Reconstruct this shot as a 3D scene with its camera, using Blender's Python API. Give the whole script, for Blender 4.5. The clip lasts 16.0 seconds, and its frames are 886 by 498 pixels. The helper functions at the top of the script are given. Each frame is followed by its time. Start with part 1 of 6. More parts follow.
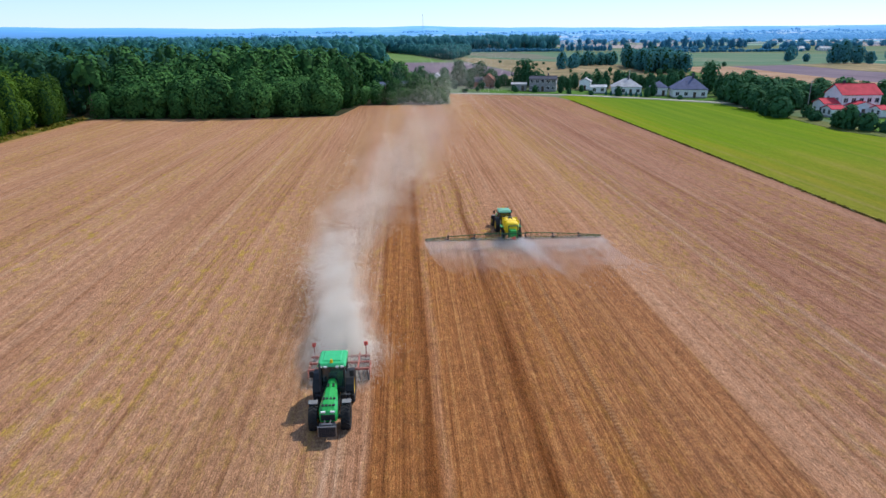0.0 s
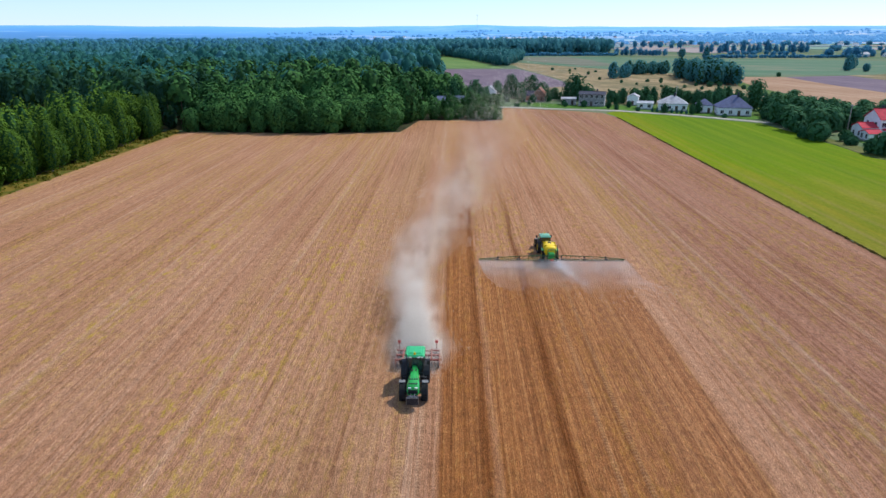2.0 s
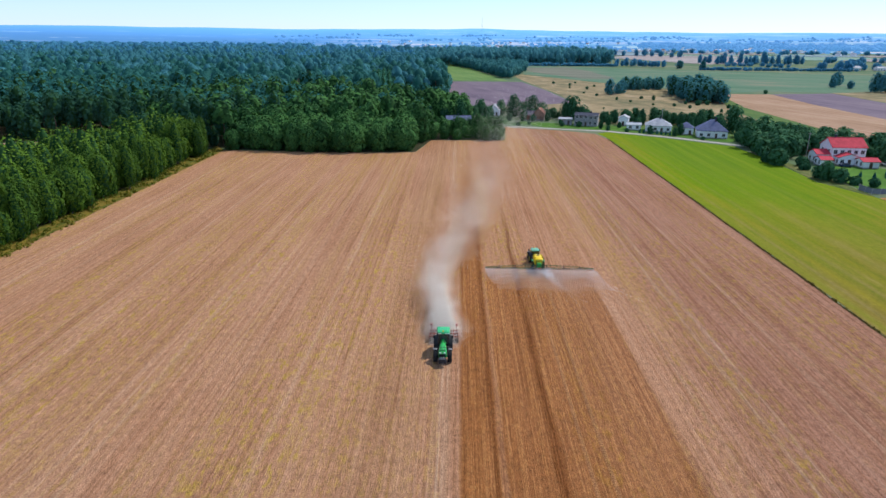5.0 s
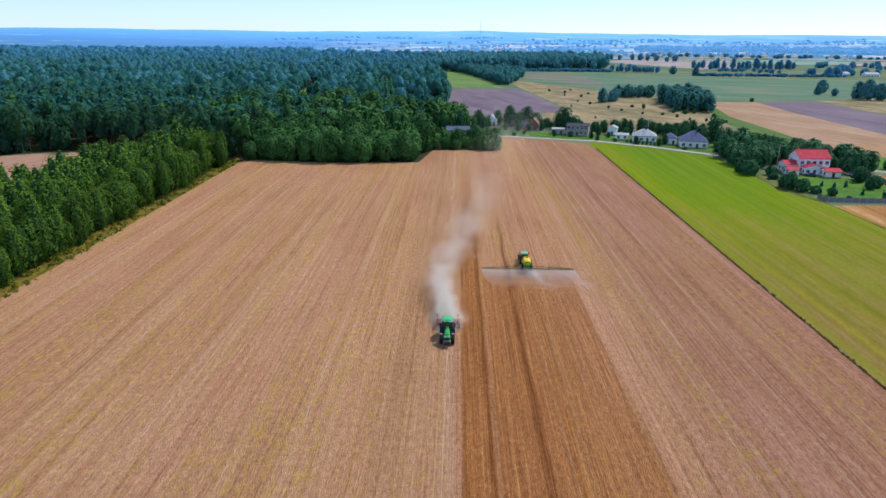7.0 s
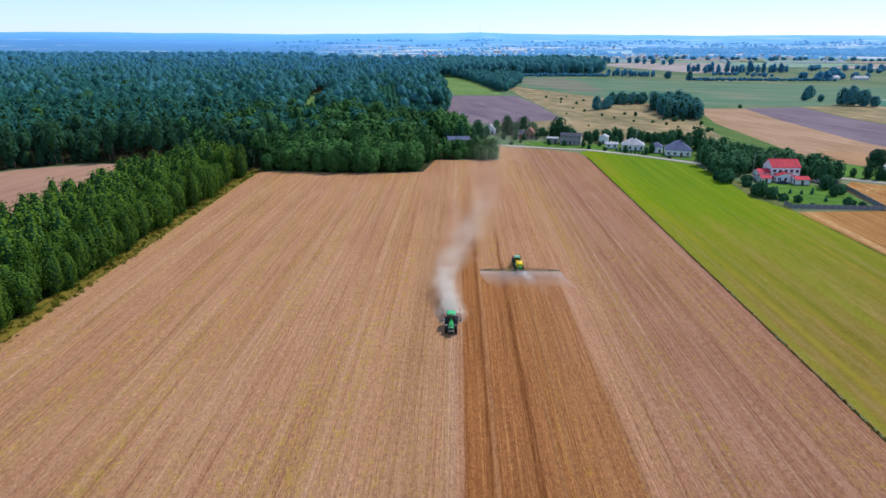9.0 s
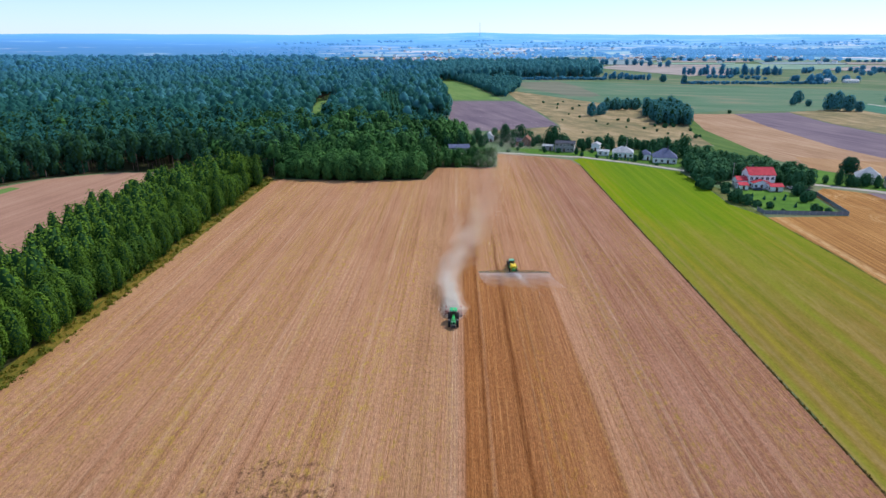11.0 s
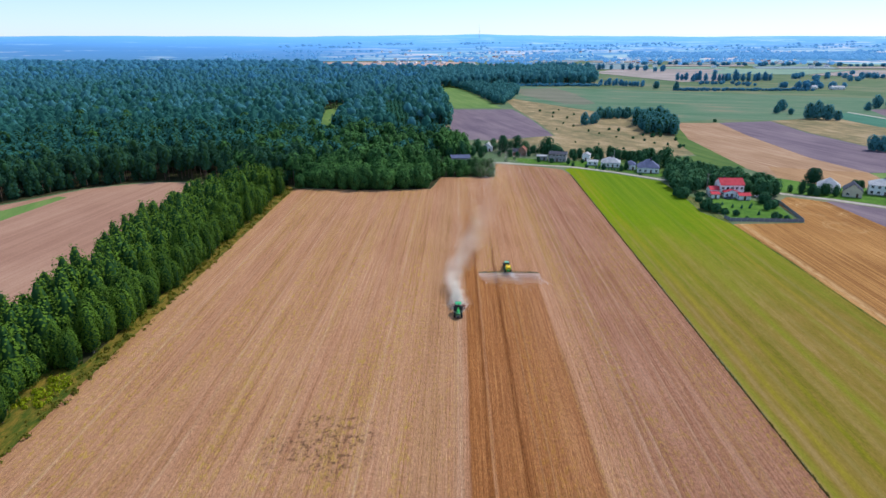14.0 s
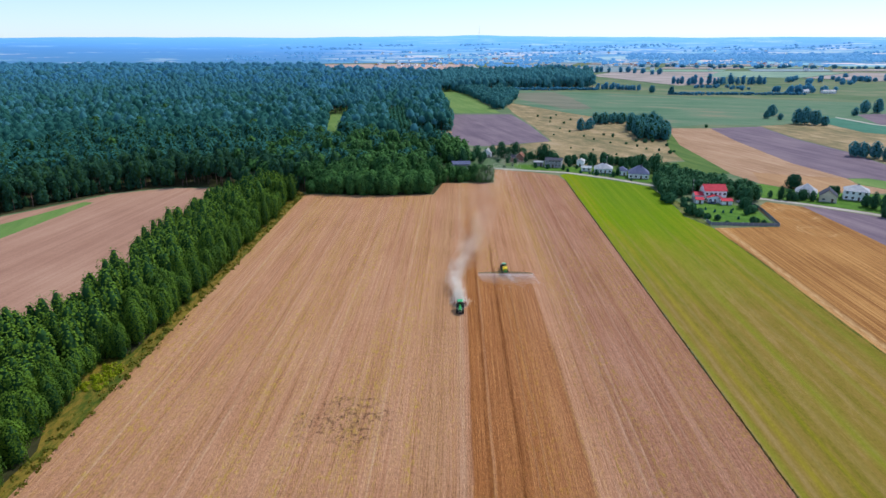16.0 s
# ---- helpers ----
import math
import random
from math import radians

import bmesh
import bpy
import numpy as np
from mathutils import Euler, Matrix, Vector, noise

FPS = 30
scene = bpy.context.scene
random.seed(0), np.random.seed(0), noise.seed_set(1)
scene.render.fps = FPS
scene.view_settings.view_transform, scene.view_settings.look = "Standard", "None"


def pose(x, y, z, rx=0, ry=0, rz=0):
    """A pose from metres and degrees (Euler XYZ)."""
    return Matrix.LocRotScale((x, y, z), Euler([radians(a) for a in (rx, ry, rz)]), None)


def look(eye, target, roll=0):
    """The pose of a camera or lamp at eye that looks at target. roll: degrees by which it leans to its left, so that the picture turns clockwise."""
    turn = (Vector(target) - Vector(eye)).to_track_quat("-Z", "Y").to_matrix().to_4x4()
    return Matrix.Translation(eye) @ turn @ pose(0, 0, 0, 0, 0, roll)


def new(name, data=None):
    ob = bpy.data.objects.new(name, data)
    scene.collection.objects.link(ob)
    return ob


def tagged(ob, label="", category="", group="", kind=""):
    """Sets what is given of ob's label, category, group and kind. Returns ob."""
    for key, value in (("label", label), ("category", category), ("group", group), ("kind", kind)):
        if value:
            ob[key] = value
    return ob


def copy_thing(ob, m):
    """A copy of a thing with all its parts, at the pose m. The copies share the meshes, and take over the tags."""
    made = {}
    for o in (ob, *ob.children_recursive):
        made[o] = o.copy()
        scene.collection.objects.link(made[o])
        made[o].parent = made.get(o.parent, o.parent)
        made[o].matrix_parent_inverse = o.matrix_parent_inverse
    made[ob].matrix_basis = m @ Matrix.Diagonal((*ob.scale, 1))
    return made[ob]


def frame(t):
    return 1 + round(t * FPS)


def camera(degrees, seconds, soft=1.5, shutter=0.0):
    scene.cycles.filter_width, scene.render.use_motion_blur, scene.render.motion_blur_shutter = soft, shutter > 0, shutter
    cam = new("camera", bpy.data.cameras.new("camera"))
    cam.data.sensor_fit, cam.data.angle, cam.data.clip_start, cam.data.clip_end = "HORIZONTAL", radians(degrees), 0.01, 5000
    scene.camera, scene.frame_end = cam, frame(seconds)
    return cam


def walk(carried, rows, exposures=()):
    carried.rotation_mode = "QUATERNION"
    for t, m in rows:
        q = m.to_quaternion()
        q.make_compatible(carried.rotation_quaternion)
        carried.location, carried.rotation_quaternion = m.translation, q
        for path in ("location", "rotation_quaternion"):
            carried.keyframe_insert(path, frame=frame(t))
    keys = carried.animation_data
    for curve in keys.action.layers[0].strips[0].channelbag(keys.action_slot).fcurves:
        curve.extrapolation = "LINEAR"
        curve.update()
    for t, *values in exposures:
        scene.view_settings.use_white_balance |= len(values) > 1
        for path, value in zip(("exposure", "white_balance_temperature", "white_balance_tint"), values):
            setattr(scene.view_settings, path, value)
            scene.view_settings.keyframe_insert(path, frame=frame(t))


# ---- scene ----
cam = camera(70, 16.0, soft=1.5)
PATH = [
    (0, (3.20, 50.46, 24.03), (8.858, 144.985, -8.111), -0.39),
    (0.5, (3.15, 47.30, 26.04), (6.546, 141.914, -6.160), -0.38),
    (1, (2.57, 42.89, 28.27), (2.122, 137.525, -4.047), -0.38),
    (1.5, (2.37, 39.27, 30.01), (0.888, 133.898, -2.287), -0.33),
    (2, (1.78, 34.67, 32.39), (-0.093, 129.248, -0.035), -0.21),
    (2.5, (1.35, 30.48, 34.35), (-1.323, 125.037, 1.919), -0.01),
    (3, (1.11, 25.65, 36.32), (-1.504, 120.232, 3.957), 0.08),
    (3.5, (0.68, 20.83, 38.23), (-1.754, 115.426, 5.893), 0.19),
    (4, (0.41, 15.84, 40.19), (-1.979, 110.457, 7.907), 0.27),
    (6.5, (-0.71, -9.34, 49.77), (-2.765, 85.317, 17.590), 0.36),
    (7, (-0.61, -14.55, 51.68), (-2.675, 80.133, 19.571), 0.32),
    (7.5, (-0.94, -19.70, 53.82), (-2.909, 74.978, 21.695), 0.35),
    (8, (-0.89, -24.93, 55.98), (-2.931, 69.741, 23.835), 0.25),
    (8.5, (-1.09, -30.09, 57.90), (-3.122, 64.614, 25.858), 0.15),
    (9, (-0.90, -35.75, 59.99), (-3.085, 58.958, 27.965), 0.01),
    (11.5, (-1.33, -61.41, 70.82), (-3.573, 33.232, 38.602), -0.18),
    (12, (-1.64, -66.89, 72.94), (-3.865, 27.744, 40.700), -0.17),
    (12.5, (-1.83, -72.08, 74.77), (-4.046, 22.572, 42.582), -0.19),
    (13, (-1.94, -77.65, 77.07), (-4.180, 16.993, 44.854), -0.23),
    (13.5, (-2.06, -83.05, 79.19), (-4.337, 11.591, 46.970), -0.24),
    (14, (-2.42, -88.20, 81.00), (-4.625, 6.451, 48.813), -0.22),
    (14.5, (-2.63, -93.48, 82.92), (-4.833, 1.187, 50.779), -0.19),
    (15, (-2.69, -99.00, 85.30), (-4.921, -4.349, 53.112), -0.24),
    (15.5, (-2.94, -104.09, 87.21), (-5.124, -9.438, 55.021), -0.25),
    (16, (-3.12, -109.41, 89.46), (-5.318, -14.771, 57.231), -0.25),
]
walk(cam, [(t, look(eye, target, roll)) for t, eye, target, roll in PATH])

# ---- light ----
SUN_TO = Vector((0.60, 0.46, 0.93)).normalized()
sun = new("sun", bpy.data.lights.new("sun", "SUN"))
sun.data.energy, sun.data.angle, sun.data.color = 3.05, radians(0.6), (1.0, 0.95, 0.88)
sun.matrix_world = look((0, 0, 300), Vector((0, 0, 300)) - SUN_TO)
world = bpy.data.worlds.new("sky")
scene.world = world
world.use_nodes = True
sky = world.node_tree.nodes.new("ShaderNodeTexSky")
sky.sky_type, sky.sun_disc = "NISHITA", False
sky.sun_elevation = math.asin(SUN_TO.z)
sky.sun_rotation = math.atan2(SUN_TO.x, SUN_TO.y)
sky.air_density, sky.dust_density, sky.ozone_density = 0.9, 0.1, 6.0
back = world.node_tree.nodes["Background"]
back.inputs["Strength"].default_value = 0.122
tint = world.node_tree.nodes.new("ShaderNodeMix")
tint.data_type, tint.blend_type = "RGBA", "MULTIPLY"
tint.inputs[0].default_value, tint.inputs[7].default_value = 1.0, (0.86, 0.97, 1.22, 1)
world.node_tree.links.new(sky.outputs[0], tint.inputs[6])
veil = world.node_tree.nodes.new("ShaderNodeMix")
veil.data_type = "RGBA"
veil.inputs[0].default_value, veil.inputs[7].default_value = 0.3, (4.9, 6.1, 7.0, 1)
world.node_tree.links.new(tint.outputs[2], veil.inputs[6])
world.node_tree.links.new(veil.outputs[2], back.inputs[0])
scene.view_settings.exposure = 0.35

# ---- materials ----


class Nodes:
    """A small helper for node materials."""

    def __init__(self, name, rough=0.9, metal=0.0, made=None):
        self.m = made or bpy.data.materials.new(name)
        self.m.use_nodes = True
        self.t = self.m.node_tree
        self.b = self.t.nodes["Principled BSDF"]
        self.b.inputs["Roughness"].default_value = rough
        self.b.inputs["Metallic"].default_value = metal

    def add(self, kind, **values):
        n = self.t.nodes.new(kind)
        for k, v in values.items():
            n.inputs[k.replace("_", " ")].default_value = v
        return n

    def link(self, a, b):
        self.t.links.new(a, b)

    def place(self, scale=(1, 1, 1), local=False):
        src = self.t.nodes.new("ShaderNodeTexCoord").outputs["Object"] if local else self.t.nodes.new("ShaderNodeNewGeometry").outputs["Position"]
        mp = self.t.nodes.new("ShaderNodeMapping")
        mp.inputs["Scale"].default_value = scale
        self.link(src, mp.inputs["Vector"])
        return mp.outputs[0]

    def noise(self, scale=(1, 1, 1), detail=4.0, rough=0.6, local=False, warp=0.0):
        n = self.add("ShaderNodeTexNoise", Scale=1.0, Detail=detail, Roughness=rough, Distortion=warp)
        self.link(self.place(scale, local), n.inputs["Vector"])
        return n.outputs[0]

    def math(self, op, a, b=0.0, c=0.0, clamp=False):
        n = self.t.nodes.new("ShaderNodeMath")
        n.operation, n.use_clamp = op, clamp
        for k, v in enumerate((a, b, c)):
            if isinstance(v, (int, float)):
                n.inputs[k].default_value = v
            else:
                self.link(v, n.inputs[k])
        return n.outputs[0]

    def ramp(self, fac, stops):
        n = self.t.nodes.new("ShaderNodeValToRGB")
        e = n.color_ramp.elements
        while len(e) < len(stops):
            e.new(0.5)
        for el, (p, c) in zip(e, stops):
            el.position, el.color = p, (*c, 1)
        self.link(fac, n.inputs[0])
        return n.outputs[0]

    def mix(self, fac, a, b, how="MIX"):
        n = self.t.nodes.new("ShaderNodeMix")
        n.data_type, n.blend_type = "RGBA", how
        for s, v in ((0, fac), (6, a), (7, b)):
            if isinstance(v, (int, float)):
                n.inputs[s].default_value = v
            elif isinstance(v, tuple):
                n.inputs[s].default_value = (*v, 1)
            else:
                self.link(v, n.inputs[s])
        return n.outputs[2]

    def axis(self):
        n = self.t.nodes.new("ShaderNodeSeparateXYZ")
        self.link(self.t.nodes.new("ShaderNodeNewGeometry").outputs["Position"], n.inputs[0])
        return n.outputs

    def colour(self, c):
        if isinstance(c, tuple):
            self.b.inputs["Base Color"].default_value = (*c, 1)
        else:
            self.link(c, self.b.inputs["Base Color"])
        return self

    def bump(self, height, dist=0.05, strength=0.6):
        n = self.add("ShaderNodeBump", Strength=strength, Distance=dist)
        self.link(height, n.inputs["Height"])
        self.link(n.outputs[0], self.b.inputs["Normal"])
        return self


def plain(name, c, rough=0.5, metal=0.0, grain=0.25, scale=6.0, coat=0.0, spec=0.4):
    """Paint, plastic, metal or plaster with slight stains and grain."""
    k = Nodes(name, rough, metal)
    f = k.noise((scale, scale, scale), 5, 0.65, local=True)
    dark = tuple(v * (1 - grain) for v in c)
    k.colour(k.ramp(f, [(0.35, dark), (0.62, c)]))
    k.b.inputs["Coat Weight"].default_value = coat
    k.b.inputs["Specular IOR Level"].default_value = spec
    k.bump(k.noise((scale * 6,) * 3, 3, local=True), 0.004, 0.25)
    return k.m


def field_mat(name, stops, along=(1.2, 0.02), turn=0.0, fine=0.35, bump=0.06, patchy=0.7):
    """Farmland with streaks along its rows, blotches and fine crumbs."""
    k = Nodes(name, 0.95)
    k.b.inputs["Specular IOR Level"].default_value = 0.122
    ca, sa = math.cos(turn), math.sin(turn)
    pos = k.t.nodes.new("ShaderNodeNewGeometry").outputs["Position"]
    rot = k.t.nodes.new("ShaderNodeVectorRotate")
    rot.rotation_type = "Z_AXIS"
    rot.inputs["Angle"].default_value = turn
    k.link(pos, rot.inputs["Vector"])

    def tex(sc, detail, rough=0.6):
        mp = k.t.nodes.new("ShaderNodeMapping")
        mp.inputs["Scale"].default_value = sc
        k.link(rot.outputs[0], mp.inputs["Vector"])
        n = k.add("ShaderNodeTexNoise", Scale=1.0, Detail=detail, Roughness=rough)
        k.link(mp.outputs[0], n.inputs["Vector"])
        return n.outputs[0]
    rows = tex((along[0], along[1], 1), 6, 0.7)
    blot = tex((0.03, 0.018, 1), 5)
    crumb = tex((2.2, 1.3, 2), 6, 0.75)
    f = k.math("MULTIPLY_ADD", k.math("SUBTRACT", blot, 0.5), patchy, rows)
    c = k.ramp(f, stops)
    c = k.mix(fine, c, k.ramp(crumb, [(0.3, (0.25, 0.25, 0.25)), (0.5, (0.5, 0.5, 0.5)), (0.72, (0.85, 0.85, 0.85))]), "OVERLAY")
    k.colour(c).bump(k.math("ADD", crumb, rows), bump, 0.7)
    return k.m


def soil_mat():
    """The worked stubble field: pale furrows, straw bands, wheel lanes, and moist soil where the machines have passed."""
    k = Nodes("worked_soil", 0.96)
    k.b.inputs["Specular IOR Level"].default_value = 0.1
    ax = k.axis()
    wob = k.math("MULTIPLY_ADD", k.noise((0.15, 0.05, 1), 4), 1.2, -0.6)
    x = k.math("ADD", ax[0], wob)
    y = ax[1]
    rows = k.noise((1.7, 0.014, 1), 5, 0.75)
    ridge = k.noise((7.5, 0.03, 1), 3, 0.6)
    broad = k.noise((0.16, 0.004, 1), 4, 0.6)
    furrow = k.noise((4.2, 0.07, 1), 4, 0.7)
    blot = k.noise((0.05, 0.03, 1), 5, 0.65)
    crumb = k.noise((4.6, 1.7, 2), 6, 0.8)
    clod = k.noise((1.7, 0.75, 1), 6, 0.75)
    drill = k.math("MULTIPLY", k.math("SINE", k.math("MULTIPLY", ax[0], 8.4)), k.math("MULTIPLY", k.noise((0.06, 0.02, 1), 3), 0.03))
    f = k.math("MULTIPLY_ADD", k.math("SUBTRACT", blot, 0.5), 0.2, k.math("MULTIPLY_ADD", rows, 0.5, k.math("MULTIPLY_ADD", broad, 0.18, k.math("MULTIPLY", furrow, 0.32))))
    f = k.math("ADD", f, k.math("MULTIPLY_ADD", k.math("SUBTRACT", ridge, 0.5), 0.22, drill))
    lanes = k.noise((0.42, 0.0045, 1), 4, 0.65)
    f = k.math("MULTIPLY_ADD", k.math("SUBTRACT", lanes, 0.5), 0.34, f)
    dry = k.ramp(f, [(0.36, (0.240, 0.112, 0.058)), (0.46, (0.345, 0.170, 0.096)), (0.55, (0.408, 0.217, 0.132)), (0.70, (0.49, 0.290, 0.192))])
    # yellow straw in bands
    band = k.ramp(k.noise((0.09, 0.006, 1), 3, 0.5), [(0.44, (0, 0, 0)), (0.56, (1, 1, 1))])
    tuft = k.ramp(k.noise((1.1, 0.35, 1), 7, 0.8), [(0.5, (0, 0, 0)), (0.64, (1, 1, 1))])
    dry = k.mix(k.math("MULTIPLY", k.math("MULTIPLY", band, tuft), 0.95), dry, (0.40, 0.265, 0.042))
    line = k.ramp(k.noise((0.33, 0.008, 1), 5, 0.65), [(0.53, (0, 0, 0)), (0.60, (1, 1, 1))])
    dry = k.mix(k.math("MULTIPLY", k.math("MULTIPLY", line, k.ramp(clod, [(0.46, (0, 0, 0)), (0.58, (1, 1, 1))])), 0.55), dry, (0.34, 0.21, 0.06))
    weeds = k.ramp(k.noise((0.27, 0.010, 1), 4, 0.6), [(0.52, (0, 0, 0)), (0.62, (1, 1, 1))])
    fleck = k.ramp(k.noise((2.6, 1.3, 1), 6, 0.8), [(0.47, (0, 0, 0)), (0.60, (1, 1, 1))])
    west = k.math("MULTIPLY", k.math("SUBTRACT", -4.0, x), 0.2, clamp=True)
    dry = k.mix(k.math("MULTIPLY", k.math("MULTIPLY", weeds, fleck), k.math("MULTIPLY", west, 0.5)), dry, (0.29, 0.18, 0.045))
    # dark crumbs scattered over the stubble
    dots = k.ramp(k.noise((1.9, 1.5, 1), 5, 0.7), [(0.34, (1, 1, 1)), (0.40, (0, 0, 0))])
    dry = k.mix(k.math("MULTIPLY", dots, 0.5), dry, (0.15, 0.075, 0.038))
    spill = k.math("MULTIPLY", k.math("SUBTRACT", 1.0, k.math("MULTIPLY", k.math("ABSOLUTE", k.math("SUBTRACT", x, 32.5)), 0.4), clamp=True), k.math("MULTIPLY", k.math("SUBTRACT", y, 85.0), 0.05, clamp=True))
    dry = k.mix(k.math("MULTIPLY", k.math("MULTIPLY", spill, fleck), 0.8), dry, (0.42, 0.27, 0.06))
    # a smoother brown pass beside the tractor's lane
    even = k.math("MULTIPLY", k.math("MULTIPLY", k.math("ADD", x, 13.0), 0.5, clamp=True), k.math("MULTIPLY", k.math("SUBTRACT", -3.6, x), 0.7, clamp=True))
    dry = k.mix(k.math("MULTIPLY", even, 0.6), dry, k.ramp(f, [(0.36, (0.255, 0.125, 0.064)), (0.66, (0.41, 0.225, 0.130))]))
    # the broad right-hand headland is greyer
    right = k.math("MULTIPLY", k.math("SUBTRACT", x, 27.0), 0.09, clamp=True)
    dry = k.mix(right, dry, (0.80, 0.762, 0.84), "MULTIPLY")
    # moist strips: the worked pass and the sprayed swath behind the boom
    def strip(a, b, soft=1.0):
        return k.math("MULTIPLY", k.math("MULTIPLY", k.math("SUBTRACT", x, a), 1 / soft, clamp=True), k.math("MULTIPLY", k.math("SUBTRACT", b, x), 1 / soft, clamp=True))
    below = k.math("MULTIPLY", k.math("SUBTRACT", 121.0, y), 0.2, clamp=True)
    till = k.math("MULTIPLY", strip(0.2, 5.2, 0.6), k.math("MULTIPLY", k.math("SUBTRACT", 250.0, y), 0.012, clamp=True))
    fade = k.math("SUBTRACT", 1.0, k.math("MULTIPLY", k.math("MULTIPLY", k.math("SUBTRACT", x, 11.0), 0.07, clamp=True), 0.30))
    swath = k.math("MULTIPLY", k.math("MULTIPLY", strip(4.8, 25.9, 0.8), fade), k.math("ADD", k.math("MULTIPLY", below, 0.8), 0.1))
    patch = k.noise((0.9, 0.09, 1), 5, 0.7)
    wetrows = k.ramp(k.math("MULTIPLY_ADD", rows, 0.4, k.math("MULTIPLY_ADD", furrow, 0.25, k.math("MULTIPLY", ridge, 0.35))), [(0.38, (0.126, 0.040, 0.010)), (0.5, (0.256, 0.091, 0.022)), (0.63, (0.41, 0.178, 0.054))])
    straw = k.ramp(k.noise((3.2, 1.1, 1), 6, 0.8), [(0.56, (0, 0, 0)), (0.66, (1, 1, 1))])
    wetrows = k.mix(k.math("MULTIPLY", straw, 0.5), wetrows, (0.52, 0.30, 0.105))
    c = k.mix(k.math("MULTIPLY", swath, 0.9), dry, wetrows)
    c = k.mix(k.math("MULTIPLY", till, 0.85), c, wetrows)
    for a, b, amt, top in ((0.4, 1.2, 1.0, 190), (2.4, 2.9, 0.5, 190), (3.5, 5.0, 1.0, 190), (6.6, 7.2, 0.45, 170), (8.6, 9.3, 0.55, 120), (10.3, 12.2, 1.15, 185), (10.7, 11.5, 0.7, 200), (13.3, 13.8, 0.45, 120), (18.6, 19.4, 0.6, 120), (22.0, 22.5, 0.4, 120), (25.1, 25.9, 0.9, 121)):
        ends = k.math("MULTIPLY", k.math("SUBTRACT", float(top), y), 0.02, clamp=True)
        w = k.math("MULTIPLY", k.math("MULTIPLY", strip(a, b, 0.8), k.math("MULTIPLY", k.ramp(furrow, [(0.42, (1, 1, 1)), (0.64, (0.4, 0.4, 0.4))]), k.ramp(patch, [(0.36, (0.55, 0.55, 0.55)), (0.54, (1, 1, 1))]))), ends)
        c = k.mix(k.math("MULTIPLY", w, min(1.0, amt * 0.95)), c, (0.132, 0.042, 0.010))
    # pale wheel lanes
    for a, wd, amt in ((-1.6, 0.9, 0.5), (-21.6, 0.5, 0.55), (-29.4, 0.5, 0.35), (-40.0, 0.5, 0.5), (-43.0, 0.5, 0.35), (-60, 0.6, 0.45), (-62.5, 0.5, 0.3), (-75, 0.6, 0.35), (-83, 0.7, 0.5), (30.4, 0.5, 0.4), (36.7, 0.5, 0.65), (38.9, 0.5, 0.65), (48.0, 0.6, 0.4), (50.3, 0.5, 0.35), (57.5, 0.5, 0.3)):
        c = k.mix(k.math("MULTIPLY", k.math("MULTIPLY", strip(a - wd, a + wd, 0.5), k.ramp(furrow, [(0.4, (0.2, 0.2, 0.2)), (0.6, (1, 1, 1))])), amt * 0.75), c, (0.49, 0.345, 0.245))
    # lug prints of the tyres
    for a, amt in ((-2.6, 0.4), (-1.0, 0.3), (14.4, 0.28), (16.5, 0.28)):
        side = k.math("ABSOLUTE", k.math("SUBTRACT", ax[0], a))
        lug = k.math("MULTIPLY_ADD", k.math("SINE", k.math("MULTIPLY_ADD", side, 9.0, k.math("MULTIPLY", y, 15.0))), 0.5, 0.5)
        inside_ = k.math("MULTIPLY", k.math("SUBTRACT", 0.28, side), 9.0, clamp=True)
        c = k.mix(k.math("MULTIPLY", k.math("MULTIPLY", inside_, lug), amt), c, (0.13, 0.062, 0.03))
        c = k.mix(k.math("MULTIPLY", k.math("MULTIPLY", inside_, k.math("SUBTRACT", 1.0, lug)), amt), c, (0.42, 0.26, 0.155))
    # dark dung spread in one spot
    dx, dy = k.math("MULTIPLY", k.math("SUBTRACT", ax[0], -30.0), 0.062), k.math("MULTIPLY", k.math("SUBTRACT", y, 22.5), 0.072)
    spot = k.math("SUBTRACT", k.math("MULTIPLY_ADD", k.noise((0.16, 0.2, 1), 4), 3.4, -0.9), k.math("ADD", k.math("MULTIPLY", dx, dx), k.math("MULTIPLY", dy, dy)), clamp=True)
    lump = k.ramp(k.noise((0.8, 0.6, 1), 8, 0.8), [(0.50, (0, 0, 0)), (0.575, (1, 1, 1))])
    c = k.mix(k.math("MULTIPLY", k.math("MULTIPLY", spot, 1.6, clamp=True), k.math("MULTIPLY", lump, 0.85)), c, (0.092, 0.046, 0.025))
    c = k.mix(0.36, c, k.ramp(crumb, [(0.32, (0.12, 0.12, 0.12)), (0.5, (0.5, 0.5, 0.5)), (0.68, (0.9, 0.9, 0.9))]), "OVERLAY")
    c = k.mix(0.42, c, k.ramp(clod, [(0.33, (0.15, 0.15, 0.15)), (0.5, (0.5, 0.5, 0.5)), (0.68, (0.85, 0.85, 0.85))]), "OVERLAY")
    grit = k.noise((12.0, 5.0, 1), 3, 0.7)
    c = k.mix(0.42, c, k.ramp(grit, [(0.36, (0.16, 0.16, 0.16)), (0.5, (0.5, 0.5, 0.5)), (0.64, (0.86, 0.86, 0.86))]), "OVERLAY")
    c = k.mix(1.0, c, (0.975, 0.962, 0.885), "MULTIPLY")
    k.colour(c).bump(k.math("ADD", k.math("ADD", crumb, clod), furrow), 0.14, 0.9)
    return k.m


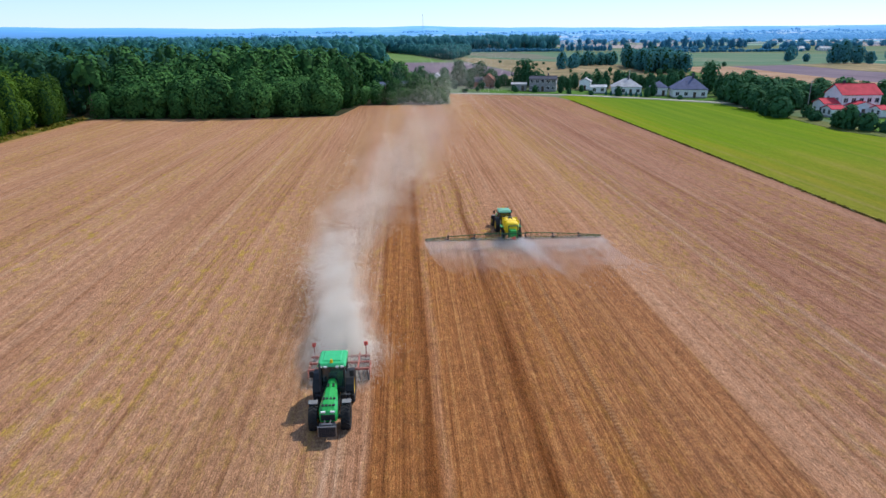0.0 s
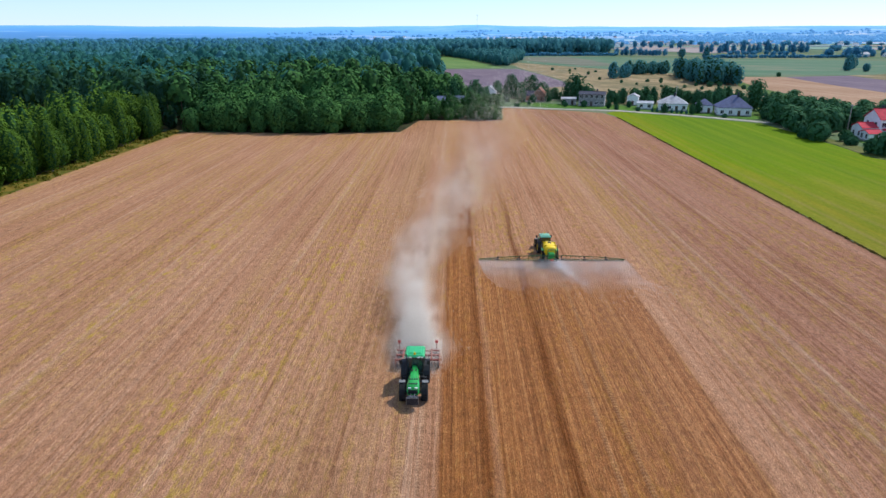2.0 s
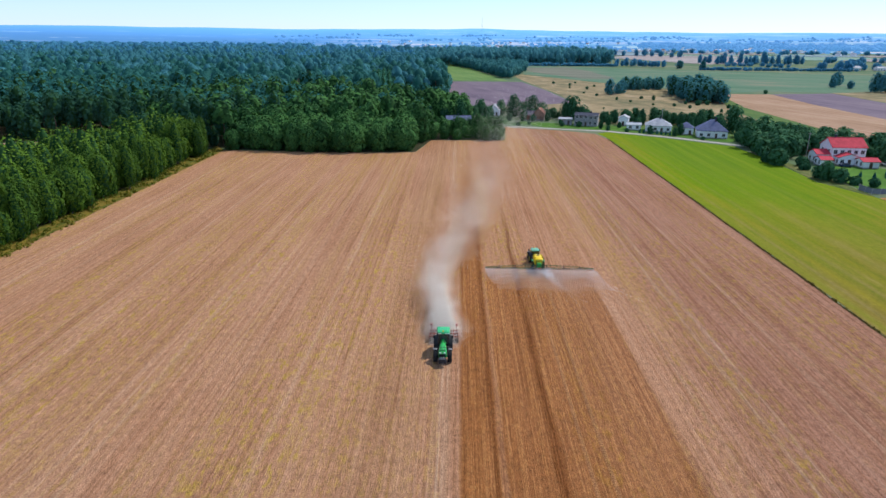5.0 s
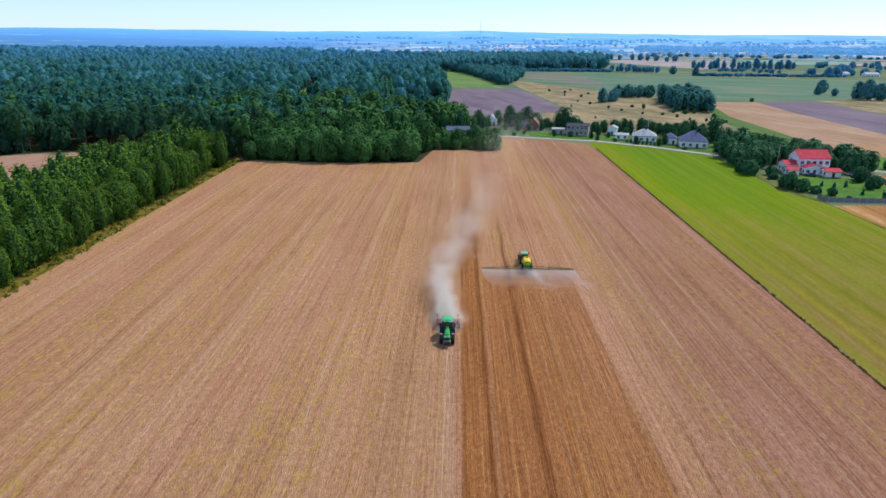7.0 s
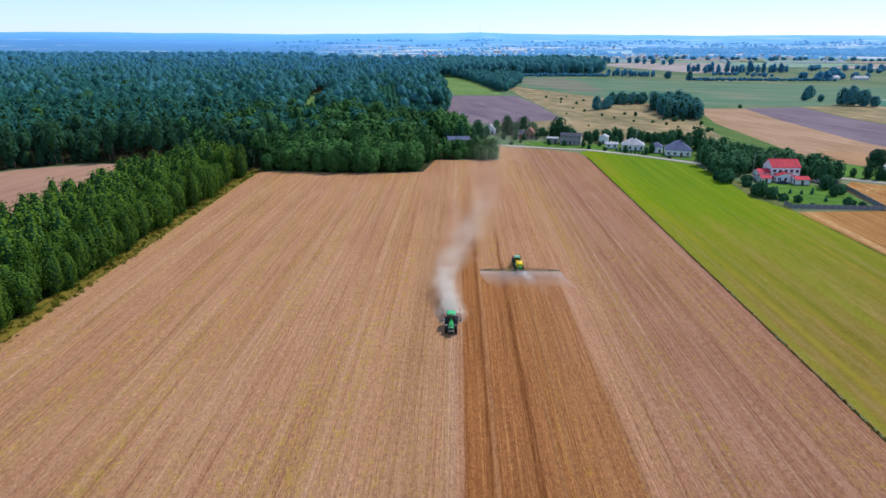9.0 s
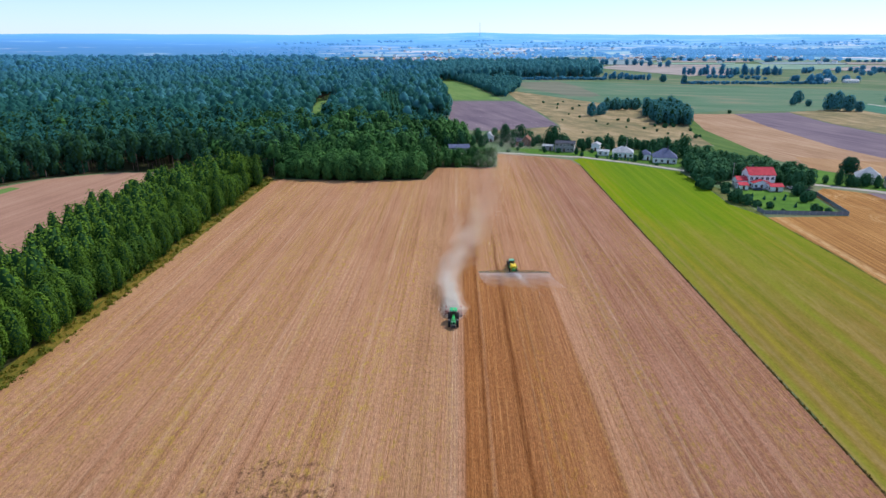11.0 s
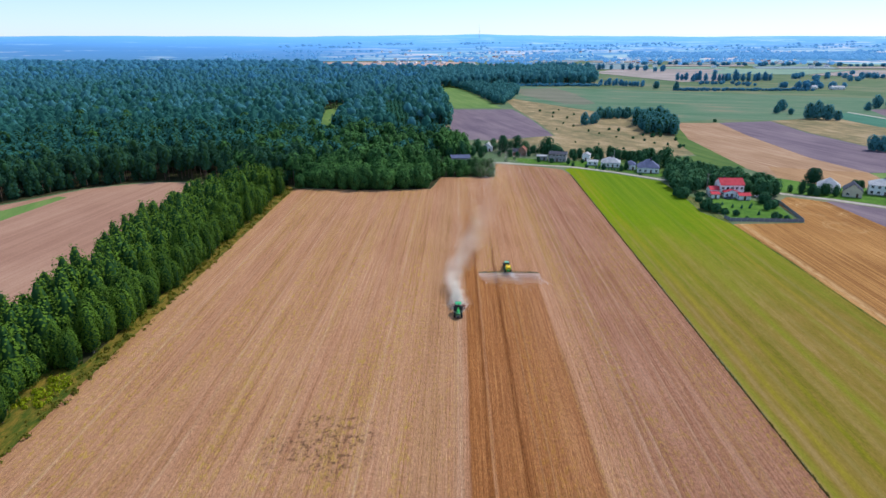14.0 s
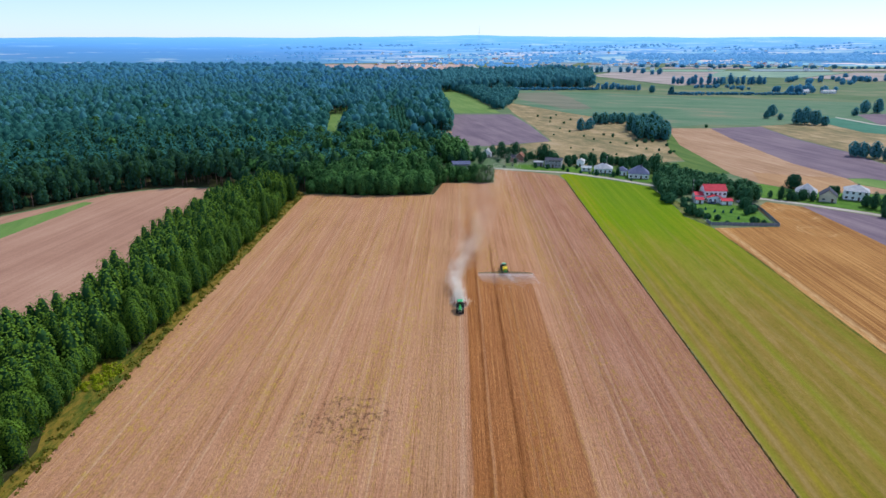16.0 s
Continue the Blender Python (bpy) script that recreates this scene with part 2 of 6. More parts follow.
def meadow_mat():
    """Mown grass: fresh green by the village, drier and olive further along, with narrow yellow swaths."""
    k = Nodes("mown_meadow", 0.95)
    k.b.inputs["Specular IOR Level"].default_value = 0.04
    ax = k.axis()
    rows = k.noise((0.34, 0.007, 1), 5, 0.65)
    blot = k.noise((0.05, 0.012, 1), 5, 0.65)
    crumb = k.noise((2.4, 0.9, 1), 6, 0.8)
    mott = k.noise((0.5, 0.11, 1), 5, 0.7)
    fresh = k.ramp(k.math("MULTIPLY_ADD", rows, 0.45, k.math("MULTIPLY_ADD", blot, 0.3, k.math("MULTIPLY", mott, 0.25))), [(0.36, (0.086, 0.172, 0.001)), (0.48, (0.130, 0.203, 0.001)), (0.58, (0.172, 0.216, 0.002)), (0.68, (0.190, 0.21, 0.006))])
    wide = k.noise((0.13, 0.003, 1), 4, 0.6)
    dry = k.ramp(k.math("MULTIPLY_ADD", rows, 0.35, k.math("MULTIPLY_ADD", wide, 0.35, k.math("MULTIPLY", mott, 0.3))), [(0.36, (0.108, 0.112, 0.008)), (0.44, (0.165, 0.130, 0.018)), (0.52, (0.212, 0.145, 0.032)), (0.60, (0.262, 0.178, 0.062))])
    f = k.math("ADD", k.math("MULTIPLY", k.math("SUBTRACT", 205.0, ax[1]), 0.0085, clamp=True), k.math("MULTIPLY_ADD", blot, 0.8, -0.4), clamp=True)
    c = k.mix(f, fresh, dry)
    # swaths left by the mower, brighter or drier than the rest
    sway = k.math("MULTIPLY_ADD", k.noise((0.02, 0.012, 1), 3), 1.4, -0.7)
    xs = k.math("ADD", ax[0], sway)
    for a, wd, col, amt in ((67.7, 1.3, (0.165, 0.185, 0.012), 0.75), (72.9, 1.2, (0.225, 0.190, 0.012), 0.8), (70.3, 0.8, (0.25, 0.175, 0.07), 0.6), (76.2, 1.0, (0.24, 0.175, 0.065), 0.5), (80.6, 0.9, (0.20, 0.185, 0.008), 0.6), (85.0, 1.6, (0.24, 0.18, 0.06), 0.4), (90.3, 2.0, (0.160, 0.185, 0.008), 0.75), (97.0, 1.2, (0.24, 0.18, 0.06), 0.45), (103.5, 1.6, (0.165, 0.170, 0.012), 0.6), (108.0, 1.0, (0.26, 0.185, 0.02), 0.6), (112.0, 1.2, (0.24, 0.18, 0.07), 0.5), (118.0, 2.2, (0.14, 0.165, 0.012), 0.6)):
        w = k.math("SUBTRACT", 1.0, k.math("MULTIPLY", k.math("ABSOLUTE", k.math("SUBTRACT", xs, a)), 0.85 / wd), clamp=True)
        w = k.math("MULTIPLY", k.math("MULTIPLY", w, k.ramp(mott, [(0.3, (0.6, 0.6, 0.6)), (0.55, (1, 1, 1))])), k.math("MULTIPLY_ADD", f, 0.6, 0.4))
        c = k.mix(k.math("MULTIPLY", w, amt), c, col)
    lush = k.math("MULTIPLY", k.math("MULTIPLY", k.math("SUBTRACT", ax[1], 165.0), 0.014, clamp=True), k.math("MULTIPLY", k.math("SUBTRACT", k.math("MULTIPLY_ADD", blot, 14.0, ax[0]), 79.0), 0.09, clamp=True))
    c = k.mix(k.math("MULTIPLY", lush, 0.8), c, k.ramp(rows, [(0.35, (0.078, 0.155, 0.006)), (0.55, (0.114, 0.190, 0.007)), (0.7, (0.150, 0.208, 0.014))]))
    c = k.mix(0.4, c, k.ramp(crumb, [(0.3, (0.2, 0.2, 0.2)), (0.5, (0.5, 0.5, 0.5)), (0.7, (0.85, 0.85, 0.85))]), "OVERLAY")
    k.colour(c).bump(crumb, 0.06, 0.7)
    return k.m


def stubble_mat():
    """Golden stubble with pale curved tyre marks where machines turned."""
    m = field_mat("golden_stubble", [(0.38, (0.18, 0.074, 0.018)), (0.5, (0.305, 0.142, 0.040)), (0.62, (0.45, 0.238, 0.080))], (1.5, 0.006), 0.0, 0.45, patchy=0.25)
    k = Nodes("", 0.95, made=m)
    base = k.b.inputs["Base Color"].links[0].from_socket
    ax = k.axis()
    for cx, cy, r0, wide, amt in ((172, 212, 11.0, 5.0, 0.6), (168, 182, 7.0, 3.5, 0.5), (182, 190, 14.0, 3.0, 0.4)):
        dx, dy = k.math("SUBTRACT", ax[0], float(cx)), k.math("SUBTRACT", ax[1], float(cy))
        wob = k.math("MULTIPLY", k.noise((0.10, 0.10, 1), 4), 11.0)
        r = k.math("ADD", k.math("SQRT", k.math("ADD", k.math("MULTIPLY", dx, dx), k.math("MULTIPLY", dy, dy))), wob)
        near = k.math("SUBTRACT", 1.0, k.math("MULTIPLY", k.math("ABSOLUTE", k.math("SUBTRACT", r, r0 + 5.5)), 1 / wide), clamp=True)
        ring = k.math("MULTIPLY_ADD", k.math("SINE", k.math("MULTIPLY", r, 2.4)), 0.5, 0.5)
        worn = k.ramp(k.noise((0.09, 0.07, 1), 5, 0.7), [(0.44, (0, 0, 0)), (0.58, (1, 1, 1))])
        base = k.mix(k.math("MULTIPLY", k.math("MULTIPLY", k.math("MULTIPLY", near, ring), worn), amt), base, (0.55, 0.36, 0.17))
    # a pale strip of straw along the meadow
    edge = k.math("SUBTRACT", 1.0, k.math("MULTIPLY", k.math("ABSOLUTE", k.math("SUBTRACT", ax[0], 125.0)), 0.45), clamp=True)
    base = k.mix(k.math("MULTIPLY", edge, k.ramp(k.noise((0.8, 0.2, 1), 5), [(0.35, (0.2, 0.2, 0.2)), (0.6, (0.9, 0.9, 0.9))])), base, (0.50, 0.32, 0.15))
    k.colour(base)
    return m


def leaf_mat(name, dark, light, trans=0.25, vary=0.4):
    k = Nodes(name, 0.8)
    k.b.inputs["Specular IOR Level"].default_value = 0.06
    info = k.t.nodes.new("ShaderNodeObjectInfo").outputs["Random"]
    isl = k.t.nodes.new("ShaderNodeNewGeometry").outputs["Random Per Island"]
    f = k.math("MULTIPLY_ADD", k.math("SUBTRACT", isl, 0.5), vary, k.math("MULTIPLY_ADD", info, 0.35, k.math("MULTIPLY_ADD", k.noise((0.05, 0.05, 0.05), 3), 0.3, 0.2)))
    c = k.ramp(f, [(0.15, dark), (0.95, light)])
    k.colour(c)
    out = k.t.nodes["Material Output"]
    tr = k.t.nodes.new("ShaderNodeBsdfTranslucent")
    k.link(c, tr.inputs["Color"])
    mx = k.t.nodes.new("ShaderNodeMixShader")
    mx.inputs[0].default_value = trans
    k.link(k.b.outputs[0], mx.inputs[1])
    k.link(tr.outputs[0], mx.inputs[2])
    k.link(mx.outputs[0], out.inputs[0])
    return k.m


SOIL = soil_mat()
LEFTSOIL = field_mat("pale_bare_soil", [(0.32, (0.27, 0.145, 0.098)), (0.5, (0.325, 0.183, 0.125)), (0.68, (0.375, 0.225, 0.155))], (0.22, 0.005), 0.12, 0.35)
MEADOW = meadow_mat()
STUBBLE = stubble_mat()
STUBBLE_PALE = field_mat("pale_stubble", [(0.3, (0.25, 0.140, 0.075)), (0.5, (0.325, 0.198, 0.118)), (0.68, (0.42, 0.275, 0.175))], (0.3, 0.012), -0.27, 0.3)
HEADLAND = field_mat("headland_stubble", [(0.3, (0.26, 0.14, 0.065)), (0.5, (0.33, 0.19, 0.095)), (0.68, (0.41, 0.25, 0.13))], (0.5, 0.01), -0.27, 0.3)
# blue of the air haze is tinted into the plough and pasture colours
PLOUGHED = field_mat("ploughed_plot", [(0.3, (0.115, 0.085, 0.112)), (0.5, (0.155, 0.115, 0.142)), (0.7, (0.205, 0.155, 0.172))], (0.15, 0.01), -0.27, 0.25)
PASTURE = field_mat("pasture", [(0.3, (0.062, 0.142, 0.075)), (0.48, (0.092, 0.168, 0.096)), (0.62, (0.128, 0.178, 0.108)), (0.7, (0.18, 0.185, 0.115))], (0.03, 0.008), -1.2, 0.22)
HEATH = field_mat("dry_heath", [(0.3, (0.120, 0.118, 0.055)), (0.45, (0.205, 0.163, 0.082)), (0.56, (0.275, 0.205, 0.105)), (0.68, (0.34, 0.255, 0.15))], (0.09, 0.045), -0.4, 0.45)
GREEN = field_mat("green_crop", [(0.3, (0.05, 0.105, 0.022)), (0.5, (0.075, 0.135, 0.028)), (0.7, (0.115, 0.165, 0.04))], (0.1, 0.01), -0.3, 0.25)
LAWN = field_mat("garden_lawn", [(0.3, (0.045, 0.12, 0.012)), (0.5, (0.07, 0.165, 0.018)), (0.7, (0.1, 0.2, 0.03))], (0.3, 0.2), 0, 0.3)
VERGE = field_mat("rough_verge", [(0.34, (0.046, 0.075, 0.008)), (0.45, (0.098, 0.100, 0.012)), (0.56, (0.190, 0.130, 0.022)), (0.68, (0.150, 0.138, 0.012))], (0.6, 0.16), 0, 0.6, 0.2)
SCRUB = field_mat("scrubby_grass", [(0.34, (0.045, 0.080, 0.016)), (0.45, (0.072, 0.110, 0.022)), (0.56, (0.110, 0.125, 0.034)), (0.68, (0.165, 0.15, 0.05))], (0.6, 0.16), 0, 0.6, 0.2)
LAND = field_mat("open_land", [(0.3, (0.06, 0.117, 0.050)), (0.48, (0.098, 0.152, 0.072)), (0.66, (0.175, 0.182, 0.105))], (0.012, 0.004), -1.1, 0.25)
ROAD = field_mat("gravel_road", [(0.3, (0.30, 0.27, 0.23)), (0.6, (0.42, 0.39, 0.34))], (0.5, 0.1), 0, 0.25, 0.02)
TEAL = field_mat("bluish_green_crop", [(0.3, (0.035, 0.13, 0.085)), (0.5, (0.05, 0.165, 0.11)), (0.7, (0.075, 0.19, 0.13))], (0.1, 0.01), -0.3, 0.2)
GREYGRASS = field_mat("faded_grass", [(0.3, (0.115, 0.125, 0.085)), (0.5, (0.15, 0.155, 0.11)), (0.7, (0.185, 0.175, 0.125))], (0.03, 0.008), -1.2, 0.25)
FURROW = field_mat("weedy_furrow", [(0.3, (0.055, 0.030, 0.012)), (0.5, (0.10, 0.060, 0.022)), (0.7, (0.15, 0.11, 0.03))], (0.8, 0.2), 0, 0.4)
LIME = field_mat("lime_green_crop", [(0.3, (0.085, 0.165, 0.04)), (0.5, (0.115, 0.20, 0.05)), (0.7, (0.155, 0.225, 0.065))], (0.1, 0.01), -0.3, 0.25)
# far straw, green and grey fields: haze is painted in as paler, bluer colour
FAR_STRAW = field_mat("hazed_straw_fields", [(0.3, (0.225, 0.205, 0.185)), (0.5, (0.30, 0.255, 0.235)), (0.7, (0.38, 0.325, 0.30))], (0.02, 0.006), -1.2, 0.2)
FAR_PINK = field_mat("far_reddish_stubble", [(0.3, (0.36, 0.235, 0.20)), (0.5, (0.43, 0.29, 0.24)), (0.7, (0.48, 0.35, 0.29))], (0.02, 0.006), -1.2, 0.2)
FAR_GREEN = field_mat("hazed_green_fields", [(0.3, (0.13, 0.23, 0.18)), (0.5, (0.18, 0.28, 0.21)), (0.7, (0.24, 0.33, 0.23))], (0.02, 0.006), -1.2, 0.2)
FAR_GREY = field_mat("hazed_grey_green_fields", [(0.3, (0.15, 0.23, 0.25)), (0.5, (0.20, 0.27, 0.29)), (0.7, (0.26, 0.31, 0.32))], (0.02, 0.006), -1.2, 0.2)
FLOOR = field_mat("forest_floor", [(0.3, (0.02, 0.024, 0.008)), (0.6, (0.045, 0.045, 0.018))], (0.2, 0.2), 0, 0.3)

# ---- ground ----


def link_mesh(name, bm, mat, parent=None, smooth=False):
    me = bpy.data.meshes.new(name)
    bm.to_mesh(me)
    bm.free()
    me.materials.append(mat)
    if smooth:
        for p in me.polygons:
            p.use_smooth = True
    ob = new(name, me)
    if parent:
        ob.parent = parent
    return ob


def part(name, bm, mat, parent, label="", smooth=False):
    ob = link_mesh(name, bm, mat, parent, smooth)
    return tagged(ob, label) if label else ob


def raw_mesh(name, verts, faces, mat, smooth=False):
    me = bpy.data.meshes.new(name)
    me.from_pydata(verts, [], faces)
    me.materials.append(mat)
    if smooth:
        for p in me.polygons:
            p.use_smooth = True
    return me


def rise(x, y):
    """Height of the land: flat round the village, low hills towards the horizon."""
    r = math.hypot(x, y - 60)
    s = min(1.0, max(0.0, (r - 2000) / 2600))
    s = s * s * (3 - 2 * s)
    a = math.atan2(x, y)
    return s * (61 - 15 * a + 7 * math.exp(-(a / 0.12) ** 2) + 2.5 * math.sin(11 * a + 1) + 1.5 * math.sin(31 * a))


def ground_sheet():
    rad = [0, 60, 130, 220, 330, 460, 620, 800, 1000, 1250, 1500, 1800] + list(range(2000, 4801, 140))
    n = 180
    vs, fs = [(0, 60, 0)], []
    for r in rad[1:]:
        for i in range(n):
            a = 2 * math.pi * i / n
            x, y = r * math.sin(a), 60 + r * math.cos(a)
            vs.append((x, y, rise(x, y)))
    for i in range(n):
        fs.append((0, 1 + (i + 1) % n, 1 + i))
    for k in range(len(rad) - 2):
        for i in range(n):
            a, b = 1 + k * n + i, 1 + k * n + (i + 1) % n
            fs.append((a, b, b + n, a + n))
    ob = new("ground", raw_mesh("ground", vs, fs, LAND, True))
    return tagged(ob, "open grassy farmland running out to low hills", "ground", kind="structure")


ground_sheet()


def plot(name, pts, mat, label, z=0.03, category="field", wob=0.9):
    """A field as a thin slab of land with crumbled edges."""
    pts = [Vector((x, y, 0)) for x, y in pts]
    edge = []
    for a, b in zip(pts, pts[1:] + pts[:1]):
        steps = max(1, int((b - a).length / 6))
        out = Vector((b.y - a.y, a.x - b.x, 0)).normalized()
        for i in range(steps):
            p = a.lerp(b, i / steps)
            w = 0.0 if i == 0 else noise.noise(Vector((p.x * 0.11, p.y * 0.11, 3))) * min(wob, 0.25 + (b - a).length * 0.002)
            edge.append(p + out * w)
    bm = bmesh.new()
    top = [bm.verts.new((p.x, p.y, z)) for p in edge]
    f = bm.faces.new(top)
    f.normal_update()
    if f.normal.z < 0:
        f.normal_flip()
    low = bmesh.ops.extrude_face_region(bm, geom=[f])
    bmesh.ops.translate(bm, vec=(0, 0, -z - 0.05), verts=[v for v in low["geom"] if isinstance(v, bmesh.types.BMVert)])
    bmesh.ops.recalc_face_normals(bm, faces=bm.faces[:])
    bmesh.ops.triangulate(bm, faces=bm.faces[:])
    return tagged(link_mesh(name, bm, mat), label, category, kind="structure")


plot("worked_field", [(-94.9, -260), (66, -260), (66, 290), (63.5, 305), (47, 316), (22.5, 325), (21.5, 300), (20, 283), (-12, 282), (-17, 252), (-52, 249.5), (-92.6, 253), (-93.4, 150), (-94.2, 70), (-94.6, 0)], SOIL, "dry brown worked field with pale furrows and moist strips", 0.06, wob=0.3)
plot("meadow", [(66.2, -260), (122.8, -260), (122, 150), (120.6, 186), (114, 206), (116, 243), (115, 273), (92, 295), (70.5, 311.5), (65, 306), (66.8, 291)], MEADOW, "mown green meadow with yellowish swaths", 0.05, wob=0.3)
plot("verge", [(-99.5, -260), (-94.6, -260), (-94.3, 0), (-93.9, 70), (-93.1, 150), (-92.3, 252), (-99, 262), (-99.5, 56), (-107, 52), (-107, 34), (-102, 18), (-98.5, 10)], VERGE, "rough weedy grass verge beside the field", 0.05)
plot("stubble_field", [(123, -260), (188, -260), (187, 100), (186, 176), (185, 200), (184, 225), (180, 228.5), (169, 236), (158, 224), (154, 188), (121, 186), (122, 140)], STUBBLE, "golden harvested stubble field with tyre marks", 0.05)
plot("ploughed_strip", [(184.1, 227), (185.1, 200), (186.1, 176), (187.1, 100), (188.1, -260), (330, -260), (330, 90), (208, 210), (187, 227)], PLOUGHED, "bare reddish ploughed strip by the road", 0.05)
plot("left_field", [(-141, -260), (-420, -260), (-420, 60), (-241, 202), (-208, 252), (-181, 268), (-150, 268), (-132.5, 230), (-132.5, 70), (-141.5, 60)], LEFTSOIL, "pale bare field beyond the tree belt", 0.05)
plot("left_green_strip", [(-216, 160), (-330, 40), (-350, 55), (-232, 186), (-214, 234), (-208, 232)], LIME, "narrow green strip across the pale field", 0.09)
plot("purple_field", [(-9, 430), (20, 420), (78, 446), (72, 540), (60, 640), (-9, 641)], PLOUGHED, "bare purplish ploughed field", 0.05)
plot("green_wedge", [(-6, 655), (48, 655), (30, 780), (10, 921), (-27, 1034), (-30, 900)], LIME, "green grass wedge between woods", 0.05)
plot("heath", [(22, 418), (80, 446), (74, 545), (63, 655), (60, 740), (72, 760), (126, 655), (205, 528), (191, 482), (174, 426), (164, 358), (120, 340), (75, 340)], HEATH, "dry yellow heath dotted with bushes", 0.05)
plot("pasture", [(74, 765), (128, 657), (207, 531), (248, 550), (296, 545), (405, 508), (620, 520), (760, 650), (560, 752), (350, 850), (101, 975), (80, 880)], PASTURE, "wide green pasture with faded patches", 0.05)
plot("brown_field", [(207, 525), (246, 524), (239, 447), (238, 346), (248, 297), (245, 279), (261, 256), (232, 256), (205, 260), (186, 282), (179, 312), (181, 369), (182.5, 426), (196, 490)], STUBBLE_PALE, "pale tan harvested field", 0.05)
plot("purple_strip", [(246, 525), (300, 537), (296, 462), (304, 391), (301, 340), (332, 285), (289, 262), (262, 297), (248, 297), (238, 346), (239, 447)], PLOUGHED, "bare purplish ploughed strip", 0.06)
plot("green_patch", [(262, 256), (245, 279), (248.5, 295.5), (262, 296), (289, 261)], LIME, "bright green patch by the road", 0.08)
plot("teal_crop", [(393, 595), (416, 606), (419, 548), (450, 505), (405, 470), (378, 495), (375, 567)], TEAL, "bluish green crop strip", 0.09)
plot("grass_strip", [(164, 309), (163, 341), (167, 393), (173, 426), (190, 482), (206, 526), (197, 490), (183.5, 426), (182, 369), (180, 312)], GREEN, "narrow grass strip beside the heath", 0.09)
plot("faded_pasture", [(82, 880), (96, 920), (150, 930), (162, 852), (166, 702), (150, 690), (128, 700), (92, 800)], GREYGRASS, "faded grey-green grass", 0.09)
plot("pale_track", [(413, 607), (417, 612), (424, 552), (452, 508), (449, 504), (419, 548)], ROAD, "pale strip beside the crop", 0.12)
plot("mauve_field", [(452, 634), (530, 645), (580, 560), (453, 507), (426, 552)], PLOUGHED, "bare mauve field across the pasture", 0.1)
plot("gold_headland", [(196, 316), (223, 304), (247, 298), (244, 281), (233, 257), (206, 261), (187, 283)], HEADLAND, "golden stubble headland by the houses", 0.08)
plot("far_tan_field", [(301, 540), (375, 567), (378, 495), (405, 470), (560, 440), (700, 300), (444, 250), (334, 286), (303, 340), (306, 391), (298, 462)], HEATH, "dry tan grassland", 0.07)
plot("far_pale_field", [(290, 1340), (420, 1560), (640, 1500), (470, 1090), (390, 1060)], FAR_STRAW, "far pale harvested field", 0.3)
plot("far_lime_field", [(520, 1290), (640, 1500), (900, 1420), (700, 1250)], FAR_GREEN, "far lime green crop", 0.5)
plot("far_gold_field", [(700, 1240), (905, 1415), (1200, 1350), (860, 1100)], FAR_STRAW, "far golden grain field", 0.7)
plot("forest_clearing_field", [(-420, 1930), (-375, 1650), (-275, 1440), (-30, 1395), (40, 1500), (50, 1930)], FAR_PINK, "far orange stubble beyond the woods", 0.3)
plot("village_road", [(10, 331), (21, 327), (48, 318.5), (70, 312.5), (93, 296.5), (116, 275.5), (150, 254), (168, 241.5), (188, 228.5), (209, 211), (330, 92), (332, 96), (211, 215), (190, 232), (170, 245), (152, 257.5), (117, 279), (94, 300), (71, 316), (49, 322), (22, 330.5), (12, 336)], ROAD, "pale gravel village road", 0.12, "road")
plot("garden_lawn", [(121, 192), (152, 192), (156, 219), (146, 232), (126, 232)], LAWN, "bright lawn behind the house", 0.1, "lawn")
plot("village_green", [(44, 324), (72, 318), (96, 302), (117, 284), (126, 290), (104, 320), (70, 338), (30, 345)], LAWN, "grassy yards along the village road", 0.06, "lawn")
plot("forest_floor", [(-420, 100), (-243, 204), (-210, 254), (-182, 270), (-140, 270), (-92, 256), (-52, 250), (-17, 253), (-12, 283), (20, 285), (20, 318), (-4, 330), (-12, 430), (-12, 640), (-34, 900), (-60, 1500), (-330, 1700), (-1400, 2000), (-1700, 1500)], FLOOR, "shaded forest floor", 0.02, "forest floor")
plot("belt_floor", [(-140, -260), (-97, -260), (-97, 10), (-101, 16), (-104, 34), (-104, 50), (-99, 56), (-98, 258), (-132, 232), (-132, 70), (-141, 60)], FLOOR, "shaded soil under the tree belt", 0.03, "forest floor")
plot("roadside_grass", [(160, 254), (171, 246), (191, 233), (212, 216), (235, 196), (262, 246), (232, 255), (205, 259), (186, 281), (172, 272)], LAWN, "grass and gardens beside the village road", 0.07, "lawn")
plot("orchard_grass", [(118, 284), (150, 300), (164, 308), (163, 341), (176, 357), (120, 339), (76, 339), (104, 321), (127, 290)], GREEN, "green grass behind the village", 0.07, "lawn")
plot("forest_yard", [(-43, 496), (-8, 504), (-8, 486), (-38, 474)], LEFTSOIL, "bare yard in the forest clearing", 0.06, "yard")
plot("glade", [(-92, 385), (-114, 385), (-136, 520), (-160, 650), (-156, 720), (-122, 720), (-110, 520)], LIME, "light green glade in the forest", 0.05, "glade")
plot("scrub", [(114.5, 206.5), (120.6, 187), (121, 195), (121.5, 232), (117, 250), (116.6, 243)], SCRUB, "dry scrubby grass beside the garden", 0.09)
plot("field_ditch", [(65.95, -260), (66.3, -260), (66.3, 290), (65.95, 290)], FURROW, "dark weedy furrow between field and meadow", 0.08, "furrow", wob=0.15)
plot("meadow_edge", [(122.4, -260), (123.3, -260), (122.4, 140), (121.2, 184), (120.4, 184), (121.6, 140)], VERGE, "strip of taller grass along the stubble", 0.1, "grass strip", wob=0.2)

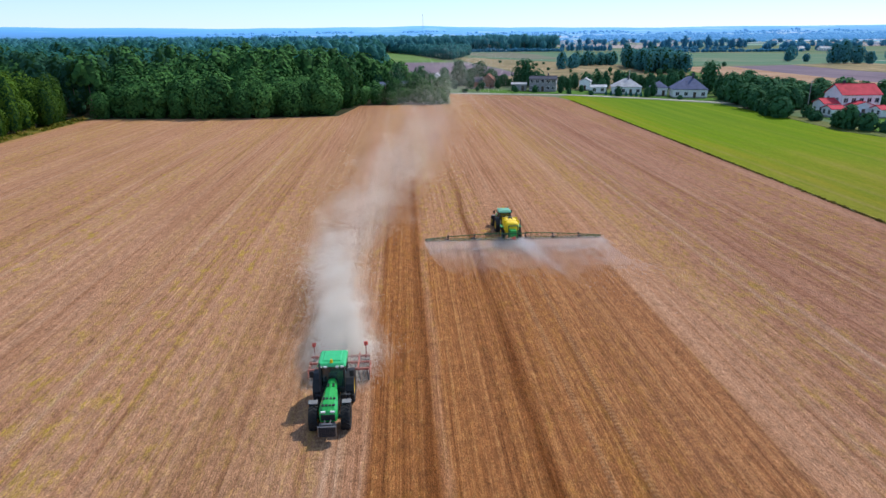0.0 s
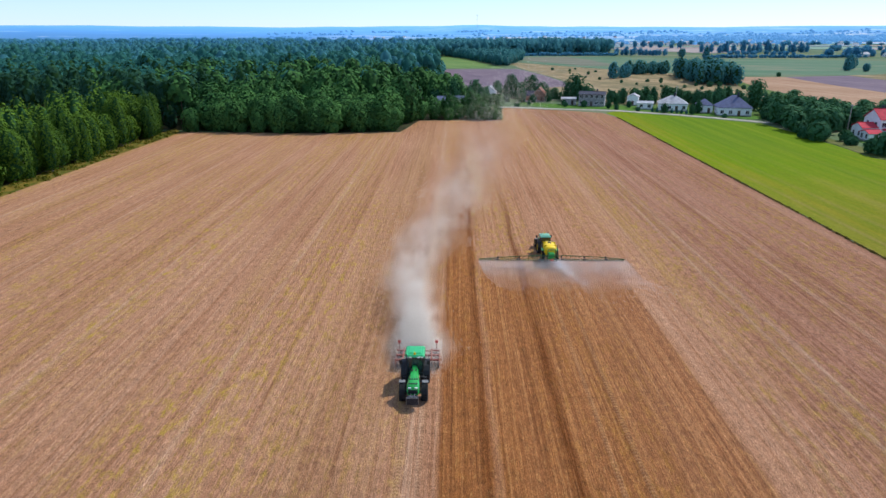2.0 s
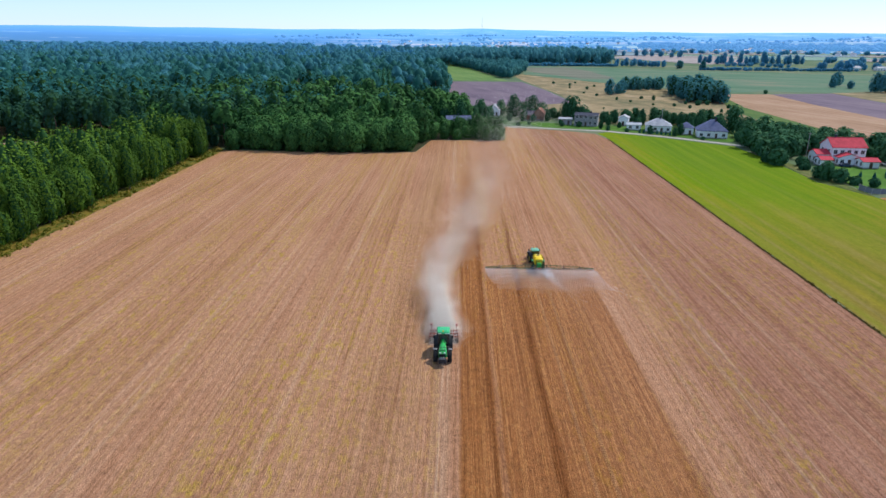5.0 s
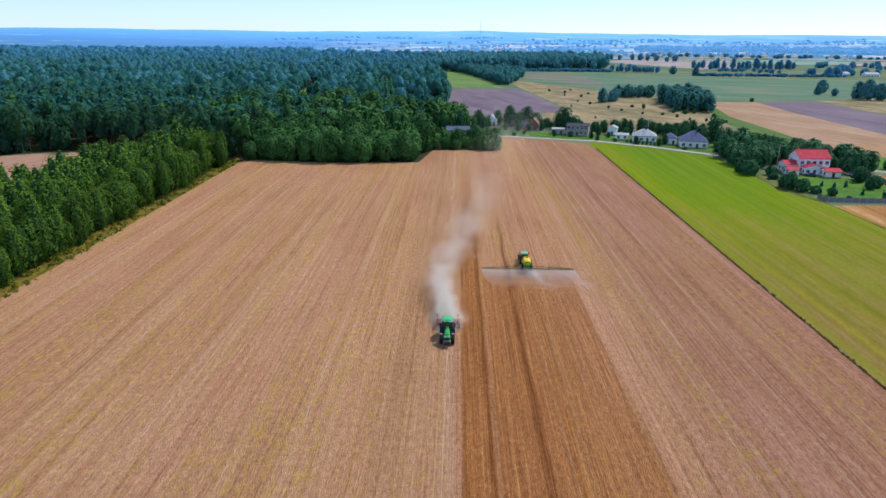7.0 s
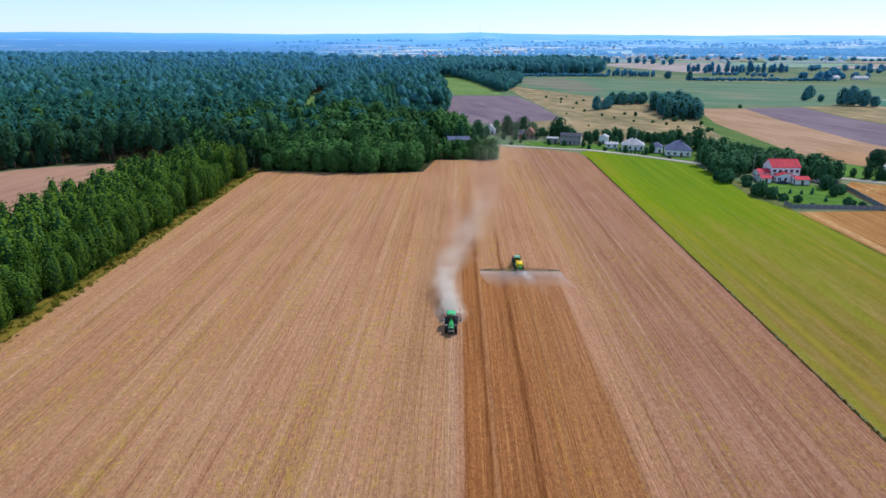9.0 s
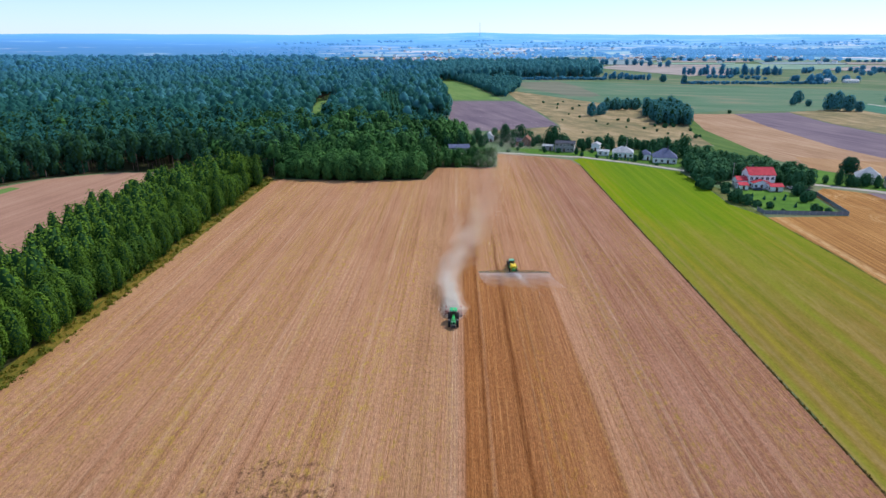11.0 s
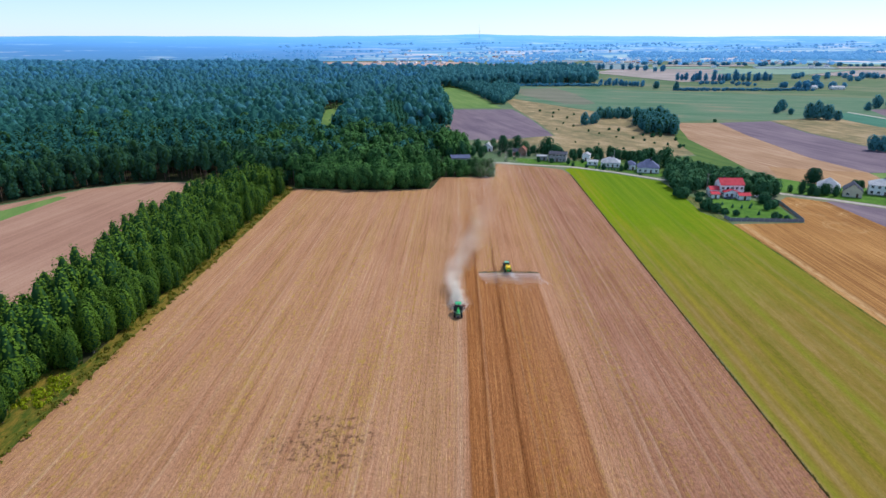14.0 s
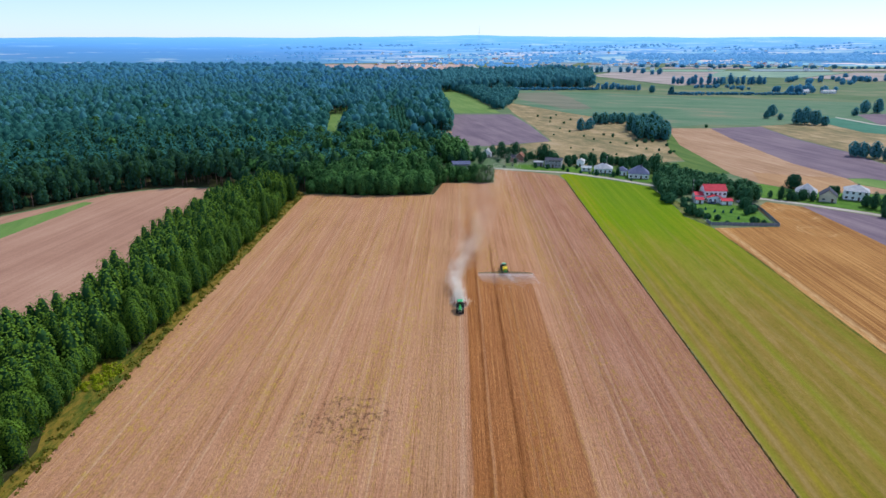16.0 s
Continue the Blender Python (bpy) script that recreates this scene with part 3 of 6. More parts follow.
# patchwork of far fields
g = np.random.default_rng(91)
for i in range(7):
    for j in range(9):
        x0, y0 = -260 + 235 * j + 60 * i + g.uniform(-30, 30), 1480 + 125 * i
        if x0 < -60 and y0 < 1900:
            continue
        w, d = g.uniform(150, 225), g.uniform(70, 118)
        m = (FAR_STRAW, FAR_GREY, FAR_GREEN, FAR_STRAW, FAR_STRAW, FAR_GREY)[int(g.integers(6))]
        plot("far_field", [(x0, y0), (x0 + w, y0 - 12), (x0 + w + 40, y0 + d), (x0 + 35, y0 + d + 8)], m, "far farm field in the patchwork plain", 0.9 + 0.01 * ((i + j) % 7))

# ---- trees ----
BARK = plain("bark", (0.11, 0.085, 0.06), 0.95, 0, 0.5, 3)
STEM = plain("pine_stem_bark", (0.16, 0.10, 0.085), 0.95, 0, 0.45, 2)
BIRCH = plain("birch_bark", (0.17, 0.155, 0.135), 0.85, 0, 0.6, 4)
LEAF_BELT = leaf_mat("belt_leaves", (0.026, 0.070, 0.014), (0.116, 0.214, 0.019), 0.14, 0.2)
# darker copy of the leaves for crown cores; paints the shade between boughs
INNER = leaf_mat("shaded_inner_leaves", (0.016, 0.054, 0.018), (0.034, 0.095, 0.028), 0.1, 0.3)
LEAF_OAK = leaf_mat("oak_leaves", (0.015, 0.064, 0.021), (0.100, 0.248, 0.060), 0.06, 0.25)
# pine, copse and far leaf colours carry painted air haze, bluer with distance
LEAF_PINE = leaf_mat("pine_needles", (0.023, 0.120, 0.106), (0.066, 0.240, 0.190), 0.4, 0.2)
LEAF_FAR = leaf_mat("hazed_wood_leaves", (0.045, 0.188, 0.222), (0.098, 0.315, 0.335), 0.45, 0.15)
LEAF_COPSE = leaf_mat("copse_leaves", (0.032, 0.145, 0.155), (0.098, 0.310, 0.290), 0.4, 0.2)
LEAF_YOUNG = leaf_mat("plantation_leaves", (0.030, 0.140, 0.098), (0.085, 0.275, 0.175), 0.35, 0.2)
LEAF_DIM = leaf_mat("hazed_far_leaves", (0.055, 0.235, 0.37), (0.10, 0.335, 0.46), 0.45, 0.14)
LEAF_DARK = leaf_mat("dark_pine_needles", (0.012, 0.052, 0.034), (0.046, 0.135, 0.075), 0.35, 0.3)
LEAF_GARDEN = leaf_mat("garden_leaves", (0.015, 0.072, 0.038), (0.066, 0.185, 0.080), 0.25, 0.35)
LEAF_DITCH = leaf_mat("ditch_weed_leaves", (0.06, 0.055, 0.015), (0.19, 0.145, 0.04), 0.3)
LEAF_LIME = leaf_mat("yellow_weed_leaves", (0.20, 0.28, 0.01), (0.42, 0.42, 0.02), 0.4)
LEAF_WEED = leaf_mat("weed_leaves", (0.09, 0.12, 0.015), (0.30, 0.22, 0.035), 0.4)


def profile(shape, t):
    """Half-width of a crown over its height, for single numbers and arrays."""
    if shape == "cone":
        return np.clip(1.05 - t, 0.03, 1) ** 0.75 * np.clip(t * 6 + 0.35, 0, 1)
    if shape == "dome":
        return np.sqrt(np.clip(1.01 - t ** 2.2, 0, 1))
    if shape == "birch":
        return np.where(t < 0.3, 0.78 + 0.73 * t, np.sqrt(np.clip(1 - ((t - 0.3) / 0.72) ** 2, 0, 1)))
    if shape == "tall":
        return np.clip(t * 2.2 + 0.55, 0, 1) * np.clip(1.02 - t ** 2.8, 0, 1) ** 0.7
    return np.sqrt(np.clip(1 - (2 * t - 0.9) ** 2 / 1.25, 0, 1))


def unit(v):
    return v / np.maximum(np.linalg.norm(v, axis=1), 1e-6)[:, None]


def crown_arrays(rng, n, height, base, radius, leaf, shape, lobes=22, up=0.35, rough=0.3):
    """Leaves as small bent quads over a rounded crown whose boughs bulge out and leave shaded hollows between them."""
    tt = np.linspace(0, 1, 64)
    share = np.cumsum(profile(shape, tt) + 0.12)
    t = np.interp((np.arange(n) + rng.uniform(0, 1, n)) / n, share / share[-1], tt)
    ang = np.arange(n) * 2.39996 + rng.uniform(-0.5, 0.5, n)
    prof = profile(shape, t)
    dn = unit(np.stack([np.cos(ang) * (prof + 0.1), np.sin(ang) * (prof + 0.1), (2 * t - 0.85) * 0.9], 1))
    lob = unit(np.stack([np.cos(np.arange(lobes) * 2.4), np.sin(np.arange(lobes) * 2.4), np.linspace(-0.9, 1.3, lobes)], 1) + rng.normal(size=(lobes, 3)) * 0.25)
    near = dn @ lob.T
    which = near.argmax(1)
    amp = rng.uniform(0.3, 1.3, lobes)[which]
    bough = np.clip((near.max(1) - 0.8) / 0.2, 0, 1) * amp
    sway = 1 + 0.16 * np.sin(ang + rng.uniform(0, 6.28)) * rng.uniform(0.3, 1)
    out = (0.68 + 0.36 * bough) * sway * (1 - 0.2 * rng.uniform(0, 1, n) ** 2)
    rr = radius * prof * out
    c = np.stack([np.cos(ang) * rr, np.sin(ang) * rr, base + (height - base) * t * (0.88 + 0.12 * bough)], 1)
    nor = unit(dn + (dn - lob[which]) * 0.85 + rng.normal(size=(n, 3)) * rough + np.array([0, 0, up]))
    a = unit(np.cross(nor, rng.normal(size=(n, 3))))
    b = np.cross(nor, a)
    s = leaf * rng.uniform(0.6, 1.25, (n, 1))
    q = np.stack([c - a * s - b * s * 0.55, c + a * s * 0.2 - b * s, c + a * s + b * s * 0.5, c - a * s * 0.3 + b * s], 1)
    q[:, 0] -= nor * s * 0.3
    q[:, 2] -= nor * s * 0.3
    return q.reshape(-1, 3), np.arange(4 * n).reshape(-1, 4)


def core_arrays(rng, height, base, radius, shape, seg=9, rings=7, fill=0.56):
    vs, fs = [], []
    for k in range(rings + 1):
        t = k / rings
        p = float(profile(shape, np.float64(min(t, 0.985))))
        for i in range(seg):
            a = 2 * math.pi * (i + 0.5 * (k % 2)) / seg
            r = radius * p * fill * rng.uniform(0.75, 1.15)
            vs.append((math.cos(a) * r, math.sin(a) * r, base + 0.3 + (height - base) * 0.84 * t + rng.uniform(-0.2, 0.2)))
    for k in range(rings):
        for i in range(seg):
            a, b = k * seg + i, k * seg + (i + 1) % seg
            fs.append((a, b, b + seg, a + seg))
    return vs, fs


def join_arrays(parts):
    vs, fs, o = [], [], 0
    for v, f in parts:
        v = [tuple(p) for p in np.asarray(v).tolist()] if not isinstance(v, list) else v
        vs += v
        fs += [tuple(i + o for i in q) for q in (f.tolist() if not isinstance(f, list) else f)]
        o += len(v)
    return vs, fs


def limb(bm, a, b, r0, r1, seg=6, bend=0.0):
    a, b = Vector(a), Vector(b)
    ax = (b - a).normalized()
    s = ax.orthogonal().normalized()
    t = ax.cross(s)
    rings = []
    for k in range(4):
        f = k / 3
        c = a.lerp(b, f) + s * bend * math.sin(math.pi * f)
        r = r0 + (r1 - r0) * f
        rings.append([bm.verts.new(c + (s * math.cos(2 * math.pi * i / seg) + t * math.sin(2 * math.pi * i / seg)) * r) for i in range(seg)])
    for p, q in zip(rings, rings[1:]):
        for i in range(seg):
            bm.faces.new((p[i], p[(i + 1) % seg], q[(i + 1) % seg], q[i]))
    bm.faces.new(rings[-1])


def make_tree(name, seed, height, base, radius, shape, leaves, leaf, leafmat, bark, label, category="tree", core=True, group=""):
    rng = np.random.default_rng(seed)
    root = tagged(new(name), label, category, group)
    bm = bmesh.new()
    top = base + (height - base) * 0.75
    w = 0.018 * height
    limb(bm, (0, 0, -0.1), (rng.uniform(-0.3, 0.3), rng.uniform(-0.3, 0.3), top), w, w * 0.25, 7, rng.uniform(-0.2, 0.2))
    for i in range(5):
        a = i * 2.4 + rng.uniform(-0.4, 0.4)
        z = base + (height - base) * (0.05 + 0.08 * i)
        l = radius * rng.uniform(0.5, 0.8) * (1 - 0.07 * i)
        limb(bm, (0, 0, z), (math.cos(a) * l, math.sin(a) * l, z + l * 0.6), w * 0.45, w * 0.1, 4, 0.15)
    part("trunk", bm, bark, root, smooth=True)
    arr = [crown_arrays(rng, leaves, height, base, radius, leaf, shape, up=0.12, rough=0.2)]
    if core:
        arr.append(core_arrays(rng, height, base, radius, shape))
    me = raw_mesh("crown", *join_arrays(arr), leafmat)
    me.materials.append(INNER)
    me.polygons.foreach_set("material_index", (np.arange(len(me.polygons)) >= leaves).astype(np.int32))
    c = new("crown", me)
    c.parent = root
    return root


def far_copy(src, x, y, scale, turn, squash=1.0, wide=1.0):
    ob = copy_thing(src, pose(0, 0, 0))
    ob.matrix_basis = pose(x, y, 0, 0, 0, turn) @ Matrix.Diagonal((scale * wide, scale * wide, scale * squash, 1))
    return ob


def inside(p, poly):
    x, y = p
    hit = False
    for (x0, y0), (x1, y1) in zip(poly, poly[1:] + poly[:1]):
        if (y0 > y) != (y1 > y) and x < (x1 - x0) * (y - y0) / (y1 - y0) + x0:
            hit = not hit
    return hit


def scatter(poly, gap, rng, jitter=0.42):
    xs, ys = [p[0] for p in poly], [p[1] for p in poly]
    out, row = [], 0
    y = min(ys)
    while y <= max(ys):
        x = min(xs) + (gap / 2 if row % 2 else 0)
        while x <= max(xs):
            p = (x + rng.uniform(-jitter, jitter) * gap, y + rng.uniform(-jitter, jitter) * gap)
            if inside(p, poly):
                out.append(p)
            x += gap
        y += gap * 0.87
        row += 1
    return out


# templates stand where the first tree of their kind stands
rng = np.random.default_rng(7)
BELT = [(-139, -70), (-99, -70), (-98.2, 8), (-100, 16), (-102.5, 30), (-105, 36), (-105, 50), (-98.6, 55), (-98, 90), (-97, 170), (-96.4, 250), (-112, 258), (-133, 236), (-135, 140), (-130, 108), (-130, 72), (-138, 62)]
belt_pts = [p for p in scatter(BELT, 4.1, rng)]
belt_pts.sort(key=lambda p: -p[0])
belt_kinds = []
for i in range(7):
    belt_kinds.append(make_tree("belt_tree", 100 + i, (13.4, 12.2, 14.6, 13.8, 11.4, 15.0, 12.8)[i], 0.2 + 0.3 * (i % 3), (2.9, 3.5, 2.7, 2.6, 3.6, 3.1, 3.4)[i], ("birch", "round", "round", "tall", "round", "birch", "round")[i], 1050, 0.225, LEAF_BELT, BIRCH, "slender young leafy tree in a dense planted belt", group="tree belt"))
near = belt_pts[:210]
for i, (x, y) in enumerate(near):
    s = rng.uniform(0.74, 1.12)
    if i < 7:
        belt_kinds[i].matrix_basis = pose(x, y, 0, 0, 0, rng.uniform(0, 360))
    else:
        far_copy(belt_kinds[i % 7], x, y, s, rng.uniform(0, 360), rng.uniform(0.82, 1.12), 1.08)


def wood(name, pts, h, r, clumps, leaf, mats, label, seed, shapes=("round",), core=True, variants=8, wild=0.22, category="woodland", low=0.42):
    """Woods that nobody could count: many small crowns in one mesh, each with its own size, with trunks."""
    g = np.random.default_rng(seed)
    kinds = []
    for i in range(variants):
        sh = shapes[i % len(shapes)]
        hh = h * g.uniform(0.88, 1.12)
        ra = r * (0.62 if sh == "cone" else 1.0)
        base = hh * (0.52 if sh == "dome" else low if sh == "round" else low * 0.6)
        arr = [crown_arrays(g, clumps, hh, base, ra, leaf, sh, lobes=14, up=0.4, rough=0.2)]
        if core:
            arr.append(core_arrays(g, hh, base, ra, sh, 5 if clumps < 25 else 6 if clumps < 60 else 7, 2 if clumps < 25 else 3 if clumps < 60 else 4, 0.84 if clumps < 60 else 0.62))
        # trunk as a tapered three-sided stem
        w = hh * 0.014
        arr.append(([(w, 0, 0), (-w / 2, w * 0.87, 0), (-w / 2, -w * 0.87, 0), (w / 2, 0, base * 1.3), (-w / 4, w * 0.4, base * 1.3), (-w / 4, -w * 0.4, base * 1.3)], [(0, 1, 4, 3), (1, 2, 5, 4), (2, 0, 3, 5)]))
        vs, fs = join_arrays(arr)
        kinds.append((np.array(vs), np.array(fs)))
    V, F, o = [], [], 0
    for x, y in pts:
        v, f = kinds[int(g.integers(variants))]
        a, s = g.uniform(0, 6.28), g.uniform(1 - wild, 1 + wild)
        ca, sa = math.cos(a) * s, math.sin(a) * s
        z = rise(x, y)
        V.append(np.stack([v[:, 0] * ca - v[:, 1] * sa + x, v[:, 0] * sa + v[:, 1] * ca + y, v[:, 2] * s * g.uniform(0.9, 1.1) + z], 1))
        F.append(f + o)
        o += len(v)
    if not V:
        return None
    # leaves, then the core in its shade-dark leaf colour, then the stem of each tree
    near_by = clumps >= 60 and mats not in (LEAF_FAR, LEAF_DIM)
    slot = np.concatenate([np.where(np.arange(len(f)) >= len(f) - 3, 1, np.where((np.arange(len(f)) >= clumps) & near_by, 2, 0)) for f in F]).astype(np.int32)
    V, F = np.concatenate(V), np.concatenate(F)
    me = bpy.data.meshes.new(name)
    me.vertices.add(len(V))
    me.vertices.foreach_set("co", V.astype(np.float32).ravel())
    me.loops.add(F.size)
    me.loops.foreach_set("vertex_index", F.astype(np.int32).ravel())
    me.polygons.add(len(F))
    me.polygons.foreach_set("loop_start", (np.arange(len(F)) * 4).astype(np.int32))
    me.polygons.foreach_set("loop_total", np.full(len(F), 4, dtype=np.int32))
    me.update(calc_edges=True)
    me.validate()
    me.materials.append(mats)
    me.materials.append(STEM)
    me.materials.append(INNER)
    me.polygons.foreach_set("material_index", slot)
    return tagged(new(name, me), label, category, kind="stuff")


wood("belt_trees", belt_pts[210:], 13.6, 3.0, 150, 0.37, LEAF_BELT, "inner trees of the planted belt", 21, ("birch", "round", "round"), low=0.1)

# the wood along the head of the field: front trees one by one, the rest as woodland
EDGE = [(-92, 254), (-52, 250), (-18, 253), (-14, 283), (18, 284), (19, 300), (-2, 306), (-26, 276), (-92, 276)]
edge_pts = scatter(EDGE, 5.6, rng)
oak_kinds = [make_tree("broadleaf_tree", 200 + i, (12, 15, 13.5, 16, 11.5, 14)[i], 0.1, 4.6 + 0.4 * (i % 3), "round", 760, 0.43, LEAF_OAK, BARK, "tall dark leafy tree at the wood's edge", group="wood edge") for i in range(6)]
for i, (x, y) in enumerate(edge_pts):
    deep = y - (283 if x > -16 else 251)
    s = (0.72 + 0.014 * deep) * rng.uniform(0.82, 1.18) * (0.62 if x > -16 else 1.0)
    if i < 6:
        oak_kinds[i].matrix_basis = pose(x, y, 0, 0, 0, 50 * i) @ Matrix.Scale(0.75, 4)
    else:
        far_copy(oak_kinds[i % 6], x, y, s, rng.uniform(0, 360), rng.uniform(0.85, 1.2), 1.25)

NEARWOOD = [(-93, 277), (-27, 277), (-4, 307), (18, 303), (19, 312), (-6, 326), (-14, 350), (-15, 440), (-60, 452), (-60, 480), (-14, 490), (-14, 640), (-110, 640), (-128, 560), (-150, 520), (-160, 530), (-140, 600), (-138, 640), (-480, 640), (-620, 400), (-420, 110), (-245, 208), (-212, 256), (-184, 273), (-140, 273), (-94, 258)]
pts = [p for p in scatter(NEARWOOD, 6.6, rng) if abs(p[0]) < 90 + 0.85 * (p[1] + 110) and not (-20 < p[0] < 8 and 318 < p[1] < 340)]
def planted(p):
    """The rectangle of an even-aged plantation inside the forest."""
    x, y = p
    return 462 < y < 632 and abs(x + 54 + (y - 462) * 0.112) < 11


def on_ride(p):
    """A grassy ride through the wood and a yard in a clearing stay open."""
    x, y = p
    mid = -106 - (y - 400) * 0.138
    return (400 < y < 655 and abs(x - mid) < 7 + 0.02 * (y - 400)) or (-46 < x < -4 and 462 < y < 508) or planted(p)


pts = [p for p in pts if not on_ride(p)]
kinds_of = {"oak": [], "pine": [], "far": [], "young": [], "thicket": []}
for p in pts:
    x, y = p
    if x > -26 and y < 350:
        if x < -12 or y < 316:
            kinds_of["thicket"].append(p)
        continue
    # the share of broadleaf trees falls off to the west and the north
    share = (0.9 if x > -62 and y < 345 else 0.72 if x > -96 and y < 400 else 0.4 if x > -150 and y < 430 else 0.02)
    if x > -62 and 345 < y < 470 and rng.uniform() < 0.8:
        kinds_of["young"].append(p)
    elif rng.uniform() < share:
        kinds_of["oak"].append(p)
    elif x < -330 or y > 430:
        kinds_of["far"].append(p)
    else:
        kinds_of["pine"].append(p)
wood("young_wood", kinds_of["young"], 8.5, 3.8, 84, 0.6, LEAF_PINE, "low young mixed wood", 43, low=0.05)
wood("thicket", kinds_of["thicket"], 6, 3.2, 110, 0.5, LEAF_OAK, "low thicket at the corner of the wood", 45, low=0.04)
wood("leafy_wood", kinds_of["oak"], 15, 4.7, 120, 0.72, LEAF_OAK, "dense dark green deciduous wood", 31, ("dome", "round"), wild=0.24)
FRINGE = [(-420, 112), (-330, 162), (-246, 209), (-213, 257), (-185, 274), (-140, 274), (-96, 260)]


def from_edge(p):
    """Distance of a tree from the edge of the forest."""
    best = 1e9
    for (x0, y0), (x1, y1) in zip(FRINGE, FRINGE[1:]):
        dx, dy = x1 - x0, y1 - y0
        f = min(1, max(0, ((p[0] - x0) * dx + (p[1] - y0) * dy) / (dx * dx + dy * dy)))
        best = min(best, math.hypot(p[0] - x0 - f * dx, p[1] - y0 - f * dy))
    return best


BACKYARD = [(-13, 345), (5, 345), (2, 395), (-8, 428), (-14, 428)]
wood("corner_wood", scatter(BACKYARD, 5.2, rng), 10.5, 3.8, 110, 0.62, LEAF_OAK, "leafy trees behind the low house", 66, wild=0.25, low=0.05)
front = [p for p in kinds_of["pine"] if from_edge(p) < 22 + rng.uniform(0, 25)]
kept = set(front)
wood("front_pines", front, 16, 3.6, 110, 0.66, LEAF_DARK, "dark tall pines at the forest's edge", 49, ("round", "tall"), wild=0.22, low=0.5)
wood("mixed_wood", [p for p in kinds_of["pine"] if p not in kept], 16.5, 4.6, 64, 0.9, LEAF_PINE, "dense dark pine and mixed forest", 32, ("dome", "round", "dome", "tall"), wild=0.24)
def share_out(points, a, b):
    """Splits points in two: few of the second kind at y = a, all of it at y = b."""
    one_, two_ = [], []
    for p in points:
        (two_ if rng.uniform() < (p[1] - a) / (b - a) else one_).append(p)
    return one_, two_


# further trees take the bluer leaf colours, so haze is painted in steps
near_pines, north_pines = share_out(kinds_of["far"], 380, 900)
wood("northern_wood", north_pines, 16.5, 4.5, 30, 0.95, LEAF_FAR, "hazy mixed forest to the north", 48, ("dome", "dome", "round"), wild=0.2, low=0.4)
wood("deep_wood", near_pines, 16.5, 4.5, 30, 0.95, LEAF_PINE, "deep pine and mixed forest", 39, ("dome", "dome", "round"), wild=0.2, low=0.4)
fringe = []
for (x0, y0), (x1, y1) in zip(FRINGE, FRINGE[1:]):
    n = int(math.hypot(x1 - x0, y1 - y0) / 3.2)
    fringe += [(x0 + (x1 - x0) * i / n + rng.uniform(-2.5, 2.5), y0 + (y1 - y0) * i / n + rng.uniform(-0.5, 5)) for i in range(n)]
wood("wood_fringe", [p for p in fringe if not -182 < p[0] < -148], 8.5, 3.2, 110, 0.5, LEAF_DARK, "dark bushy fringe of the forest", 46, low=0.03, wild=0.4)
MIDWOOD = [(-14, 642), (-108, 642), (-138, 642), (-480, 640), (-700, 520), (-1000, 900), (-700, 1150), (-60, 1150), (-36, 900)]
mid_pts = [p for p in scatter(MIDWOOD, 8.8, rng) if abs(p[0]) < 80 + 0.78 * (p[1] + 110)]
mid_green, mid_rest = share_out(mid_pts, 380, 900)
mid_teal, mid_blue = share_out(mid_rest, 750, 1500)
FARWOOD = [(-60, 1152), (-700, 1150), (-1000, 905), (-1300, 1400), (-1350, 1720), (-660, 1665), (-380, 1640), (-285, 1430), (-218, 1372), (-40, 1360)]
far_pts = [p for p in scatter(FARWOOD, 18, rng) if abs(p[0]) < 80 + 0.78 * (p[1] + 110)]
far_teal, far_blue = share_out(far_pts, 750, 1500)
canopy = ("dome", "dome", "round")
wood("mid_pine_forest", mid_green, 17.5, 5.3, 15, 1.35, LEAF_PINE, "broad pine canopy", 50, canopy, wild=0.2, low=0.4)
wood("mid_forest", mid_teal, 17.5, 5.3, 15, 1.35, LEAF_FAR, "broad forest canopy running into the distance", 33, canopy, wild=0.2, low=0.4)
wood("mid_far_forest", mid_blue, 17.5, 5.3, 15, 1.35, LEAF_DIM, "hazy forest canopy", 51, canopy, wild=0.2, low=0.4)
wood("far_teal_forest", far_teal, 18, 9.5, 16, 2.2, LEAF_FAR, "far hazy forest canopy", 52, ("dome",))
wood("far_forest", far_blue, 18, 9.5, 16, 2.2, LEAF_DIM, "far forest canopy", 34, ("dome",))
row_grid = [(-54 - 0.112 * 5.2 * j + 4.3 * (i - 2) + rng.uniform(-0.5, 0.5), 465 + 5.2 * j + rng.uniform(-0.6, 0.6)) for j in range(32) for i in range(5)]
wood("plantation", row_grid, 14.0, 3.0, 60, 0.6, LEAF_YOUNG, "even-aged green plantation in straight rows", 71, ("tall", "birch"), wild=0.08, low=0.1)
CLEARING = [(-62, 402), (-12, 402), (-9, 440), (-8, 458), (-44, 460), (-62, 458)]
wood("clearing_trees", scatter(CLEARING, 5.6, rng) + scatter([(-44, 510), (-9, 512), (-9, 548), (-42, 548)], 5.6, rng), 9.0, 3.6, 84, 0.6, LEAF_PINE, "leafy trees round the houses in the clearing", 72, ("round",), wild=0.3, low=0.04)
wood("field_fringe", [(rng.uniform(-14, -9.5), rng.uniform(512, 642)) for i in range(46)], 7.0, 3.0, 60, 0.6, LEAF_COPSE, "bushy fringe of the forest by the ploughed field", 73, ("round",), wild=0.35, low=0.03)
BACKWOOD = [(-38, 930), (85, 990), (225, 990), (288, 1330), (-20, 1400), (-60, 1150)]
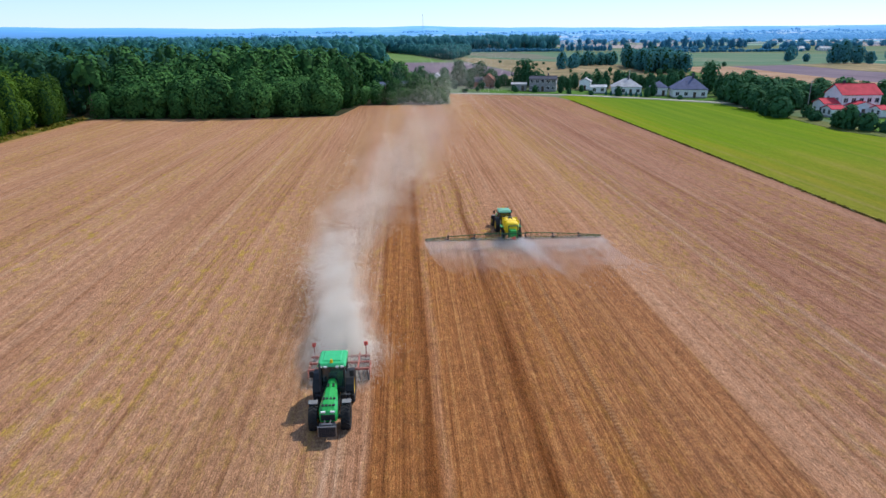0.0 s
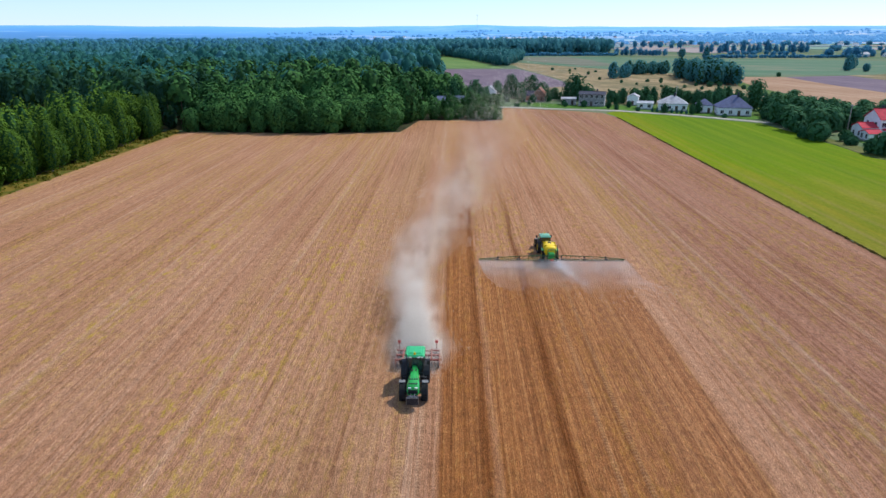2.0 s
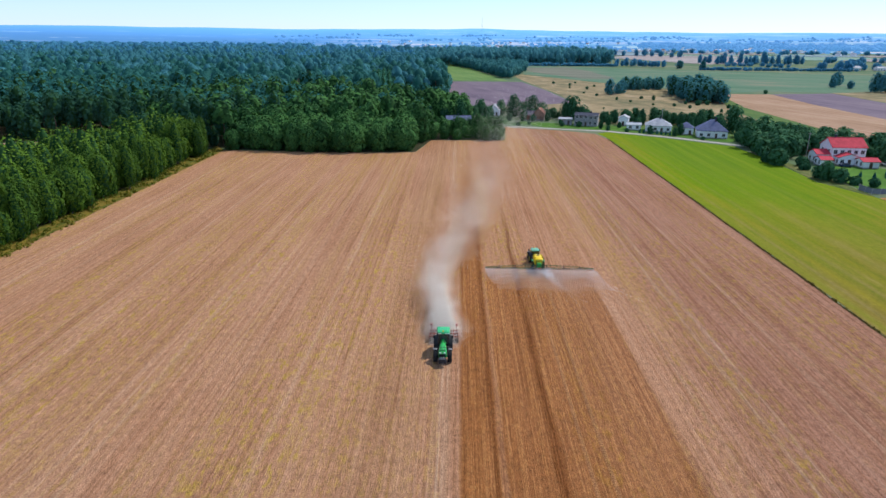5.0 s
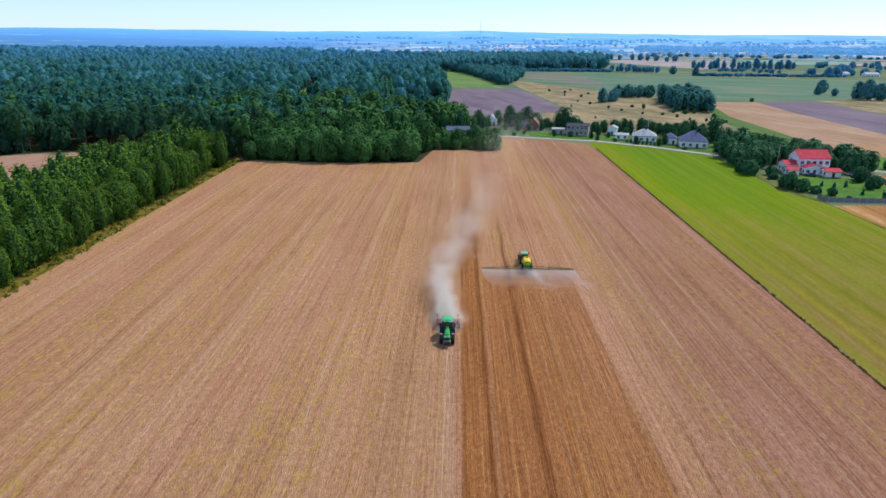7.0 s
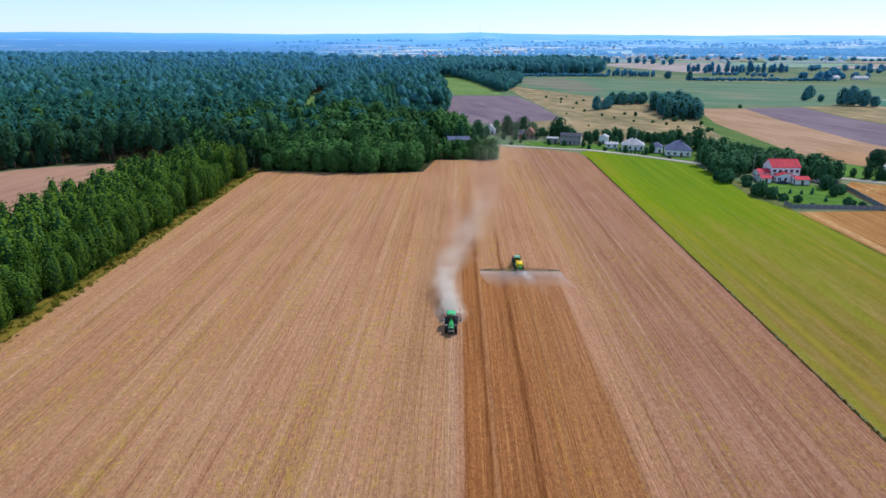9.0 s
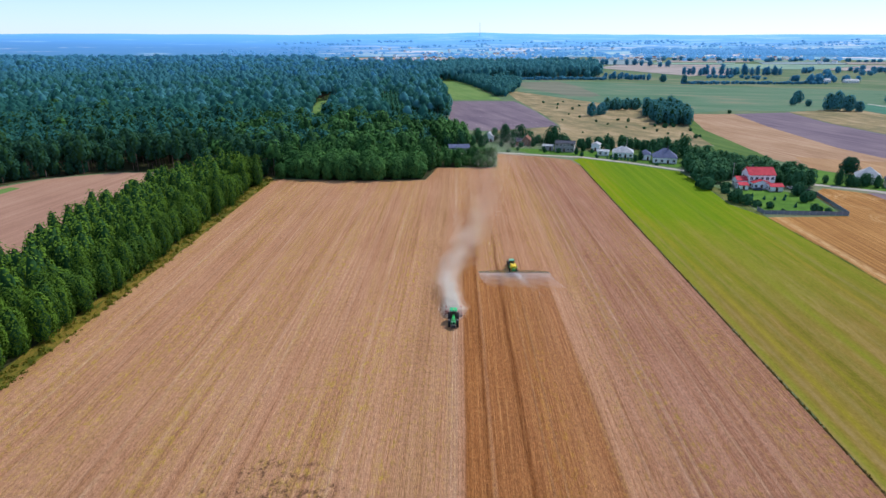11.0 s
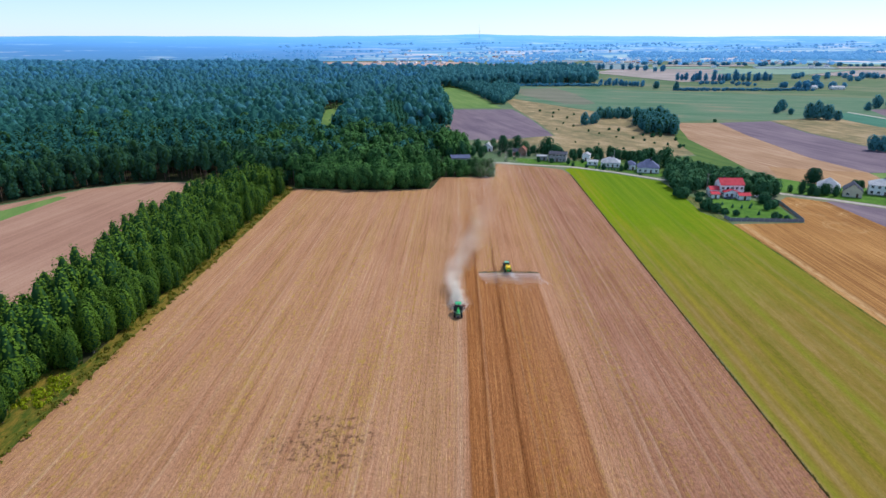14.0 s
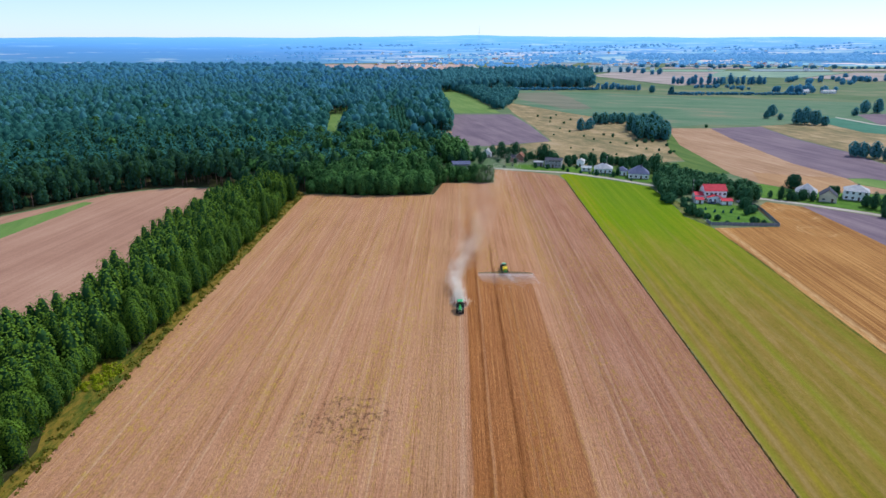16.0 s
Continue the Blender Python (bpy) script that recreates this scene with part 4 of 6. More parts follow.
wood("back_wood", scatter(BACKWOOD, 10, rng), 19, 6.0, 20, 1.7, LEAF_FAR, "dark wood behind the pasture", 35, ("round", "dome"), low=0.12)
STRIPWOOD = [(-14, 975), (14, 880), (30, 780), (44, 700), (54, 690), (72, 770), (86, 850), (86, 900), (62, 960), (48, 880), (40, 920), (36, 975)]
wood("strip_wood", scatter(STRIPWOOD, 7, rng), 12, 4.2, 44, 1.1, LEAF_COPSE, "narrow wood between grass wedge and heath", 36, low=0.08)
COPSE = [(157, 452), (179, 447), (192, 482), (201, 550), (172, 552), (160, 505)]
wood("copse", scatter(COPSE, 6.5, rng), 13.5, 4.2, 110, 0.75, LEAF_COPSE, "rounded copse standing on the heath", 37, low=0.06)
COPSE2 = [(139, 556), (172, 556), (178, 584), (144, 582)]
wood("small_copse", scatter(COPSE2, 6.0, rng), 9.5, 3.6, 90, 0.7, LEAF_COPSE, "small copse beside the larger one", 38, low=0.06)
wood("verge_weeds", [(rng.uniform(-98.5, -92.8), rng.uniform(-60, 252)) for i in range(620)], 0.6, 0.6, 9, 0.22, LEAF_WEED, "tall yellowing weeds along the verge", 40, core=False, wild=0.6, low=0.02, category="weeds")

wood("ditch_weeds", [(66.15 + rng.normal() * 0.1, rng.uniform(-20, 291)) for i in range(1300)], 0.26, 0.22, 6, 0.11, LEAF_DITCH, "dark low weeds along the field furrow", 44, core=False, wild=0.6, low=0.02, category="weeds")
wood("yellow_weeds", [(rng.uniform(-104.5, -97), rng.uniform(35, 50)) for i in range(90)], 0.9, 0.7, 12, 0.2, LEAF_LIME, "bright yellow-green weeds in a gap of the belt", 47, core=False, wild=0.5, low=0.02, category="weeds")

# ---- machines ----
PAINT_GREEN = plain("green_paint", (0.018, 0.40, 0.07), 0.35, 0, 0.25, 5, 0.4)
PAINT_ROOF = plain("green_roof_paint", (0.03, 0.48, 0.16), 0.4, 0, 0.2, 5, 0.3)
PAINT_TEAL = plain("pale_teal_roof_paint", (0.17, 0.46, 0.29), 0.5, 0, 0.25, 4)
PAINT_YELLOW = plain("yellow_plastic", (0.95, 0.65, 0.01), 0.4, 0, 0.2, 3)
RIM_YELLOW = plain("yellow_rim_paint", (0.70, 0.45, 0.02), 0.45, 0, 0.3, 6)
RUBBER = plain("tyre_rubber", (0.022, 0.022, 0.022), 0.85, 0, 0.4, 8)
BLACK = plain("black_plastic", (0.018, 0.02, 0.022), 0.5, 0, 0.3, 6)
IRON = plain("cast_iron", (0.045, 0.05, 0.06), 0.55, 0.4, 0.4, 6)
STEEL = plain("worn_steel", (0.35, 0.34, 0.33), 0.4, 0.8, 0.4, 8)
DUSTY = plain("dusty_fender", (0.20, 0.20, 0.20), 0.7, 0, 0.3, 6)
# dulled red: the veil of airborne dust before the tool is painted in
RED = plain("dust_veiled_red_paint", (0.46, 0.15, 0.11), 0.7, 0, 0.35, 5)
WARN = plain("warning_red", (0.85, 0.03, 0.02), 0.4, 0, 0.1, 5)
WHITE = plain("white_paint", (0.78, 0.78, 0.76), 0.5, 0, 0.12, 5)
BOOM = plain("dusty_green_boom_paint", (0.035, 0.13, 0.04), 0.6, 0, 0.35, 5)
AMBER = plain("amber_lens", (0.9, 0.55, 0.02), 0.2)


def glass_mat():
    k = Nodes("tinted_glass", 0.04)
    k.colour((0.035, 0.06, 0.055))
    k.b.inputs["Specular IOR Level"].default_value = 0.8
    k.b.inputs["Transmission Weight"].default_value = 0.25
    return k.m


GLASS = glass_mat()


def box(bm, at, size, bevel=0.03, top=(1, 1), shift=0.0):
    """A bevelled block; top: how its upper face is scaled, shift: moved along y."""
    made = bmesh.ops.create_cube(bm, size=1)["verts"]
    for v in made:
        up = v.co.z > 0
        v.co = Vector((v.co.x * size[0] * (top[0] if up else 1) + at[0], v.co.y * size[1] * (top[1] if up else 1) + at[1] + (shift if up else 0), v.co.z * size[2] + at[2]))
    if bevel:
        es = list({e for v in made for e in v.link_edges})
        bmesh.ops.bevel(bm, geom=es, offset=bevel, segments=2, affect="EDGES", profile=0.6)
    return bm


def one(at, size, bevel=0.03, top=(1, 1), shift=0.0):
    return box(bmesh.new(), at, size, bevel, top, shift)


def rod(bm, a, b, r=0.04, seg=8):
    limb(bm, a, b, r, r, seg)
    return bm


def lathe(bm, profile, at, seg=28):
    """Turns (radius, x) round an axle along x."""
    rings = []
    for r, x in profile:
        rings.append([bm.verts.new((at[0] + x, at[1] + math.cos(2 * math.pi * i / seg) * r, at[2] + math.sin(2 * math.pi * i / seg) * r)) for i in range(seg)])
    for p, q in zip(rings, rings[1:]):
        for i in range(seg):
            bm.faces.new((p[i], p[(i + 1) % seg], q[(i + 1) % seg], q[i]))
    for ring in (rings[0], rings[-1]):
        if (ring[0].co - ring[seg // 2].co).length < 0.9:
            bm.faces.new(ring)
    return bm


def wheel(parent, at, r, w, rim):
    h = w / 2
    bm = bmesh.new()
    lathe(bm, [(r * 0.56, -h * 0.8), (r * 0.8, -h), (r * 0.93, -h * 0.95), (r * 0.96, -h * 0.6), (r * 0.97, 0), (r * 0.96, h * 0.6), (r * 0.93, h * 0.95), (r * 0.8, h), (r * 0.56, h * 0.8)], at)
    for i in range(20):
        for s in (-1, 1):
            a = 2 * math.pi * (i + 0.25 * s) / 20
            m = Matrix.Translation(at) @ Matrix.Rotation(a, 4, "X") @ Matrix.Translation((s * h * 0.48, 0, r * 0.975)) @ Matrix.Rotation(s * 0.6, 4, "Z") @ Matrix.Diagonal((h * 1.0, 0.07, 0.09, 1))
            bmesh.ops.create_cube(bm, size=1, matrix=m)
    tyre = part("tyre", bm, RUBBER, parent, "lugged black farm tyre")
    bm = lathe(bmesh.new(), [(r * 0.57, -h * 0.8), (r * 0.53, -h * 0.55), (r * 0.3, -h * 0.2), (r * 0.14, -h * 0.45), (r * 0.14, h * 0.45), (r * 0.3, h * 0.2), (r * 0.53, h * 0.55), (r * 0.57, h * 0.8)], at, 20)
    part("rim", bm, rim, tyre, "painted wheel rim")


def tractor(label, scale=1.0):
    root = tagged(new("tractor"), label, "tractor")
    # hood: rises to the cab, broad at the nose
    bm = bmesh.new()
    rows = []
    for y, w, z0, z1 in ((1.1, 0.27, 1.15, 2.14), (1.5, 0.33, 1.12, 2.1), (2.1, 0.40, 1.1, 2.03), (2.8, 0.47, 1.05, 1.93), (3.3, 0.52, 1.02, 1.84), (3.62, 0.52, 1.0, 1.74), (3.82, 0.48, 1.0, 1.6), (3.92, 0.42, 1.0, 1.42)):
        rows.append([bm.verts.new(p) for p in ((-w, y, z0), (-w, y, z1 - 0.22), (-w * 0.62, y, z1), (0, y, z1 + 0.05), (w * 0.62, y, z1), (w, y, z1 - 0.22), (w, y, z0))])
    for p, q in zip(rows, rows[1:]):
        for i in range(6):
            bm.faces.new((p[i], q[i], q[i + 1], p[i + 1]))
    bm.faces.new(rows[-1])
    bm.faces.new(rows[0][::-1])
    bmesh.ops.recalc_face_normals(bm, faces=bm.faces[:])
    hood = part("hood", bm, PAINT_GREEN, root, "bright green engine hood")
    part("grille", one((0, 3.92, 1.28), (0.8, 0.06, 0.36), 0.02), BLACK, hood, "black grille")
    for s in (-1, 1):
        part("headlight", one((s * 0.27, 3.86, 1.6), (0.26, 0.1, 0.1), 0.02), WHITE, hood, "clear headlight")
        part("vent", one((s * 0.15, 1.75, 2.1), (0.14, 0.34, 0.03), 0.01), BLACK, hood, "black hood vent")
        for k in (0.1, 0.3):
            part("grille_slot", one((s * k, 2.95, 1.93), (0.13, 0.2, 0.05), 0.01), BLACK, hood, "black air slot")
            part("grille_slot", one((s * k, 3.5, 1.82), (0.15, 0.16, 0.06), 0.01), BLACK, hood, "black air slot")
        part("side_screen", one((s * 0.5, 2.6, 1.3), (0.04, 1.3, 0.36), 0.015), BLACK, hood, "black side screen")
    part("chassis", box(one((0, 1.4, 0.85), (0.62, 4.6, 0.5), 0.05), (0, 3.0, 0.72), (1.5, 0.22, 0.22), 0.04), IRON, root, "dark iron chassis")
    bm = one((0, 4.38, 0.78), (0.95, 0.5, 0.62), 0.06)
    for i in range(7):
        box(bm, (-0.36 + 0.12 * i, 4.62, 0.82), (0.08, 0.1, 0.5), 0.02)
    weight = part("front_weight", bm, IRON, root, "dark front ballast block")
    bm = bmesh.new()
    for a, b in (((-0.5, 4.6, 0.5), (-0.5, 4.6, 1.12)), ((0.5, 4.6, 0.5), (0.5, 4.6, 1.12)), ((-0.5, 4.6, 1.12), (0.5, 4.6, 1.12))):
        rod(bm, a, b, 0.035, 6)
    part("guard_frame", bm, STEEL, weight, "pale steel guard frame")
    bm = rod(bmesh.new(), (-0.18, 4.0, 1.15), (-0.12, 4.45, 1.2), 0.04)
    rod(bm, (0.18, 4.0, 1.15), (0.12, 4.45, 1.2), 0.04)
    rod(bm, (-0.3, 4.45, 1.2), (0.3, 4.45, 1.2), 0.05)
    part("hitch_bar", bm, STEEL, weight, "bare steel hitch bar")
    # cab
    cab = part("cab_floor", one((0, 0.2, 1.35), (1.5, 1.9, 0.3), 0.05), BLACK, root, "black cab base")
    for sx in (-1, 1):
        bm = rod(bmesh.new(), (sx * 0.74, 1.08, 1.4), (sx * 0.7, 0.92, 2.9), 0.05)
        part("front_pillar", bm, BLACK, cab)
        bm = rod(bmesh.new(), (sx * 0.8, 0.1, 1.4), (sx * 0.78, 0.05, 2.9), 0.05)
        part("door_pillar", bm, BLACK, cab)
        bm = rod(bmesh.new(), (sx * 0.76, -0.72, 1.5), (sx * 0.74, -0.72, 2.9), 0.06)
        part("rear_pillar", bm, BLACK, cab)
        part("side_window", one((sx * 0.77, 0.2, 2.15), (0.03, 1.6, 1.35), 0.01, (1, 0.95)), GLASS, cab, "tinted side window")
    part("windscreen", one((0, 1.0, 2.15), (1.4, 0.03, 1.4), 0.01, (0.95, 1), -0.14), GLASS, cab, "tinted windscreen")
    part("rear_window", one((0, -0.74, 2.2), (1.42, 0.03, 1.25), 0.01), GLASS, cab, "tinted rear window")
    part("seat", box(one((0, -0.1, 1.75), (0.55, 0.55, 0.18), 0.06), (0, -0.38, 2.1), (0.55, 0.16, 0.7), 0.06), BLACK, cab, "black driver's seat")
    bm = one((0, 0.12, 3.0), (1.8, 1.95, 0.22), 0.1, (0.84, 0.86))
    box(bm, (0, 0.1, 3.13), (1.2, 1.35, 0.1), 0.045, (0.86, 0.88))
    roof = part("roof", bm, PAINT_ROOF, root, "green cab roof")
    bm = bmesh.new()
    bmesh.ops.create_cone(bm, cap_ends=True, segments=14, radius1=0.1, radius2=0.07, depth=0.2, matrix=Matrix.Translation((0, 0.85, 3.2)))
    part("beacon", bm, AMBER, roof, "amber warning beacon")
    for s in (-1, 1):
        for k in (0.35, 0.65):
            part("work_lamp", one((s * k, 1.17, 2.98), (0.2, 0.08, 0.1), 0.02), WHITE, roof, "white work lamp")
        bm = rod(bmesh.new(), (s * 0.75, 0.95, 2.75), (s * 1.15, 1.15, 2.7), 0.025)
        box(bm, (s * 1.2, 1.16, 2.5), (0.26, 0.1, 0.42), 0.04)
        part("mirror", bm, BLACK, root, "black wing mirror")
        # fenders
        bm = bmesh.new()
        ring = []
        for i in range(8):
            a = math.radians(15 + 22 * i)
            y, z = -math.cos(a) * 1.08, 1.0 + math.sin(a) * 1.08
            ring.append([bm.verts.new((s * x, y, z)) for x in (0.66, 1.24)] + [bm.verts.new((s * x, y * 0.97, 1 + (z - 1) * 0.97)) for x in (1.24, 0.66)])
        for p, q in zip(ring, ring[1:]):
            for i in range(4):
                bm.faces.new((p[i], p[(i + 1) % 4], q[(i + 1) % 4], q[i]))
        bmesh.ops.recalc_face_normals(bm, faces=bm.faces[:])
        part("rear_fender", bm, BLACK, root, "black rear fender")
        part("front_fender", one((s * 0.97, 2.75, 1.58), (0.54, 0.42, 0.06), 0.02), DUSTY, root, "dusty front mudguard")
        for k in range(3):
            part("step", one((s * 0.86, 1.2, 0.55 + 0.27 * k), (0.36, 0.26, 0.05), 0.012), IRON, root, "cab step")
        part("fuel_tank", one((s * 0.62, 0.95, 0.95), (0.35, 0.9, 0.5), 0.08), BLACK, root, "black fuel tank")
        wheel(root, (s * 0.95, 0, 1.0), 1.0, 0.62, RIM_YELLOW)
        wheel(root, (s * 0.93, 3.0, 0.74), 0.74, 0.54, RIM_YELLOW)
    bm = rod(bmesh.new(), (0.68, 1.25, 1.5), (0.68, 1.2, 3.05), 0.07)
    rod(bm, (0.68, 1.2, 3.0), (0.72, 1.05, 3.2), 0.06)
    part("exhaust", bm, IRON, root, "dark exhaust stack")
    bm = rod(bmesh.new(), (-0.42, -0.6, 0.8), (-0.42, -1.6, 0.7), 0.06)
    rod(bm, (0.42, -0.6, 0.8), (0.42, -1.6, 0.7), 0.06)
    rod(bm, (0, -0.7, 1.3), (0, -1.6, 1.2), 0.05)
    part("rear_linkage", bm, IRON, root, "rear linkage arms")
    return root


def cultivator():
    root = tagged(new("cultivator"), "dust-veiled red disc cultivator mounted behind the tractor", "cultivator")
    for y in (-2.1, -3.0, -3.9):
        part("cross_beam", one((0, y, 0.95), (4.0, 0.14, 0.14), 0.02), RED, root, "dust-veiled red cross beam")
    for x in (-1.3, 0, 1.3):
        part("long_beam", one((x, -3.0, 1.08), (0.12, 2.3, 0.12), 0.02), RED, root)
    bm = rod(bmesh.new(), (-0.45, -1.6, 0.7), (-0.3, -2.2, 1.7), 0.06)
    rod(bm, (0.45, -1.6, 0.7), (0.3, -2.2, 1.7), 0.06)
    rod(bm, (0, -2.2, 1.7), (0, -3.9, 1.05), 0.06)
    part("headstock", bm, RED, root, "red headstock")
    for y, s in ((-2.1, 1), (-3.0, -1)):
        for i in range(14):
            x = -1.9 + 0.29 * i
            bm = bmesh.new()
            bmesh.ops.create_cone(bm, cap_ends=True, segments=18, radius1=0.3, radius2=0.22, depth=0.07, matrix=Matrix.Translation((x, y - 0.2, 0.27)) @ Matrix.Rotation(s * 0.35, 4, "Z") @ Matrix.Rotation(math.pi / 2, 4, "Y"))
            rod(bm, (x, y, 0.9), (x, y - 0.18, 0.3), 0.03, 6)
            part("disc", bm, STEEL, root, "bare steel disc on its arm")
    bm = lathe(bmesh.new(), [(0.27, -1.95), (0.3, -1.9), (0.3, 1.9), (0.27, 1.95)], (0, -4.4, 0.3), 20)
    for i in range(16):
        box(bm, (-1.9 + 0.253 * i, -4.4, 0.3), (0.05, 0.66, 0.66), 0.02)
    part("packer_roller", bm, IRON, root, "ribbed packer roller")
    for s in (-1, 1):
        part("roller_arm", rod(bmesh.new(), (s * 1.7, -3.9, 0.95), (s * 1.7, -4.4, 0.35), 0.06), RED, root)
        part("side_plate", one((s * 2.03, -3.0, 0.5), (0.05, 1.7, 0.55), 0.02), RED, root, "red side plate")
        bm = rod(bmesh.new(), (s * 1.75, -3.9, 0.95), (s * 1.75, -3.9, 2.0), 0.03)
        post = part("marker_post", bm, RED, root)
        part("warning_board", one((s * 1.75, -3.93, 1.86), (0.24, 0.04, 0.28), 0.01), WARN, post, "red warning board")
        for k in (-0.1, 0.1):
            part("board_stripe", one((s * 1.75, -3.955, 1.86 + 0.8 * k), (0.22, 0.012, 0.06), 0.003), WHITE, post, "white stripe")
    return root


def sprayer():
    root = tagged(new("field_sprayer"), "trailed field sprayer with yellow tank and wide green boom spread", "sprayer")
    bm = bmesh.new()
    rings = []
    for y, k in ((-1.55, 0.72), (-1.45, 0.9), (-1.1, 1.0), (0, 1.04), (1.0, 1.0), (1.45, 0.88), (1.6, 0.66)):
        ring = []
        for i in range(20):
            a = 2 * math.pi * i / 20
            cx, cz = math.cos(a), math.sin(a)
            ring.append(bm.verts.new((math.copysign(abs(cx) ** 0.6, cx) * 0.86 * k, y, 1.97 + math.copysign(abs(cz) ** 0.65, cz) * 0.75 * k)))
        rings.append(ring)
    for p, q in zip(rings, rings[1:]):
        for i in range(20):
            bm.faces.new((p[i], p[(i + 1) % 20], q[(i + 1) % 20], q[i]))
    bm.faces.new(rings[0])
    bm.faces.new(rings[-1])
    bmesh.ops.recalc_face_normals(bm, faces=bm.faces[:])
    tank = part("tank", bm, PAINT_YELLOW, root, "bulging yellow plastic tank", True)
    bm = bmesh.new()
    bmesh.ops.create_cone(bm, cap_ends=True, segments=18, radius1=0.26, radius2=0.24, depth=0.12, matrix=Matrix.Translation((0, 0.5, 2.78)))
    part("lid", bm, BLACK, tank, "black tank lid")
    bm = bmesh.new()
    for a, b in (((-0.6, -1.2, 2.45), (-0.2, 0.2, 2.78)), ((-0.2, 0.2, 2.78), (0.65, 1.2, 2.4)), ((0.52, -1.4, 2.35), (0.1, 0.1, 2.8))):
        rod(bm, a, b, 0.05, 6)
    part("hose", bm, BLACK, tank, "black filling hoses")
    part("tank_band", box(one((0, -0.7, 1.97), (1.82, 0.07, 1.55), 0.02), (0, 0.7, 1.97), (1.82, 0.07, 1.55), 0.02), PAINT_YELLOW, tank)
    bm = one((0.42, 0, 1.12), (0.14, 4.4, 0.2), 0.03)
    box(bm, (-0.42, 0, 1.12), (0.14, 4.4, 0.2), 0.03)
    for y in (-1.9, 0, 1.9):
        box(bm, (0, y, 1.12), (0.9, 0.14, 0.16), 0.03)
    part("chassis", bm, PAINT_GREEN, root, "green steel chassis")
    bm = rod(bmesh.new(), (-0.42, 1.9, 1.1), (0, 2.5, 0.75), 0.08)
    rod(bm, (0.42, 1.9, 1.1), (0, 2.5, 0.75), 0.08)
    part("drawbar", bm, PAINT_GREEN, root, "green drawbar")
    part("standpipe", rod(bmesh.new(), (0.9, -1.5, 1.2), (0.92, -1.55, 3.15), 0.05), BLACK, root, "black upright pipe")
    part("axle", rod(bmesh.new(), (-0.9, -0.2, 0.9), (0.9, -0.2, 0.9), 0.09), IRON, root)
    for s in (-1, 1):
        wheel(root, (s * 1.0, -0.2, 0.92), 0.92, 0.46, RIM_YELLOW)
        part("mudguard", one((s * 1.0, -0.2, 1.92), (0.5, 1.2, 0.05), 0.02), PAINT_GREEN, root, "green mudguard")
    part("clean_water_tank", one((0, -1.75, 1.6), (0.8, 0.4, 0.75), 0.1), PAINT_GREEN, root, "green rear tank")
    part("ladder", box(one((-0.95, 1.5, 1.5), (0.06, 0.06, 1.3), 0.01), (-0.95, 1.9, 1.5), (0.06, 0.06, 1.3), 0.01), STEEL, root)
    # lift mast and centre frame
    bm = bmesh.new()
    for s in (-1, 1):
        rod(bm, (s * 0.55, -2.2, 0.7), (s * 0.55, -2.2, 2.5), 0.07)
        rod(bm, (s * 1.3, -2.45, 0.95), (s * 0.4, -2.45, 2.0), 0.05)
        rod(bm, (s * 0.55, -2.2, 1.5), (s * 0.4, -1.7, 1.2), 0.06)
    rod(bm, (-1.4, -2.45, 0.95), (1.4, -2.45, 0.95), 0.07)
    rod(bm, (-1.4, -2.45, 1.65), (1.4, -2.45, 1.65), 0.06)
    rod(bm, (-0.55, -2.2, 2.5), (0.55, -2.2, 2.5), 0.07)
    part("lift_frame", bm, BOOM, root, "green boom lift frame")
    part("pump_box", one((0, -2.25, 1.55), (0.8, 0.35, 0.8), 0.06), PAINT_GREEN, root, "green valve box")
    bm = bmesh.new()
    bmesh.ops.create_cone(bm, cap_ends=True, segments=3, radius1=0.34, radius2=0.34, depth=0.04, matrix=Matrix.Translation((0.05, -2.62, 1.1)) @ Matrix.Rotation(math.pi / 2, 4, "X") @ Matrix.Rotation(math.pi / 2, 4, "Z"))
    part("warning_triangle", bm, WARN, root, "red slow vehicle triangle")
    part("marker_lamp", one((-0.55, -2.56, 1.0), (0.3, 0.08, 0.14), 0.02), WHITE, root, "pale marker lamp")
    # boom wings: open lattice in three folding sections each side
    for s in (-1, 1):
        for k, (x0, x1, h0, h1) in enumerate(((1.4, 4.6, 0.75, 0.62), (4.65, 7.7, 0.6, 0.45), (7.75, 10.45, 0.42, 0.2))):
            bm = bmesh.new()
            n = 5
            base = 1.0
            rod(bm, (s * x0, -2.45, base), (s * x1, -2.45, base), 0.055, 6)
            rod(bm, (s * x0, -2.45, base + h0), (s * x1, -2.45, base + h1), 0.05, 6)
            rod(bm, (s * x0, -2.15, base + 0.1), (s * x1, -2.25, base + 0.1), 0.04, 6)
            for i in range(n + 1):
                f = i / n
                x, h = x0 + (x1 - x0) * f, h0 + (h1 - h0) * f
                rod(bm, (s * x, -2.45, base), (s * x, -2.45, base + h), 0.03, 5)
                rod(bm, (s * x, -2.45, base), (s * x, -2.2, base + 0.1), 0.025, 5)
                if i < n:
                    xn = x0 + (x1 - x0) * (i + 1) / n
                    rod(bm, (s * x, -2.45, base + h), (s * xn, -2.45, base), 0.025, 5)
            wing = part("boom_section", bm, BOOM, root, "green lattice boom section")
            part("hinge", box(one((s * x0, -2.42, base + 0.3), (0.16, 0.22, 0.7), 0.03), (s * (x0 + 0.25), -2.42, base + 0.16), (0.3, 0.16, 0.16), 0.03), IRON, wing, "dark folding hinge")
            bm = rod(bmesh.new(), (s * x0, -2.52, base - 0.08), (s * x1, -2.52, base - 0.08), 0.025, 5)
            for i in range(6):
                x = x0 + (x1 - x0) * (i + 0.5) / 6
